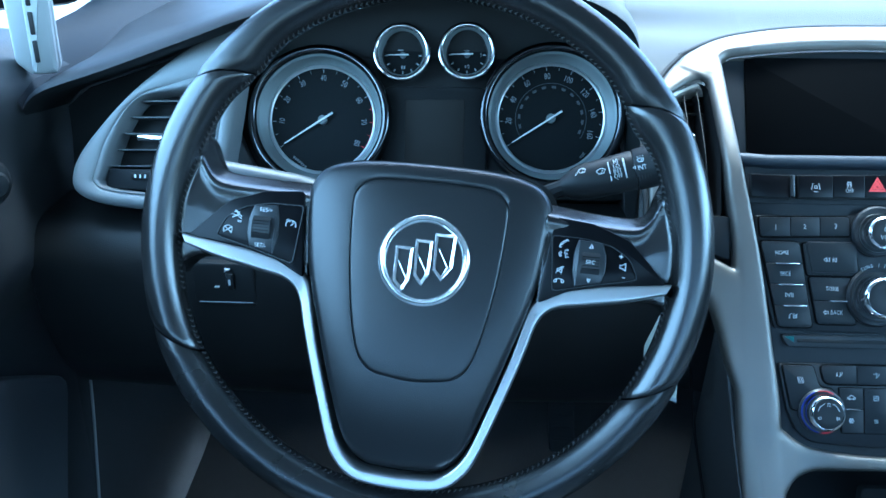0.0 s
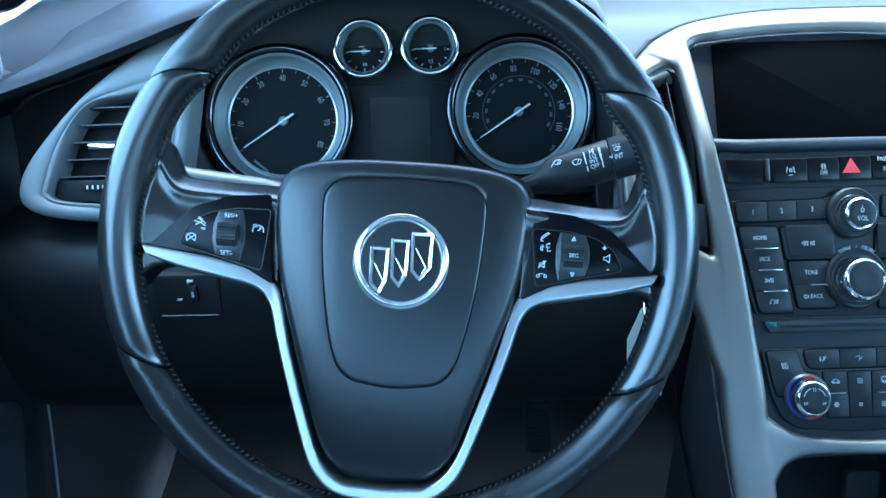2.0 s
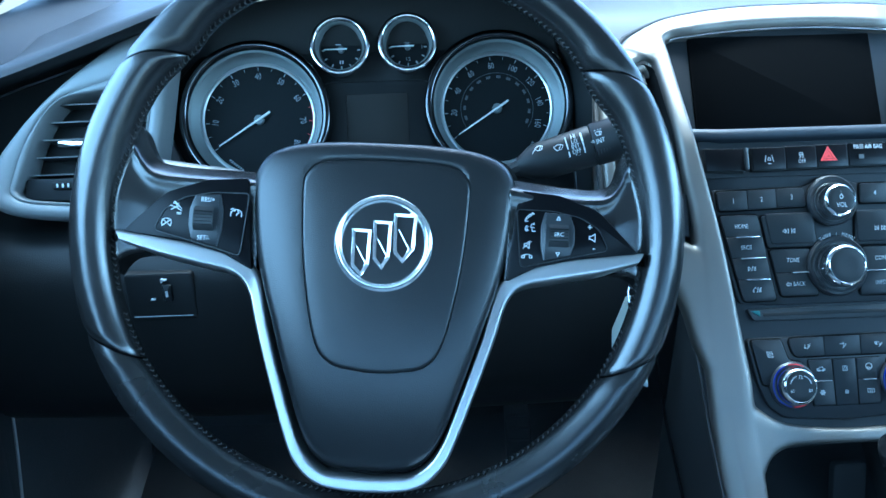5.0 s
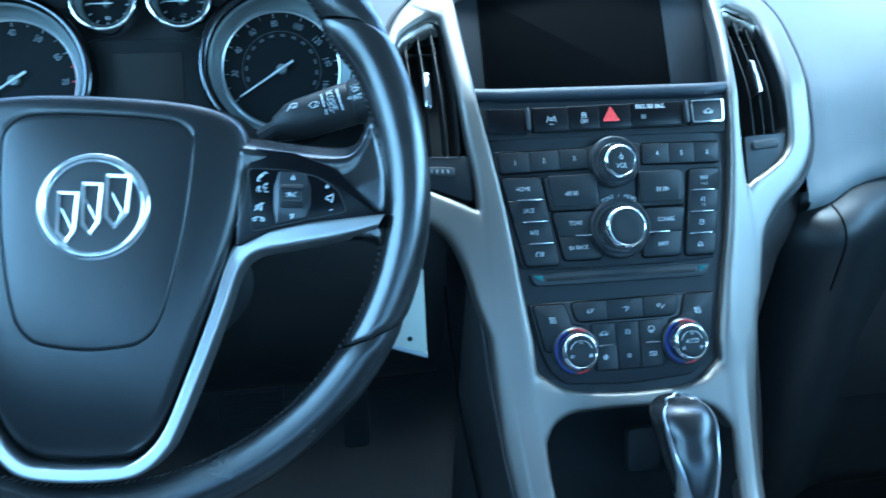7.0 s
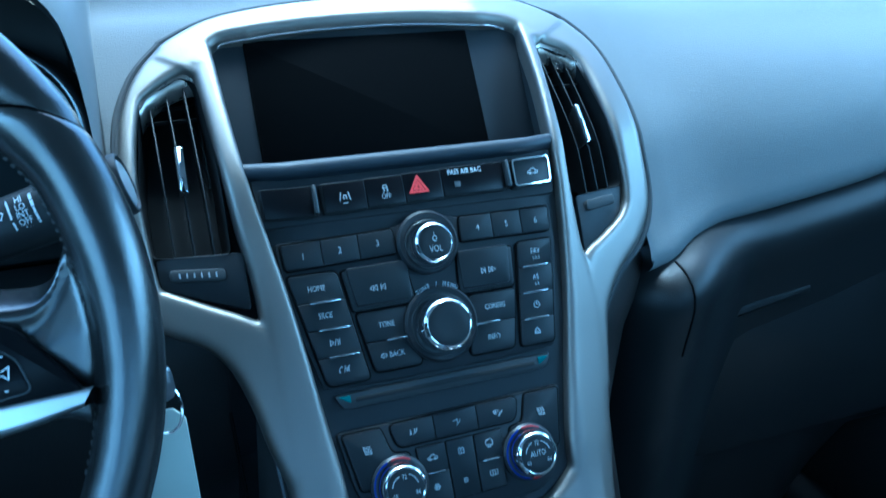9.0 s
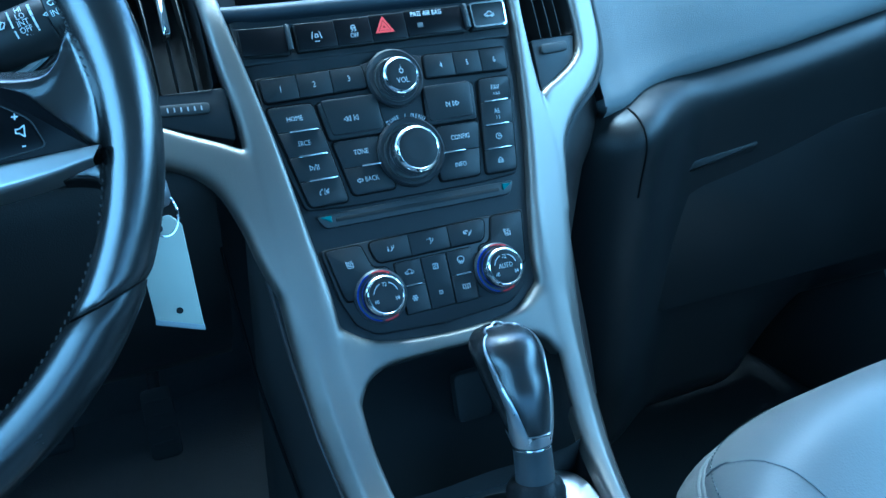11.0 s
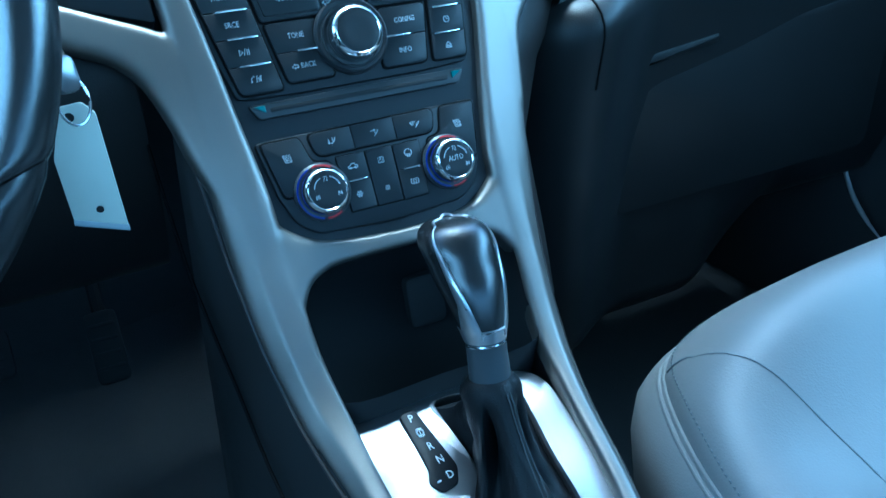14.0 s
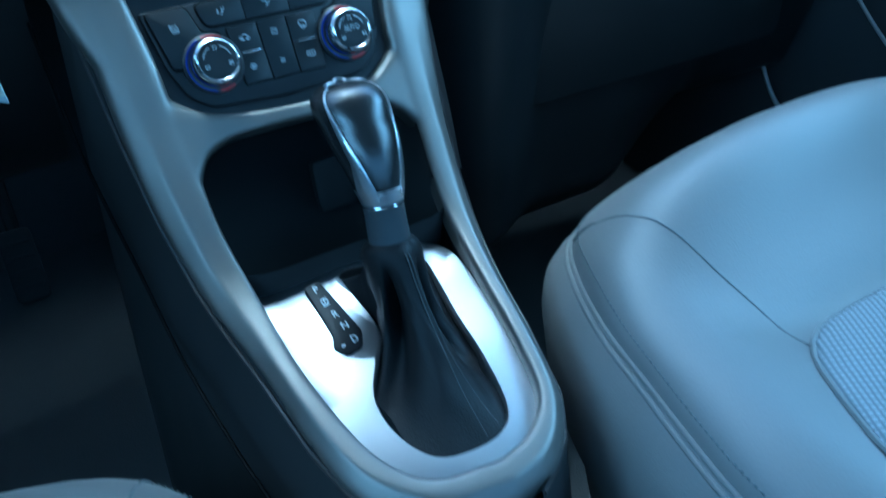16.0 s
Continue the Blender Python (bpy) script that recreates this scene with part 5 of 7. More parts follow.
    H0, HT = float(hs[0]), float(hs[-6])
    bm = bmesh.new()
    loft(bm, [[on_knob(h, a, k) for a in np.linspace(0, 360, 64, endpoint=False)] for h, k in ((H0, .98), (H0, 1.03), (.0290, 1.035), (.0315, 1.03), (.0318, .98))], cap_last=False)
    part("foot_cup", bm, KNOB_SILVER, kn, "satin silver foot of the knob")
    for sg in (-1, 1):
        bm = bmesh.new()
        rows = []
        for t in np.linspace(0, 1, 60):
            h = .0310 + (HT - .0310) * t
            a_in = np.interp(t, [0, .15, .5, .8, 1], [30, 36, 44, 52, 62])
            wide = np.interp(t, [0, .12, .3, .6, .85, 1], [58, 38, 20, 12, 5, 2])
            A = [-90 + sg * (a_in + wide * x) for x in (0, 0, .12, .5, .88, 1, 1)]
            rows.append([on_knob(h, a, k) for a, k in zip(A, (.97, 1.02, 1.04, 1.045, 1.04, 1.02, .97))])
        loft(bm, rows, cap_last=False, closed=False)
        part("bright_side", bm, KNOB_SILVER, kn, "bright silver side strip")
    bm = bmesh.new()
    turn = [on_knob(HT + .0030 * math.sin(math.pi * t), a, 1.025) for t, a in zip(np.linspace(0, 1, 60), np.linspace(-90 - 63, -90 - 297, 60))]
    tube(bm, turn, .0008, 8)
    part("bright_hoop", bm, KNOB_SILVER, kn, "thin bright trim over the crown")
    bm = bmesh.new()
    q = [(math.sin(a) * 1, -math.cos(a)) for a in np.linspace(radians(-30), radians(34), 12)]
    loft(bm, [[lf(x * k, y * (k - .001) + .0005, h) for x, y in q] for h, k in ((.0255, .0120), (.0262, .0142), (.0310, .0152), (.0318, .0138))], cap_last=False, closed=False)
    part("release_button", bm, CHROME, kn, "bright release button")
    return g


gear_lever()


# ---- steering wheel ----
def steering_wheel():
    w = thing("steering_wheel", (0.003, 0.06, 0.76), "black leather steering wheel with silver spoke trim, turned slightly", "steering wheel")
    f = plane_frame((-0.001, -.009, .798), 25.9, -2.1, 4.1)
    fh = lambda u, v, h=0.0: f(float(u) + .0006, v, h)
    fg = lambda u, v, h=0.0: f(float(u) + .0025, v, h)
    fr = plane_frame((-.0029, .0048, .7845), 20.3, -1.5, 4.1)
    R, r = 0.1809, 0.0139

    def rim_point(a, b, k=1.0):
        # fuller grips beside the upper spokes
        deg = math.degrees(a)
        grip = 1 + sum(h * math.exp(-((deg - c) / wd) ** 2) for c, wd, h in ((20, 15, .16), (35, 6.5, .40), (158, 15, .12), (140, 6.5, .36)))
        rr = r * (grip if math.cos(b) < 0 else 1.0) * k
        return fr(math.cos(a) * (R + rr * math.cos(b)), math.sin(a) * (R + rr * math.cos(b)), math.sin(b) * r * 1.15 * k)

    arcs = [(35, 145, LEATHER), (145, 207, LEATHER_WORN), (207, 333, LEATHER), (333, 395, LEATHER_WORN)]
    grips = []
    for a0, a1, m in arcs:
        bm = bmesh.new()
        rings = []
        n = max(12, int((a1 - a0) / 2))
        is_grip = m is LEATHER_WORN
        for k in range(n + 1):
            t = k / n
            edge = 1 - 0.08 * max(0, 1 - min(t, 1 - t) * (a1 - a0) / 0.6)
            row = []
            for j in range(24):
                b = 2 * math.pi * j / 24
                skew = -5.0 * math.cos(b)
                d0, d1 = (-skew, skew) if is_grip else (skew, -skew)
                a = radians(a0 + d0 + (a1 + d1 - a0 - d0) * t)
                row.append(rim_point(a % (2 * math.pi), b, edge))
            rings.append(row)
        loft(bm, rings, cap_first=is_grip, cap_last=is_grip)
        if is_grip:
            grips.append(bm)
        else:
            part("rim", bm, m, w, "black leather rim section", 60)
    # inner stitching, as pairs of short slanted threads
    bm = bmesh.new()
    for deg in np.arange(0, 360, 1.35):
        a = radians(deg)
        if 196 < deg < 200 or 340 < deg < 344:
            continue
        for da, b in ((0.0, 2.95),):
            tube(bm, [rim_point(a + da, b - 0.13, 1.0), rim_point(a + da + 0.010, b, 1.02), rim_point(a + da + 0.004, b + 0.13, 1.0)], 0.0004, 4)
    part("stitching", bm, THREAD, w, "grey stitching along the inside of the rim")
    # spokes under the switch panels, flush with the grip at the outer end
    for sg in (-1, 1):
        bm = bmesh.new()
        top = [(sg * x, v) for x, v in ([(.170, .066), (.160, .0600), (.1535, .0470), (.1500, .0355), (.1420, .0290), (.117, .0290), (.080, .0325)] if sg > 0 else [(.172, .060), (.1630, .0560), (.1575, .0450), (.1520, .0365), (.1440, .0325), (.116, .0312), (.078, .0305)])]
        bot = [(sg * x, v) for x, v in [(.172, -.044), (.160, -.030), (.135, -.029), (.108, -.034), (.078, -.046)]]
        L, Rr = resample(curve_through(top), 40), resample(curve_through(bot), 40)
        rows = []
        for a, b in zip(L, Rr):
            row = []
            span = float(np.linalg.norm(b - a))
            for t in np.linspace(0, 1, 20) ** 1.5:
                p = a * (1 - t) + b * t
                h = float(np.interp(abs(p[0]), (.085, .125, .140, .150, .160, .174), (-.0190, -.0190, -.0185, -.0175, -.0160, -.0140)))
                h += .0030 * math.exp(-((t * span - .012) / .006) ** 2) - .006 * max(0.0, (t - .55) / .45) + .003 * max(0.0, -sg * (abs(p[0]) - .13) / .04)
                d = max(0.0, 1 - t * span / .0135)
                row.append(f(*p, h - .0165 * d ** 1.4))
            rows.append([f(a[0], a[1] - .004, -.052), f(*a, -.044)] + row + [f(*b, -.044)])
        loft(bm, rows, cap_first=True)
        fused("grip", [grips[0 if sg < 0 else 1], bm], LEATHER_WORN, w, "worn black leather grip running into its spoke", 0.0011, 20)
    # airbag cover
    half = [(0, .049), (.030, .0485), (.058, .046), (.075, .040), (.0825, .030), (.0843, .018), (.0785, -.027), (.0648, -.0725), (.0534, -.108), (.0412, -.1415), (.0275, -.1555), (.013, -.1580)]
    out = [np.array(p) for p in half] + [np.array((0, -.1585))] + [np.array((-x, y)) for x, y in half[:0:-1]]
    out = resample(curve_through(out + [out[0]], 5), 141)[:-1]
    ctr = np.array((0.0, -0.045))
    gro = [(0, .0355), (.024, .035), (.042, .033), (.0505, .026), (.0525, .014), (.049, -.032), (.040, -.077), (.0295, -.0925), (.013, -.0965)]
    gro = [np.array(p) for p in gro] + [np.array((0, -.0975))] + [np.array((-x, y)) for x, y in gro[:0:-1]]
    gro = resample(curve_through(gro + [gro[0]], 5), 141)[:-1]

    def dome(p):
        return -0.0065 - 0.0075 * (abs(p[0]) / .082) ** 2.8 - 0.010 * (abs(p[1] + .03) / .11) ** 2.8

    bm = bmesh.new()
    rings = [[fh(*p, -.055) for p in out], [fh(*p, dome(p) - .008) for p in out], [fh(*(ctr + (p - ctr) * .992), dome(p) - .0042) for p in out],
             [fh(*(ctr + (p - ctr) * .97), dome(ctr + (p - ctr) * .97) - .0012) for p in out], [fh(*(ctr + (p - ctr) * .92), dome(ctr + (p - ctr) * .92)) for p in out]]
    for k, d in ((1.05, 0.0), (1.007, -.0002), (1.0, -.0015), (.993, -.0002), (.96, 0.0), (.75, 0.0), (.5, 0.0), (.25, 0.0), (.05, 0.0)):
        ring = [ctr + (p - ctr) * k for p in gro]
        rings.append([fg(*p, dome(p) + d) for p in ring])
    loft(bm, rings)
    part("airbag_cover", bm, PAD, w, "grained black airbag cover with a shield-shaped groove", 70)
    # Y-shaped silver trim
    upper = [(.1655, -.0160), (.137, -.0185), (.112, -.0220), (.088, -.0290), (.0755, -.0400), (.0668, -.0725), (.0555, -.108), (.0432, -.1427), (.0290, -.1580), (.015, -.1605), (0, -.1612)]
    lower = [(.1615, -.0235), (.139, -.0305), (.112, -.0360), (.0915, -.0405), (.0820, -.0510), (.0755, -.0735), (.0640, -.1090), (.0510, -.1450), (.0435, -.1575), (.0325, -.1665), (.017, -.1700), (0, -.1708)]
    for sg in (-1, 1):
        bm = bmesh.new()
        band(bm, [(sg * x, v) for x, v in upper], [(sg * x, v) for x, v in lower], lambda u, v, h: f(u - .0004, v, h - .0235 + .010 * max(0.0, (abs(u) - .08) / .08)), 0.0045, 0.02, n=80, power=8)
        part("silver_trim", bm, BRIGHT, w, "bright satin silver spoke trim")
    bm = bmesh.new()
    frame_ring(bm, [ctr + (p - ctr) * 1.05 for p in out], [ctr + (p - ctr) * .98 for p in out], -.06, -.040, fh)
    part("hub_shell", bm, VOID, w)
    # emblem: ring with three plain slanted shields
    ef = lambda u, v, h=0.0: fg(.0002 + u * 1.03, -.0178 + v * 1.03, -.0068 + h)
    bm = bmesh.new()
    lathe(bm, [(.0298, -.004), (.0298, .0008), (.0292, .0018), (.0274, .0030), (.0268, .0031), (.0258, .0026), (.0246, .0012), (.0243, -.001)], ef, 0, 0, 72, False)
    em = part("emblem_ring", bm, EMBLEM, w, "round chrome emblem ring")
    bm = bmesh.new()
    lathe(bm, [(.0252, -.003), (.0250, .0003), (.001, .0006)], ef, 0, 0, 40)
    part("emblem_disc", bm, PAD, em)
    for sh in ([(-.0192, .0082), (-.0070, .0080), (-.0076, -.0135), (-.0122, -.0212), (-.0186, -.0150)],
               [(-.0066, .0136), (.0052, .0134), (.0046, -.0088), (-.0002, -.0166), (-.0058, -.0104)],
               [(.0056, .0184), (.0200, .0182), (.0190, -.0030), (.0120, -.0122), (.0062, -.0058)]):
        bm = bmesh.new()
        sh = rounded(sh, .0006, 2)
        inner = inset(sh, .0021)
        loft(bm, [[ef(*p, 0) for p in sh], [ef(*p, .0022) for p in sh], [ef(*p, .0030) for p in inset(sh, .0006)], [ef(*p, .0026) for p in inner], [ef(*p, 0) for p in inner]], cap_last=False)
        c0, lo = np.mean(np.array(inner), 0), min(sh, key=lambda p: p[1])
        tube(bm, [ef(c0[0] - .0036, c0[1] + .0052, .0010), ef(c0[0] + .0030, c0[1] - .0062, .0016), ef(lo[0], lo[1] + .002, .0018)], [.0003, .0005, .0005], 6)
        part("emblem_shield", bm, EMBLEM, em)
    # switch panels
    thing_panel(w, f, -1)
    thing_panel(w, f, 1)
    # column shroud behind
    bm = bmesh.new()
    rings = []
    for h, sx, sy in ((-.055, .062, .070), (-.07, .066, .072), (-.12, .066, .066), (-.19, .062, .058)):
        rings.append([f(math.cos(a) * sx * (1 + .12 * math.cos(2 * a)), -.045 + math.sin(a) * sy, h) for a in np.linspace(0, 2 * math.pi, 40, endpoint=False)])
    loft(bm, rings, cap_first=True)
    tagged(part("column_shroud", bm, SMOOTH_DARK, None), "black plastic steering column shroud behind the wheel", "column shroud")


def thing_panel(w, f, sg):
    """Gloss switch panel of one spoke with its keys."""
    tilt = lambda u: -.0150 + .004 * max(0.0, (u - .09) / .06)
    if sg > 0:
        pf = lambda u, v, h=0.0: f(u * .985 + .0095, v * .83 - .0066, h + tilt(u))
    else:
        pf = lambda u, v, h=0.0: f(-(u * .985 + .0087), v * .90 - .0056, h + tilt(u))
    sf = lambda u, v, h=0.0: f(sg * u, v, h + tilt(u))
    q = [(.0860, .0215), (.112, .0190), (.136, .0100), (.148, -.0020), (.1620, -.0175), (.1230, -.0215), (.0990, -.0275), (.0800, -.0375)]
    bm = bmesh.new()
    slab(bm, rounded(q, .003), -.006, .0002, sf, .001)
    panel = part("switch_panel", bm, GLOSS, w, "dark spoke switch panel")
    bm = bmesh.new()
    slab(bm, rounded([(.0765, .0190), (.100, .0185), (.118, .0140), (.130, .0050), (.1360, -.0110), (.1130, -.0170), (.080, -.0265)], .004), -.004, .0012, pf, .0008)
    part("key_field", bm, GLOSS, panel)
    bm = bmesh.new()
    o = rounded([(.0765, .0190), (.100, .0185), (.118, .0140), (.130, .0050), (.1360, -.0110), (.1130, -.0170), (.080, -.0265)], .004)
    frame_ring(bm, o, inset(o, .0007), .001, .0017, pf)
    part("panel_groove", bm, SMOOTH_DARK, panel)
    bm = bmesh.new()
    slab(bm, rounded([(.0950, .0170), (.1110, .0155), (.1140, .0050), (.1140, -.0070), (.1115, -.0160), (.0945, -.0205), (.0925, -.0085), (.0925, .0060)], .001), .0, .0028, pf, .001)
    part("rocker_plate", bm, make_mat("grey_rocker_plastic", (0.035, 0.037, 0.040), 0.30, vary=0.1), panel)
    bm = bmesh.new()
    cyl = []
    for t in np.linspace(-1, 1, 9):
        cyl.append([pf(.1035 + x, -.0015 + t * .0085, .0030 + .0050 * math.sqrt(max(0, 1 - (t * .9) ** 2))) for x in (-.0062, -.003, .003, .0062)])
    loft(bm, cyl, cap_last=False, closed=False)
    part("thumb_roller", bm, SMOOTH_DARK, panel)
    bm = bmesh.new()
    for k in range(5):
        y = -.0060 + k * .0023
        tube(bm, [pf(.0980, y, .0078), pf(.1090, y, .0078)], .0004, 4)
    part("roller_rib", bm, VOID, panel)
    bm = bmesh.new()
    fx = lambda a, b, h=0.0: pf(sg * a, b, h)
    tx = lambda s, u, v, z, h=.0033: letters(bm, s, u, v, z, fx, h)
    ic = lambda lines, u, v, size=1.0, h=.0014, w=.00055: strokes(bm, lines, fx, w, h - .0006, h + .0005, (u, v), size)
    if sg < 0:
        tx("RES/+", -.1025, .0122, .0034)
        tx("SET/-", -.1035, -.0150, .0034)
        ic([arc(0, 0, .0036, -20, 200, 14), [(0, -.0004), (.0018, .0016)], [(-.0036, .0034), (-.0018, .0044)], [(-.0010, .0030), (-.0010, .0022)], [(.0012, .0028), (.0010, .0020)]], -.0845, .0030, 1.0)
        ic([[(-.0040, .0020), (.0010, .0006), (.0040, -.0018)], [(-.0030, -.0010), (.0020, .0022), (.0040, .0002)], [(-.0004, .0052), (.0004, .0026)], [(-.0018, .0040), (.0018, .0038)], [(-.0014, .0052), (.0012, .0028)], [(.0012, -.0032), (.0040, -.0036)], [(.0014, -.0042), (.0038, -.0044)]], -.1228, .0052, .9)
        ic([arc(0, 0, .0034, -30, 210, 14), [(-.0030, -.0026), (.0030, .0026)], [(-.0030, .0026), (.0030, -.0026)]], -.1278, -.0052, .9)
    else:
        tx("SRC", .1032, -.0012, .0032, .0088)
        tx("+", .1235, .0062, .0056, .0018)
        tx("-", .1262, -.0092, .0060, .0018)
        ic([[(-.0020, -.0012), (-.0020, .0012), (-.0006, .0012), (.0018, .0032), (.0018, -.0032), (-.0006, -.0012), (-.0020, -.0012)]], .1252, -.0014, .95)
        for v, d in ((.0122, 1), (-.0152, -1)):
            ic([[(-.0013, -.0015 * d), (.0013, -.0015 * d), (0, .0017 * d), (-.0013, -.0015 * d)]], .1035, v, .85, .0032)
        ic([[(-.0028, -.0026), (-.0024, .0), (.0, .0026), (.0022, .0032)], [(-.0032, -.0026), (-.0014, -.0030)], [(.0012, .0038), (.0026, .0026)], [(-.0022, -.0012), (.0012, .0022)]], .0855, .0125, 1.0)
        ic([[(.0004, .0030), (.0000, .0004), (.0022, .0002)], [(.0008, -.0006), (.0010, -.0028), (.0030, -.0026)], arc(-.0012, -.0006, .0016, 110, 250, 7), arc(-.0012, -.0006, .0026, 120, 240, 7), arc(.0018, .0032, .0006, 0, 360, 6)], .0862, .0046, .95)
        ic([[(-.0020, -.0010), (-.0020, .0010), (-.0006, .0010), (.0014, .0030), (.0014, -.0030), (-.0006, -.0010), (-.0020, -.0010)], [(-.0028, -.0030), (.0028, .0030)]], .0842, -.0085, .9)
        ic([arc(0, -.0034, .0046, 40, 140, 8), [(-.0036, -.0006), (-.0034, -.0020), (-.0018, -.0018), (-.0018, .0004)], [(.0036, -.0006), (.0034, -.0020), (.0018, -.0018), (.0018, .0004)]], .0842, -.0168, .9)
    part("legend", bm, WHITE, panel, "white switch symbols")
    return panel


steering_wheel()


# ---- instruments ----
def gauge(cl, f, u, v, r, label):
    g = None
    bm = bmesh.new()
    tr = .0042 if r > .035 else .0026
    deep = .021 if r > .035 else .0165
    rc = r * (1.335 if r > .035 else 1.44) - tr
    lathe(bm, [(rc + tr, .0)] + [(rc + tr * math.cos(a), deep + tr * math.sin(a)) for a in np.linspace(0, math.pi, 14)] + [(rc - tr, .012)], f, u, v, 80, False)
    g = part("gauge_bezel", bm, BLACK_CHROME if r > .035 else CHROME, cl, label)
    bm = bmesh.new()
    lathe(bm, [(rc - tr * .9, deep - .001), (rc - tr * 1.5, deep - .0025), (r * 1.20, deep * .5), (r * 1.06, .003), (r * 1.02, .0024)], f, u, v, 64, False)
    part("gauge_cone", bm, DIAL_RING, g)
    bm = bmesh.new()
    lathe(bm, [(r * 1.04, -.001), (r * 1.04, .0026), (r * 1.0, .0030), (r * .97, .0022)], f, u, v, 64, False)
    part("inner_ring", bm, BRIGHT_RING if r > .035 else SMOOTH_DARK, g)
    bm = bmesh.new()
    lathe(bm, [(r * 1.04, -.002), (r * 1.04, .0), (.001, .0002)], f, u, v, 64)
    part("dial", bm, DIAL, g)
    return g


def needle(g, f, u, v, a, length, tail, wid):
    bm = bmesh.new()
    c, s = math.cos(a), math.sin(a)
    q = [(-tail, -wid * .55), (-tail, wid * .55), (length, wid * .28), (length, -wid * .28)]
    q = [(u + x * c - y * s, v + x * s + y * c) for x, y in q]
    slab(bm, q, .0042, .0056, f, .0003)
    part("needle", bm, NEEDLE, g, "white needle")
    bm = bmesh.new()
    lathe(bm, [(wid * 2.6, .0), (wid * 2.6, .0035), (wid * 2.2, .0044), (.0005, .0046)], f, u, v, 24)
    part("needle_hub", bm, DIAL_RING, g)


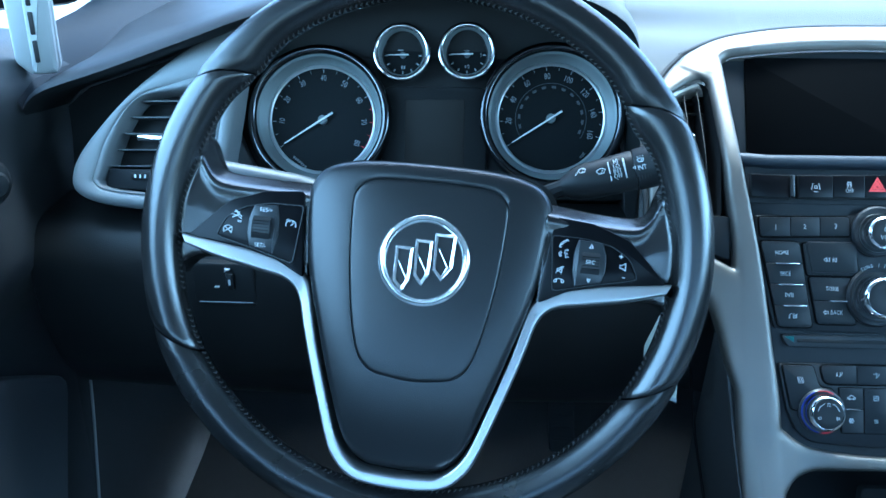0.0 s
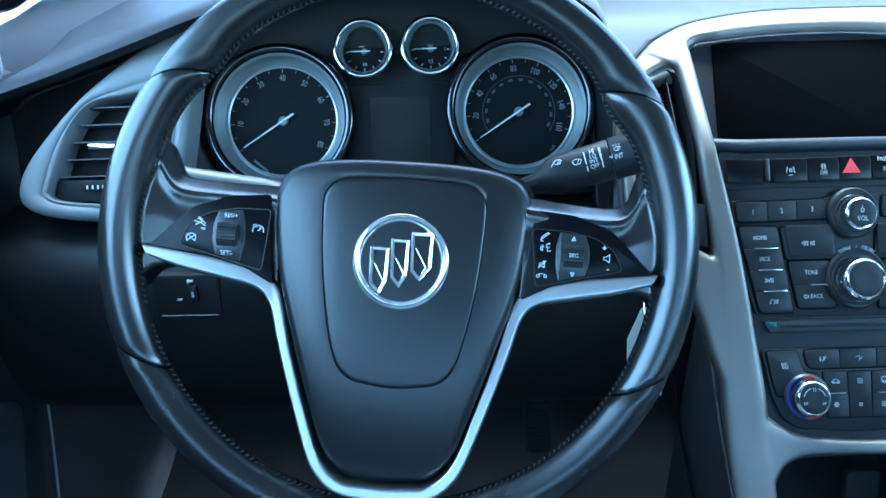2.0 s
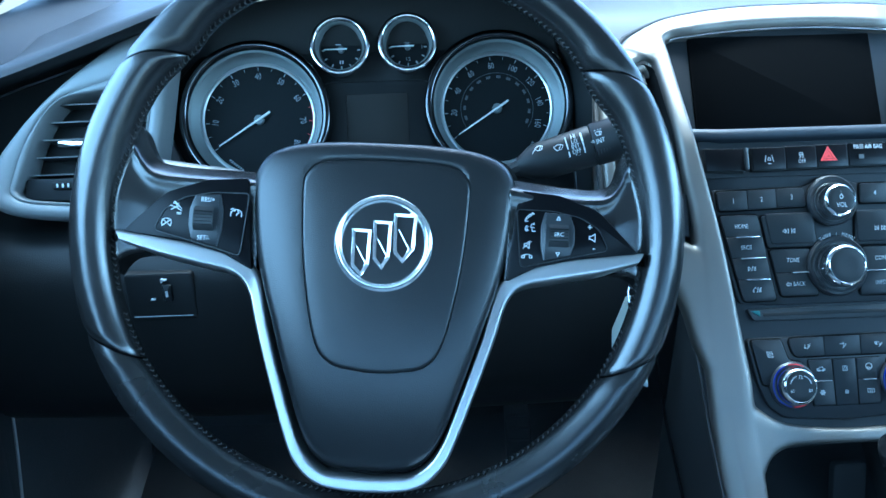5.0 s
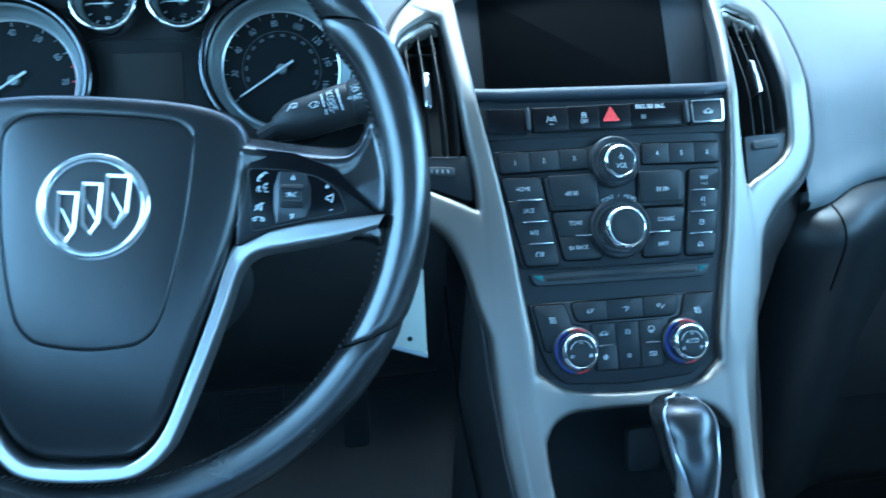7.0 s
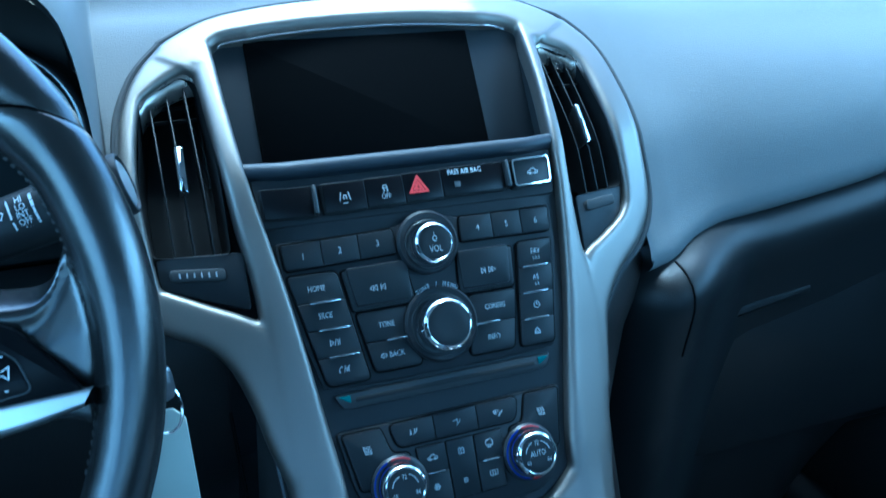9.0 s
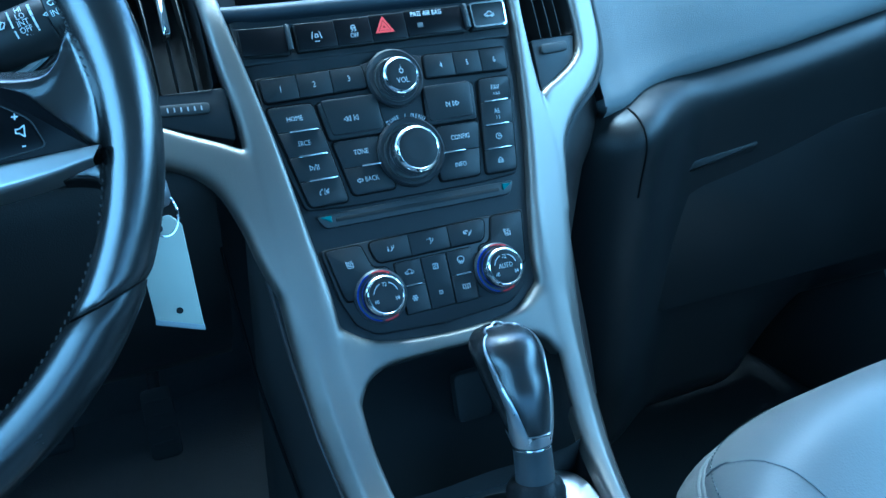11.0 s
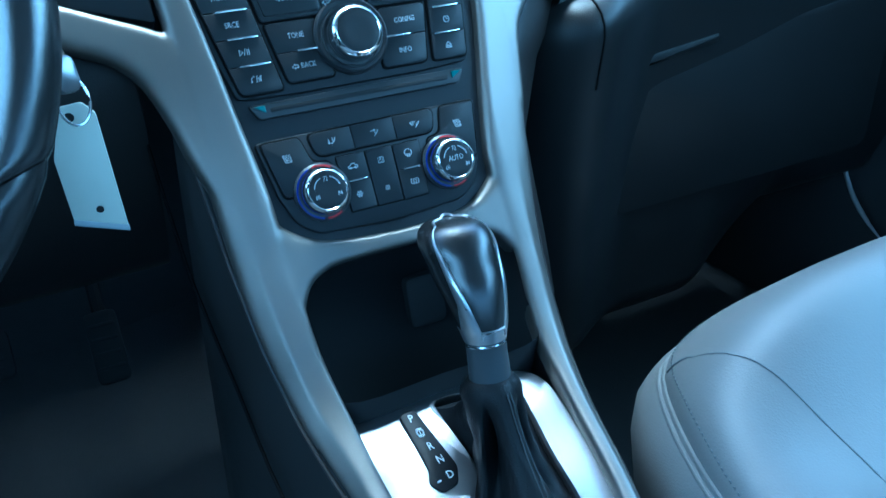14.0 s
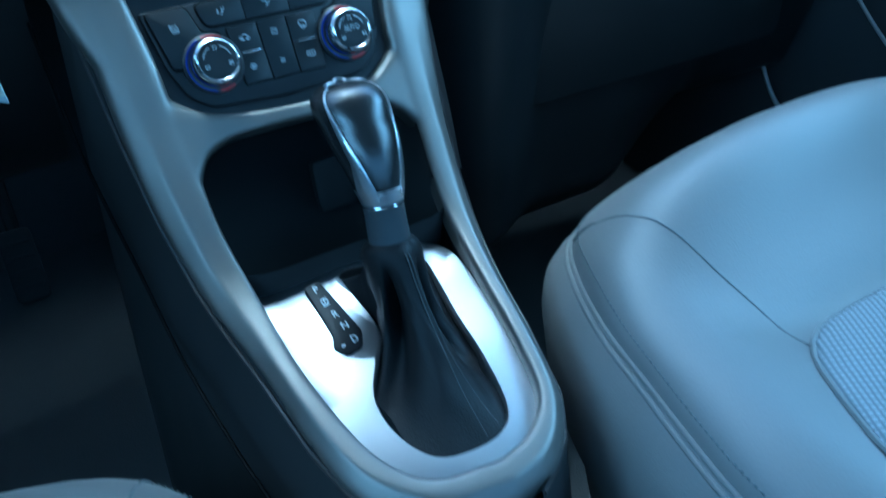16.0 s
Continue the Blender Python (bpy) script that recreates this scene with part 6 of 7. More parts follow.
def cluster():
    f = plane_frame((0.001, .247, .8215), 19.5)
    cl = thing("instrument_cluster", f(-.01, 0, -.02), "instrument cluster with two large and two small chrome-ringed gauges", "instrument cluster")
    bm = bmesh.new()
    slab(bm, rounded([(-.205, -.075), (.185, -.075), (.185, .02), (.11, .10), (-.13, .10), (-.205, .02)], .03), -.03, -.002, f, .003)
    part("housing", bm, HOUSING, cl)
    bm = bmesh.new()
    slab(bm, rounded([(-.060, -.06), (.040, -.06), (.040, .030), (-.060, .030)], .01), -.004, .004, f, .003)
    part("centre_housing", bm, HOUSING, cl)
    bm = bmesh.new()
    slab(bm, rect(-.0100, -.0145, .0560, .0640, .001), .0, .0050, f, .0006)
    part("trip_display", bm, LCD, cl, "blank grey trip display")
    # pale side wings between cluster and rim
    for q in ([(-.222, -.075), (-.165, -.075), (-.186, -.035), (-.200, -.005), (-.214, -.010)], [(.168, -.095), (.206, -.095), (.203, -.030), (.176, -.004), (.160, -.004), (.166, -.035)]):
        bm = bmesh.new()
        slab(bm, rounded(q, .006), -.006, .010, f, .003)
        part("side_wing", bm, GREY_TRIM, cl, "grey side wing")
    for kind, u, v in (("rev", -.1165, -.0025), ("speed", .0985, .0015)):
        r = .0500
        g = gauge(cl, f, u, v, r, "chrome-ringed large gauge")
        bm = bmesh.new()
        red = bmesh.new()
        n = 8
        for k in range(0, n * 4 + 1):
            a = radians(213 - k * ((246 if kind == 'rev' else 234) / (n * 4)))
            big = k % 4 == 0
            if k % 2:
                continue
            it = [(u + math.cos(a) * r * .93, v + math.sin(a) * r * .93, r * (.07 if big else .045), r * (.014 if big else .010), math.degrees(a))]
            bars(red if kind == "rev" and k >= n * 4 - 7 else bm, it, f, .0002, .0008)
        for k in range(1, n + 1):
            a = radians(213 - k * ((246 if kind == 'rev' else 234) / n))
            letters(bm, str(k * 10) if kind == "rev" else str(k * 20), u + math.cos(a) * r * .78, v + math.sin(a) * r * .79, .0060, f, .0008, (a - math.pi / 2) * (0.85 if abs(a - math.pi / 2) > .3 else 1), .72)
        if kind == "rev":
            A = np.linspace(radians(213 - 246 * .80), radians(213 - 246), 20)
            loft(red, [[f(u + math.cos(a) * r * x, v + math.sin(a) * r * x, .0006) for a in A] for x in (.955, .985)], cap_last=False, closed=False)
            bars(bm, [(u - .0270 + k * .0018, v - .0355 - k * .0015, .0014, .0022, -40) for k in range(7)], f, .0002, .0006)
        else:
            dim = bmesh.new()
            A = np.linspace(radians(213), radians(-33), 50)
            loft(dim, [[f(u + math.cos(a) * r * x, v + math.sin(a) * r * x, .0006) for a in A] for x in (.655, .665)], cap_last=False, closed=False)
            for k in range(1, 14):
                a = radians(213 - k * 246 / 13.5)
                bars(dim, [(u + math.cos(a) * r * .59, v + math.sin(a) * r * .59, .0040, .0022, math.degrees(a) - 90)], f, .0002, .0006)
            part("inner_scale", dim, FAINT, g)
            letters(bm, "mph", u + .0300, v - .0335, .0034, f, .0008, 0.9)
        part("scale", bm, DIM_PRINT, g, "pale scale numbers")
        if kind == "rev":
            part("red_zone", red, RED, g)
        else:
            red.free()
        needle(g, f, u, v, radians(213), r * .85, r * .24, .0017)
    for kind, u, v in (("temp", -.0412, .0590), ("fuel", .0192, .0602)):
        r = .0188
        g = gauge(cl, f, u, v, r, "chrome-ringed small gauge")
        bm = bmesh.new()
        bars(bm, [(u + math.cos(radians(a)) * r * .85, v + math.sin(radians(a)) * r * .85, r * .14, r * .06, a) for a in (0, -30, -60, -90, -120, -150, 180)], f, .0002, .0006)
        if kind == "temp":
            bars(bm, [(u - .0025, v + .0078, .0012, .0050, 0), (u - .0025, v + .0052, .0050, .0010, 0), (u + .0000, v + .0086, .0020, .0008, 0)], f, .0002, .0006)
            letters(bm, "°F", u + .0035, v + .0080, .0042, f, .0006)
            bars(bm, [(u - .001, v - .0110, .0012, .0030, 0), (u + .0012, v - .0110, .0012, .0030, 0)], f, .0002, .0006)
        else:
            bars(bm, [(u - .0005, v + .0078, .0040, .0052, 0), (u - .0005, v + .0046, .0056, .0010, 0), (u + .0032, v + .0076, .0010, .0044, 0)], f, .0002, .0006)
            letters(bm, "1/2", u, v - .0110, .0036, f, .0006)
            letters(bm, "1", u + .0130, v, .0038, f, .0006)
        part("scale", bm, PALE, g)
        needle(g, f, u, v, radians(181), r * .80, r * .30, .0011)


cluster()


# ---- stalks, key ----
STALK = make_mat("matt_black_stalk", (0.014, 0.0145, 0.0155), 0.5, vary=0.15, spec=0.3)


def stalks():
    a, b = Vector((.050, .096, .787)), Vector((.1850, .0830, .8275))
    d = (b - a).normalized()
    up = Vector((0, 0.22, 1))
    up = (up - d * up.dot(d)).normalized()
    sd = d.cross(up)
    if sd.y > 0:
        sd = -sd
    s = thing("wiper_stalk", a, "black wiper stalk with white symbols", "stalk")
    span = (b - a).length
    mid_p = a.lerp(b, .5)

    def body(prof, cap=True):
        bm = bmesh.new()
        rings = []
        for t, ru, rs in prof:
            c = a.lerp(b, t)
            rings.append([c + up * (math.cos(q) * ru) + sd * (math.sin(q) * rs) for q in np.linspace(0, 2 * math.pi, 36, endpoint=False)])
        loft(bm, rings, cap_first=True, cap_last=cap)
        return bm

    part("arm", body([(.36, .0070, .007), (.40, .0100, .0095), (.43, .0125, .0115), (.48, .0140, .0122), (.74, .0150, .0128), (.75, .0146, .0124)]), STALK, s)
    part("end_cap", body([(.755, .0150, .0128), (.762, .0156, .0134), (.96, .0160, .0150), (.985, .0160, .0152), (.998, .0153, .0146), (1.0, .0142, .0136), (.99, .0132, .0126)]), STALK, s, "black turning end cap")
    part("cap_disc", body([(.975, .0124, .0118), (.992, .0122, .0116), (.997, .0112, .0106)]), make_mat("grey_cap_disc", (0.18, 0.19, 0.20), 0.4, vary=0.1), s, "grey end disc")
    bm = bmesh.new()
    tube(bm, [a.lerp(b, .40), a.lerp(b, .33) + Vector((-.004, .010, -.006)), Vector((.070, .135, .775)), Vector((.045, .15, .765))], .0065, 10)
    part("neck", bm, STALK, s)

    def sf(u, v, h=0.0):
        t = .5 + float(u) / span
        ru, rs = (.0148, .0127) if t < .752 else (.0158, .0140)
        x = max(-.95, min(.95, float(v) / ru))
        v = float(v) + .0025
        u = float(u) - .0030
        return mid_p + d * float(u) + up * float(v) + sd * (rs * math.sqrt(1 - x * x) + .0003 + float(h))

    bm = bmesh.new()
    for k, tx in enumerate(("HI", "LO", "INT", "OFF", "1x")):
        letters(bm, tx, .0262, .0074 - k * .0036, .0033, sf, .0004, 0, .85)
    letters(bm, "INT", .0440, -.0012, .0036, sf, .0004)
    bars(bm, [(.0206, .0040, .0008, .0090, 0), (.0206, -.0050, .0008, .0060, 0), (.0206, -.0100, .0010, .0010, 0), (.0206, -.0122, .0010, .0010, 0)], sf, 0, .0005)
    bars(bm, [(.0318, .0070 - k * .0034, .0010 + .0004 * (k < 2), .0030, 0) for k in range(6)], sf, 0, .0005)
    wiper = [arc(0, -.0034, .0062, 50, 130, 8), [(-.0040, .0014), (-.0022, -.0016), (.0022, -.0016), (.0040, .0014)], [(.0, -.0012), (.0020, .0020)]]
    strokes(bm, wiper, sf, .0004, 0, .0005, (.0145, .0025), .85)
    strokes(bm, wiper, sf, .0004, 0, .0005, (.0010, .0062), .7)
    strokes(bm, [[(-.0052, -.0020), (-.0030, .0004)]], sf, .0004, 0, .0005, (.0010, .0062), 1)
    strokes(bm, wiper + [[(-.0030, .0044), (-.0038, .0056)], [(0, .0048), (0, .0060)], [(.0030, .0044), (.0038, .0056)]], sf, .0004, 0, .0005, (.0440, .0040), .6)
    strokes(bm, [[(-.0012, 0), (.0008, .0010), (.0008, -.0010), (-.0012, 0)]], sf, .0004, 0, .0005, (.0385, -.0002), 1)
    part("legend", bm, WHITE, s, "white wiper symbols")
    bm = bmesh.new()
    for k in range(11):
        u = .0385 + k * .0021
        tube(bm, [sf(u, v, .0004) for v in np.linspace(-.0072, -.0122, 5)], .0005, 4)
    part("grip_rib", bm, DARK, s)
    # turn signal stalk
    a2, b2 = Vector((-.050, .125, .775)), Vector((-.205, .110, .806))
    t = thing("turn_signal_stalk", a2, "dark grey turn signal stalk with pale symbols", "stalk")
    d2 = (b2 - a2).normalized()
    u2 = (Vector((0, -.75, 1)) - d2 * Vector((0, -.75, 1)).dot(d2)).normalized()
    s2 = d2.cross(u2)
    bm = bmesh.new()
    rings = []
    for k, ru in ((0, .010), (.3, .011), (.4, .0155), (.9, .0160), (1, .012)):
        c = a2.lerp(b2, k)
        rings.append([c + u2 * (math.cos(q) * ru) + s2 * (math.sin(q) * .011) for q in np.linspace(0, 2 * math.pi, 24, endpoint=False)])
    loft(bm, rings, cap_first=True)
    part("arm", bm, make_mat("grey_stalk_plastic", (0.10, 0.11, 0.12), 0.45, vary=0.1), t)
    sg = 1 if s2.y < 0 else -1
    tf = lambda u, v, h=0.0: a2.lerp(b2, .6) + d2 * float(-u) + u2 * float(v) + s2 * (sg * (.0112 + float(h)))
    bm = bmesh.new()
    bars(bm, [(0.0, .006, .0010, .006, 0), (.004, .006, .0010, .006, 0), (-.012, .007, .0060, .0045, 0), (-.018, .007, .0040, .0008, 0), (-.018, .0090, .0040, .0008, 0), (-.018, .0050, .0040, .0008, 0)], tf, 0, .0010)
    part("legend", bm, PALE, t)


stalks()


def key_and_tag():
    k = thing("car_key", (.186, .085, .715), "metal car key in the ignition lock", "key")
    bm = bmesh.new()
    kf = plane_frame((.186, .072, .716), 10, 30)
    slab(bm, rect(0, .004, .014, .020, .006), -.003, .003, kf, .002)
    part("bow", bm, make_mat("worn_key_metal", (.20, .20, .21), .3, metal=.9, vary=.2), k, "worn metal bow")
    bm = bmesh.new()
    tube(bm, [(.186, .075, .716), (.186, .12, .722)], .004, 8)
    part("blade", bm, CHROME, k)
    bm = bmesh.new()
    rc = Vector((.1865, .070, .706))
    tube(bm, [rc + Vector((math.cos(a) * .008, math.sin(a) * .004, math.sin(a) * .012)) for a in np.linspace(0, 2 * math.pi, 28, endpoint=False)], .0008, 6, True)
    tagged(part("key_ring", bm, CHROME, None), "thin steel ring through the key and tag", "key ring")
    t = thing("key_tag", (.186, .075, .63), "white card key tag in a clear sleeve", "tag")
    tf = plane_frame((.1835, .0745, .668), 0, -12, 0)
    q = rounded([(-.0130, -.029), (.0145, -.037), (.0125, .0300), (.0065, .0365), (-.0050, .0350), (-.0145, .007)], .0015)
    bm = bmesh.new()
    slab(bm, q, -.0006, .0006, tf, .0002)
    card = part("card", bm, TAG, t)
    bm = bmesh.new()
    lathe(bm, [(.0021, -.0008), (.0021, .0009), (.0003, .0009)], tf, .0020, -.0245, 16)
    part("punched_hole", bm, VOID, card)
    bm = bmesh.new()
    lathe(bm, [(.0026, -.0008), (.0026, .0009), (.0003, .0009)], tf, -.0010, .0290, 16)
    part("punched_hole", bm, VOID, card)
    bm = bmesh.new()
    slab(bm, rounded([(-.0135, -.032), (.0150, -.0400), (.0148, -.0362), (-.0132, -.0285)], .0006), -.0009, .0009, tf, .0003)
    part("sleeve_edge", bm, CLEAR_EDGE, t)


key_and_tag()


def pedals():
    for nm, x, y, z, w, h in (("accelerator_pedal", .156, .50, .335, .036, .085), ("brake_pedal", .02, .50, .36, .085, .055)):
        p = thing(nm, (x, y, FLOOR), "black rubber " + nm.replace("_", " ") + " in the dark footwell", "pedal")
        f = plane_frame((x, y, z), 38)
        bm = bmesh.new()
        slab(bm, rect(0, 0, w, h, .008), -.010, .0, f, .003)
        pad = part("pad", bm, VOID, p)
        for k in range(4):
            bm = bmesh.new()
            slab(bm, rect(0, (k - 1.5) * h * .2, w * .8, .004, .0015), -.001, .002, f, .001)
            part("rib", bm, VOID, pad)
        bm = bmesh.new()
        tube(bm, curve_through([f(0, 0, -.008), f(0, h * .4, -.05), (x, y + .16, z + .16), (x, y + .22, z + .26), (x, .81, z + .32)], 5), .008, 8)
        part("arm", bm, VOID, p)


pedals()


def dimmer():
    f = plane_frame((-.190, .141, .692), -3)
    p = thing("dimmer_panel", f(0, 0, -.01), "small black light dimmer panel", "switch panel")
    bm = bmesh.new()
    o = rect(0, 0, .056, .042, .004)
    slab(bm, o, -.02, .0, f, .0015)
    part("panel", bm, HOUSING, p)
    bm = bmesh.new()
    slab(bm, rect(.006, .004, .008, .016, .002), -.002, .003, f, .002)
    part("thumb_wheel", bm, BUTTON, p)
    bm = bmesh.new()
    bars(bm, [(.005, .016, .0040, .0010, 0), (.003, .0155, .0010, .0030, 0), (.006, .004, .0020, .0050, 0), (-.0060, -.001, .0040, .0008, 0)], f, .0, .0034)
    bars(bm, [(0, -.0170, .048, .0007, 0)], f, -.001, .0004)
    part("legend", bm, PALE, p)


dimmer()


# ---- seats ----
def seat(cx, name, dy, dz, label):
    s = thing(name, (cx, -0.3 + dy, FLOOR), label, "car seat", "front seats")
    half = [(.055, .021), (.105, .016), (.160, .001), (.197, -.022), (.224, -.066), (.246, -.120), (.260, -.170), (.272, -.212), (.283, -.260), (.290, -.34), (.288, -.44), (.262, -.505), (.13, -.52)]
    plan = [(0, .0225)] + half + [(0, -.522)] + [(-x, y) for x, y in half[::-1]]
    plan = resample(curve_through(plan + [plan[0]], 6), 121)[:-1]
    mid = np.array((0.0, -.24))

    def outline(g):
        return inset(plan, -g)

    def top(x, y):
        lobe = (.024 + .038 * max(0.0, 1 - (x / .21) ** 2)) * math.exp(-((y + .072) / (.070 if y > -.072 else .060)) ** 2)
        side = .010 * max(0.0, min(1.0, (abs(x) - .19) / .06))
        return .4815 + lobe + side

    def valley(x, y):
        """The tuck in front of the insert."""
        return .011 * math.exp(-((y + .190) / .020) ** 2) * max(0.0, 1 - (x / .20) ** 4)

    P = lambda x, y, z: Vector((cx + float(x), float(y) + dy, float(z) + dz))
    bm = bmesh.new()
    rings = []
    for z, g in ((.125, -.030), (.19, -.022), (.24, -.014), (.31, -.004), (.37, .018), (.42, .022), (.440, .020), (.4520, .014), (.4610, .0060), (.4680, -.0015), (.4700, -.0060)):
        rings.append([P(x, y, z) for x, y in outline(g)])
    loft(bm, rings, cap_last=False)
    part("cushion_side", bm, SEAT_SIDE, s, "grey leather cushion side", 80)

    def skin(x, y, k):
        """Height of the cushion top, k of the way out from the middle to its edge."""
        edge = max(0.0, (k - .74) / .26)
        return top(x, y) - valley(x, y) - (top(x, y) - .4665) * (1 - math.sqrt(max(0.0, 1 - edge ** 2.4)))

    bm = bmesh.new()
    rings = []
    for k in (1.0, .995, .985, .97, .95, .92, .88, .83, .77, .72, .67, .62, .57, .52, .47, .42, .37, .32, .27, .22, .17, .12, .05):
        ring = []
        for p in plan:
            x, y = mid + (p - mid) * k
            ring.append(P(x, y, skin(x, y, k)))
        rings.append(ring)
    loft(bm, rings)
    cu = part("cushion", bm, SEAT, s, "light grey leather cushion", 80)
    bm = bmesh.new()
    for g, z in ((.0036, .4625), (.0002, .4660)):
        tube(bm, [P(x, y, z) for x, y in outline(g)], .0020, 10, True)
    part("piping", bm, SEAT, cu, "twin seam ridge")
    bm = bmesh.new()
    ring_in = [p - (p - mid) / np.linalg.norm(p - mid) * .0040 for p in plan]
    fine = resample(ring_in + [ring_in[0]], 801)
    for i in range(0, 800, 2):
        a, b = fine[i], fine[i + 1]
        c = (a + b) / 2
        tube(bm, [P(a[0], a[1], skin(*a, .985) - .0002), P(c[0], c[1], skin(*c, .985) + .0004), P(b[0], b[1], skin(*b, .985) - .0002)], .0006, 4)
    part("stitching", bm, SEAT_THREAD, cu, "grey stitching beside the seam")

    def reach(x, y):
        q = np.array((x, y)) - mid
        an = math.atan2(q[1], q[0])
        w = plan - mid
        j = int(np.argmin(np.abs((np.arctan2(w[:, 1], w[:, 0]) - an + math.pi) % (2 * math.pi) - math.pi)))
        return float(np.linalg.norm(q) / np.linalg.norm(w[j]))

    for sg in (-1, 1):
        bm = bmesh.new()
        line = resample(curve_through([(.2020, -.030), (.1960, -.042), (.1880, -.072), (.1800, -.105), (.1765, -.140), (.1765, -.175), (.179, -.207)], 8), 40)
        tube(bm, [P(sg * x, y, skin(x, y, min(1, reach(x, y)))) for x, y in line], .0007, 6)
        part("seam", bm, make_mat("seam_thread", (.14, .144, .148), .8), cu, "dark seam line")
    # woven insert
    hi = [(.06, -.1975), (.120, -.1975), (.160, -.2005), (.1795, -.2090), (.1930, -.2230), (.2050, -.2420), (.2180, -.2660), (.2280, -.2880), (.238, -.33), (.24, -.40), (.235, -.46), (.20, -.475)]
    ins = [(0, -.1975)] + hi + [(0, -.48)] + [(-x, y) for x, y in hi[::-1]]
    ins = resample(curve_through(ins + [ins[0]], 5), 101)[:-1]
    im = np.array((0.0, -.34))
    bm = bmesh.new()
    rings = []
    for k, dh in ((1.0, -.006), (.995, .0010), (.97, .0030), (.9, .004), (.75, .004), (.6, .004), (.4, .004), (.2, .004), (.05, .004)):
        rings.append([P(*(im + (p - im) * k), top(*(im + (p - im) * k)) + dh) for p in ins])
    loft(bm, rings)
    part("insert", bm, CLOTH, s, "woven grey check cloth insert", 80)
    bm = bmesh.new()
    tube(bm, [P(x, y, top(x, y) + .0006) for x, y in ins], .0016, 6, True)
    part("insert_welt", bm, SEAT_SIDE, s)
    for sg in (-1, 1):
        bm = bmesh.new()
        box(bm, (cx + sg * .19 - .02, -.50 + dy, FLOOR), (cx + sg * .19 + .02, -.05 + dy, .24 + dz), .006)
        part("seat_rail", bm, VOID, s)
    return s


seat(0.713, "passenger_seat", 0.0, 0.0, "light grey leather passenger seat with woven cloth insert")
seat(0.0, "front_seat", -0.03, -0.03, "light grey leather front seat before the steering column")


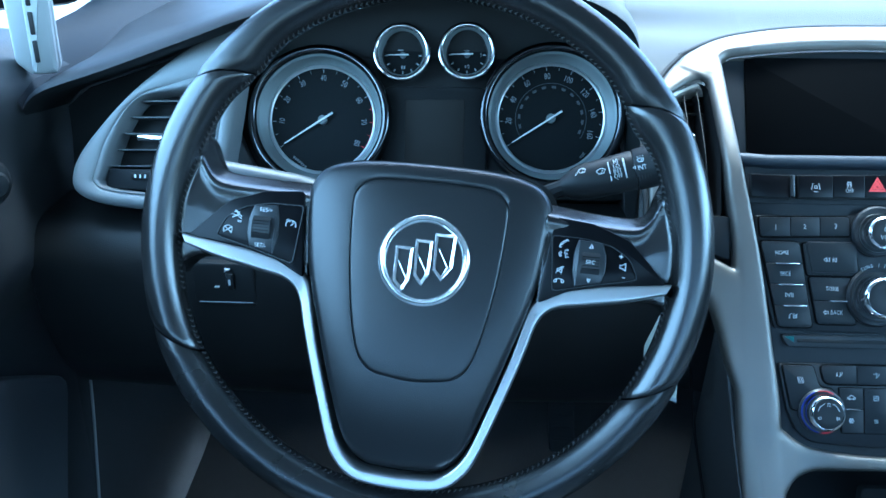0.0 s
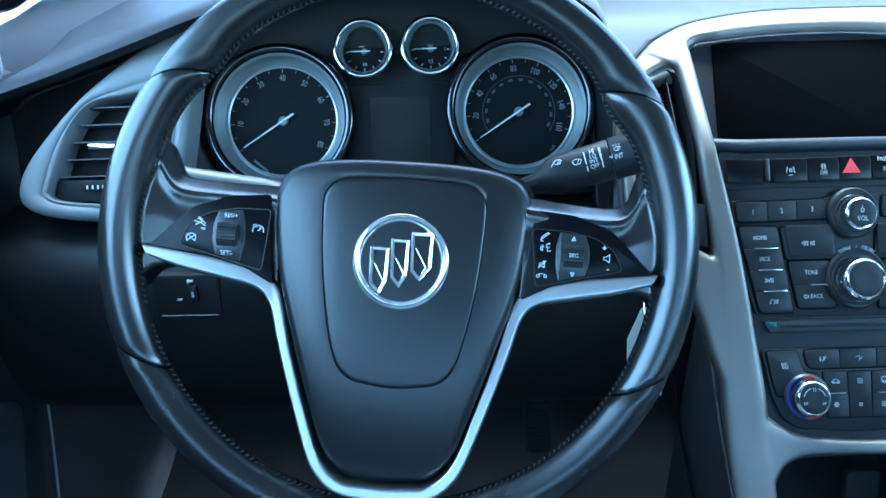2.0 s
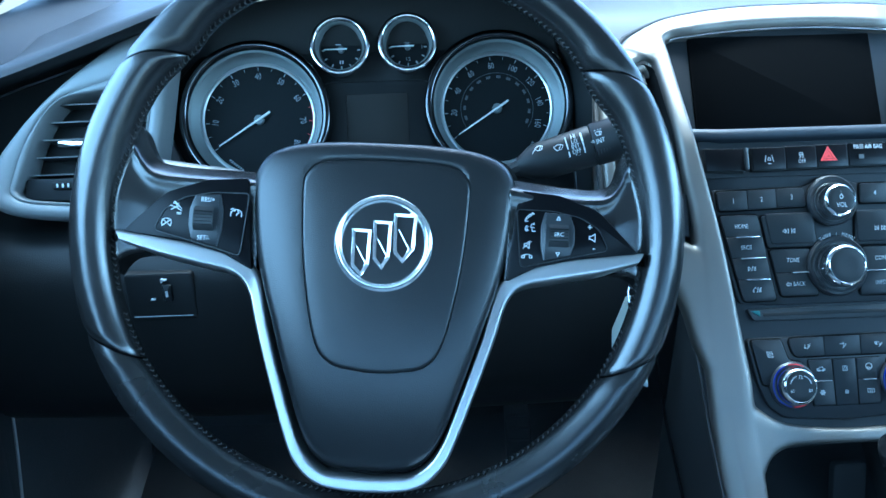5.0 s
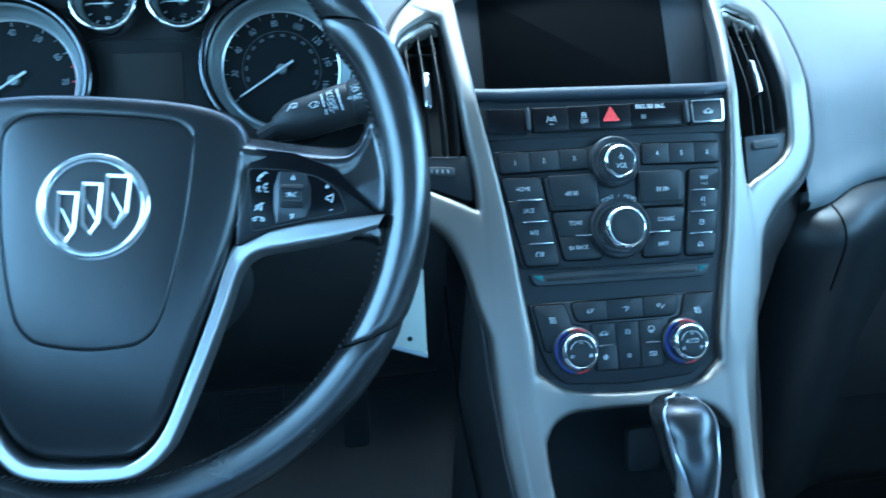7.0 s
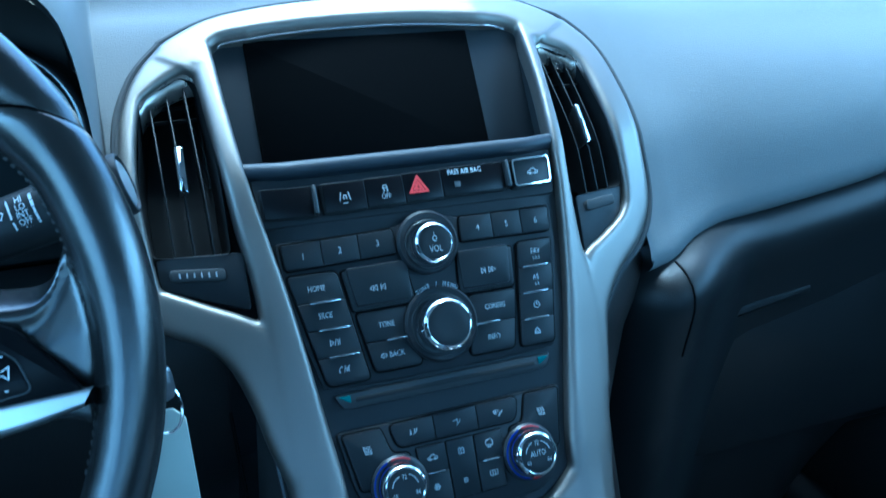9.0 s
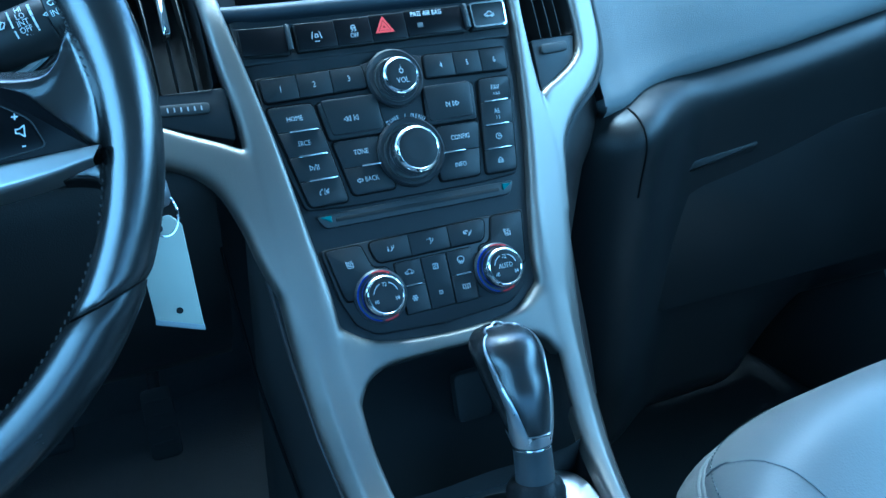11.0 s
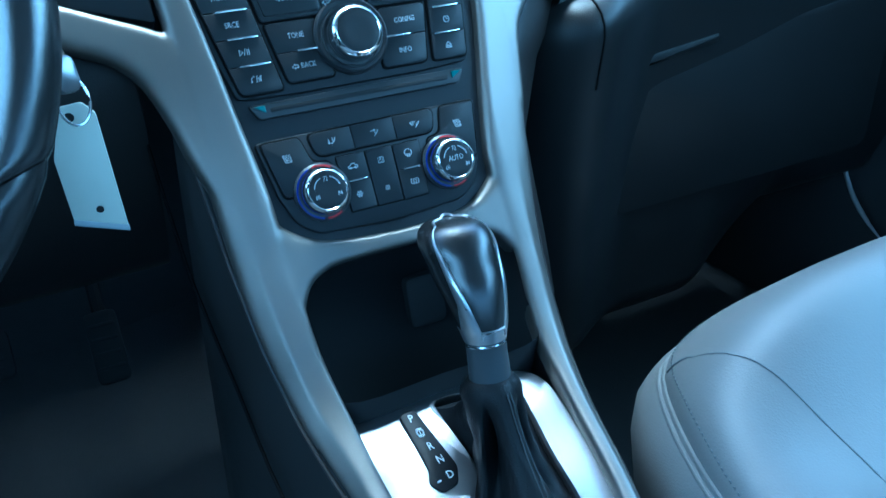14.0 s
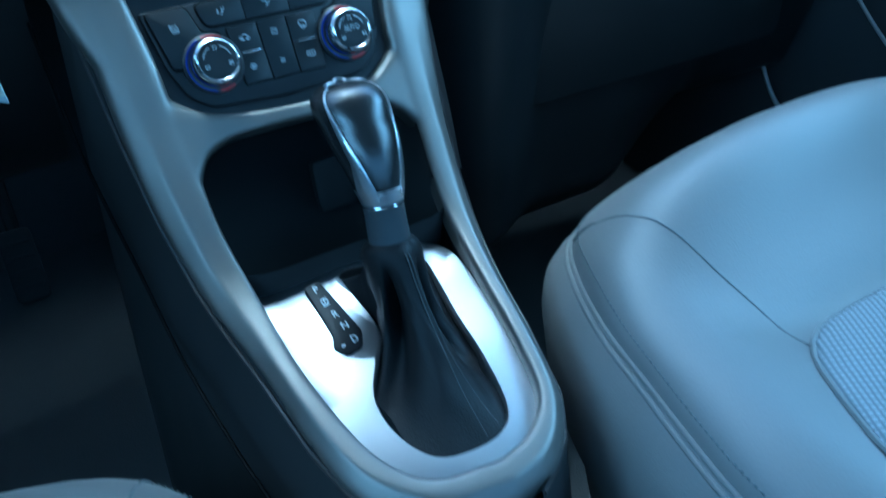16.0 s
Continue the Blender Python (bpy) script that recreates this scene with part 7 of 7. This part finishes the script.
# ---- doors ----
def doors():
    d = thing("driver_door", (-.40, -.1, FLOOR), "dark driver door panel with grey lower pocket", "car door")
    bm = bmesh.new()
    prof = resample(curve_through([(-.47, .90), (-.415, .892), (-.385, .878), (-.376, .85), (-.385, .80), (-.375, .74), (-.372, .70), (-.40, .66), (-.43, .60), (-.435, .40), (-.43, .20), (-.44, .10)], 6), 60)
    grid(bm, lambda y, k: Vector((prof[int(k)][0] + .006 * max(0, y) , y, prof[int(k)][1])), np.linspace(-1.0, .30, 30), range(60))
    part("panel", bm, DOOR_DARK, d, "dark grained door panel")
    bm = bmesh.new()
    pf = lambda u, v, h=0.0: Vector((-.412 + float(h), float(u), float(v)))
    slab(bm, rounded([(-.5, .22), (.15, .22), (.20, .41), (.2425, .537), (.128, .598), (-.5, .70)], .02), -.03, .006, pf, .006)
    part("pocket", bm, DOOR_GREY, d, "grey lower door pocket")
    bm = bmesh.new()
    kf = plane_frame((-.374, .115, .790), 0, 62)
    lathe(bm, [(.021, -.01), (.021, .004), (.018, .007), (.012, .008), (.012, .016), (.009, .019), (.001, .0195)], kf, 0, 0, 28)
    part("mirror_knob", bm, SMOOTH_DARK, d, "black mirror adjuster knob")
    bm = bmesh.new()
    tube(bm, curve_through([(-.40, .28, .60), (-.395, .25, .45), (-.39, .20, .30), (-.39, .1, .20)], 6), .0016, 6)
    part("weather_strip", bm, BRIGHT, d, "thin bright door edge strip")
    # pale slotted window runner
    r = thing("window_runner", (-.365, .20, .88), "pale slotted plastic strip by the windscreen pillar", "trim strip")
    rf = plane_frame((-.364, .212, .902), -4, 25)
    bm = bmesh.new()
    slab(bm, rounded([(-.019, -.026), (-.008, -.037), (.014, -.037), (.018, -.030), (.019, .075), (-.021, .075)], .003), -.006, .004, rf, .003)
    slab(bm, rounded([(-.006, -.036), (.0155, -.036), (.0175, .072), (-.005, .072)], .004), .0, .010, rf, .004)
    st = part("strip", bm, IVORY, r)
    for k in range(4):
        bm = bmesh.new()
        slab(bm, rect(-.0005, -.0155 + k * .0245, .0040, .0195, .001), .008, .0106, rf, .0003)
        part("slot", bm, SMOOTH_DARK, st)
    # mirror outside, seen past the strip
    mm = thing("door_mirror", (-.55, .45, .86), "black door mirror outside the side window", "mirror")
    mf = plane_frame((-.50, .50, .925), 0, 20)
    bm = bmesh.new()
    slab(bm, rounded([(-.12, -.03), (.03, -.02), (.07, .02), (.06, .10), (-.12, .10)], .02), -.05, .0, mf, .01)
    part("housing", bm, GLOSS, mm)
    bm = bmesh.new()
    slab(bm, rounded([(-.11, -.015), (.025, -.008), (.055, .022), (.05, .09), (-.11, .09)], .018), -.002, .001, mf, .001)
    part("mirror_glass", bm, CHROME, mm, "mirror glass")
    p = thing("passenger_door", (1.11, 0, FLOOR), "dark passenger door panel with slim bright trims", "car door")
    bm = bmesh.new()
    prof2 = resample(curve_through([(1.18, .90), (1.125, .892), (1.095, .878), (1.086, .85), (1.095, .80), (1.085, .74), (1.082, .70), (1.11, .66), (1.13, .60), (1.135, .40), (1.13, .20), (1.15, .10)], 6), 60)
    grid(bm, lambda y, k: Vector((prof2[int(k)][0], y, prof2[int(k)][1])), np.linspace(-1.0, .62, 30), range(60))
    part("panel", bm, DOOR_DARK, p, "dark grained door panel")
    bm = bmesh.new()
    tube(bm, curve_through([(1.1, .312, .425), (1.1, .304, .400), (1.098, .284, .366), (1.098, .258, .338), (1.10, .23, .315)], 6), [.0006, .001, .0014, .002, .0024, .0026, .0028, .003, .003, .003, .0032, .0032, .0034, .0034, .0034, .0034, .0034, .003, .0028, .0024, .002, .0018, .0015, .0012, .001], 8)
    part("pocket_trim", bm, BRIGHT, p, "curved bright pocket trim")
    bm = bmesh.new()
    tube(bm, curve_through([(1.098, .26, .585), (1.097, .20, .530), (1.097, .13, .460), (1.098, .05, .40)], 6), .0022, 8)
    part("door_trim", bm, BRIGHT, p, "slim bright door trim")


doors()
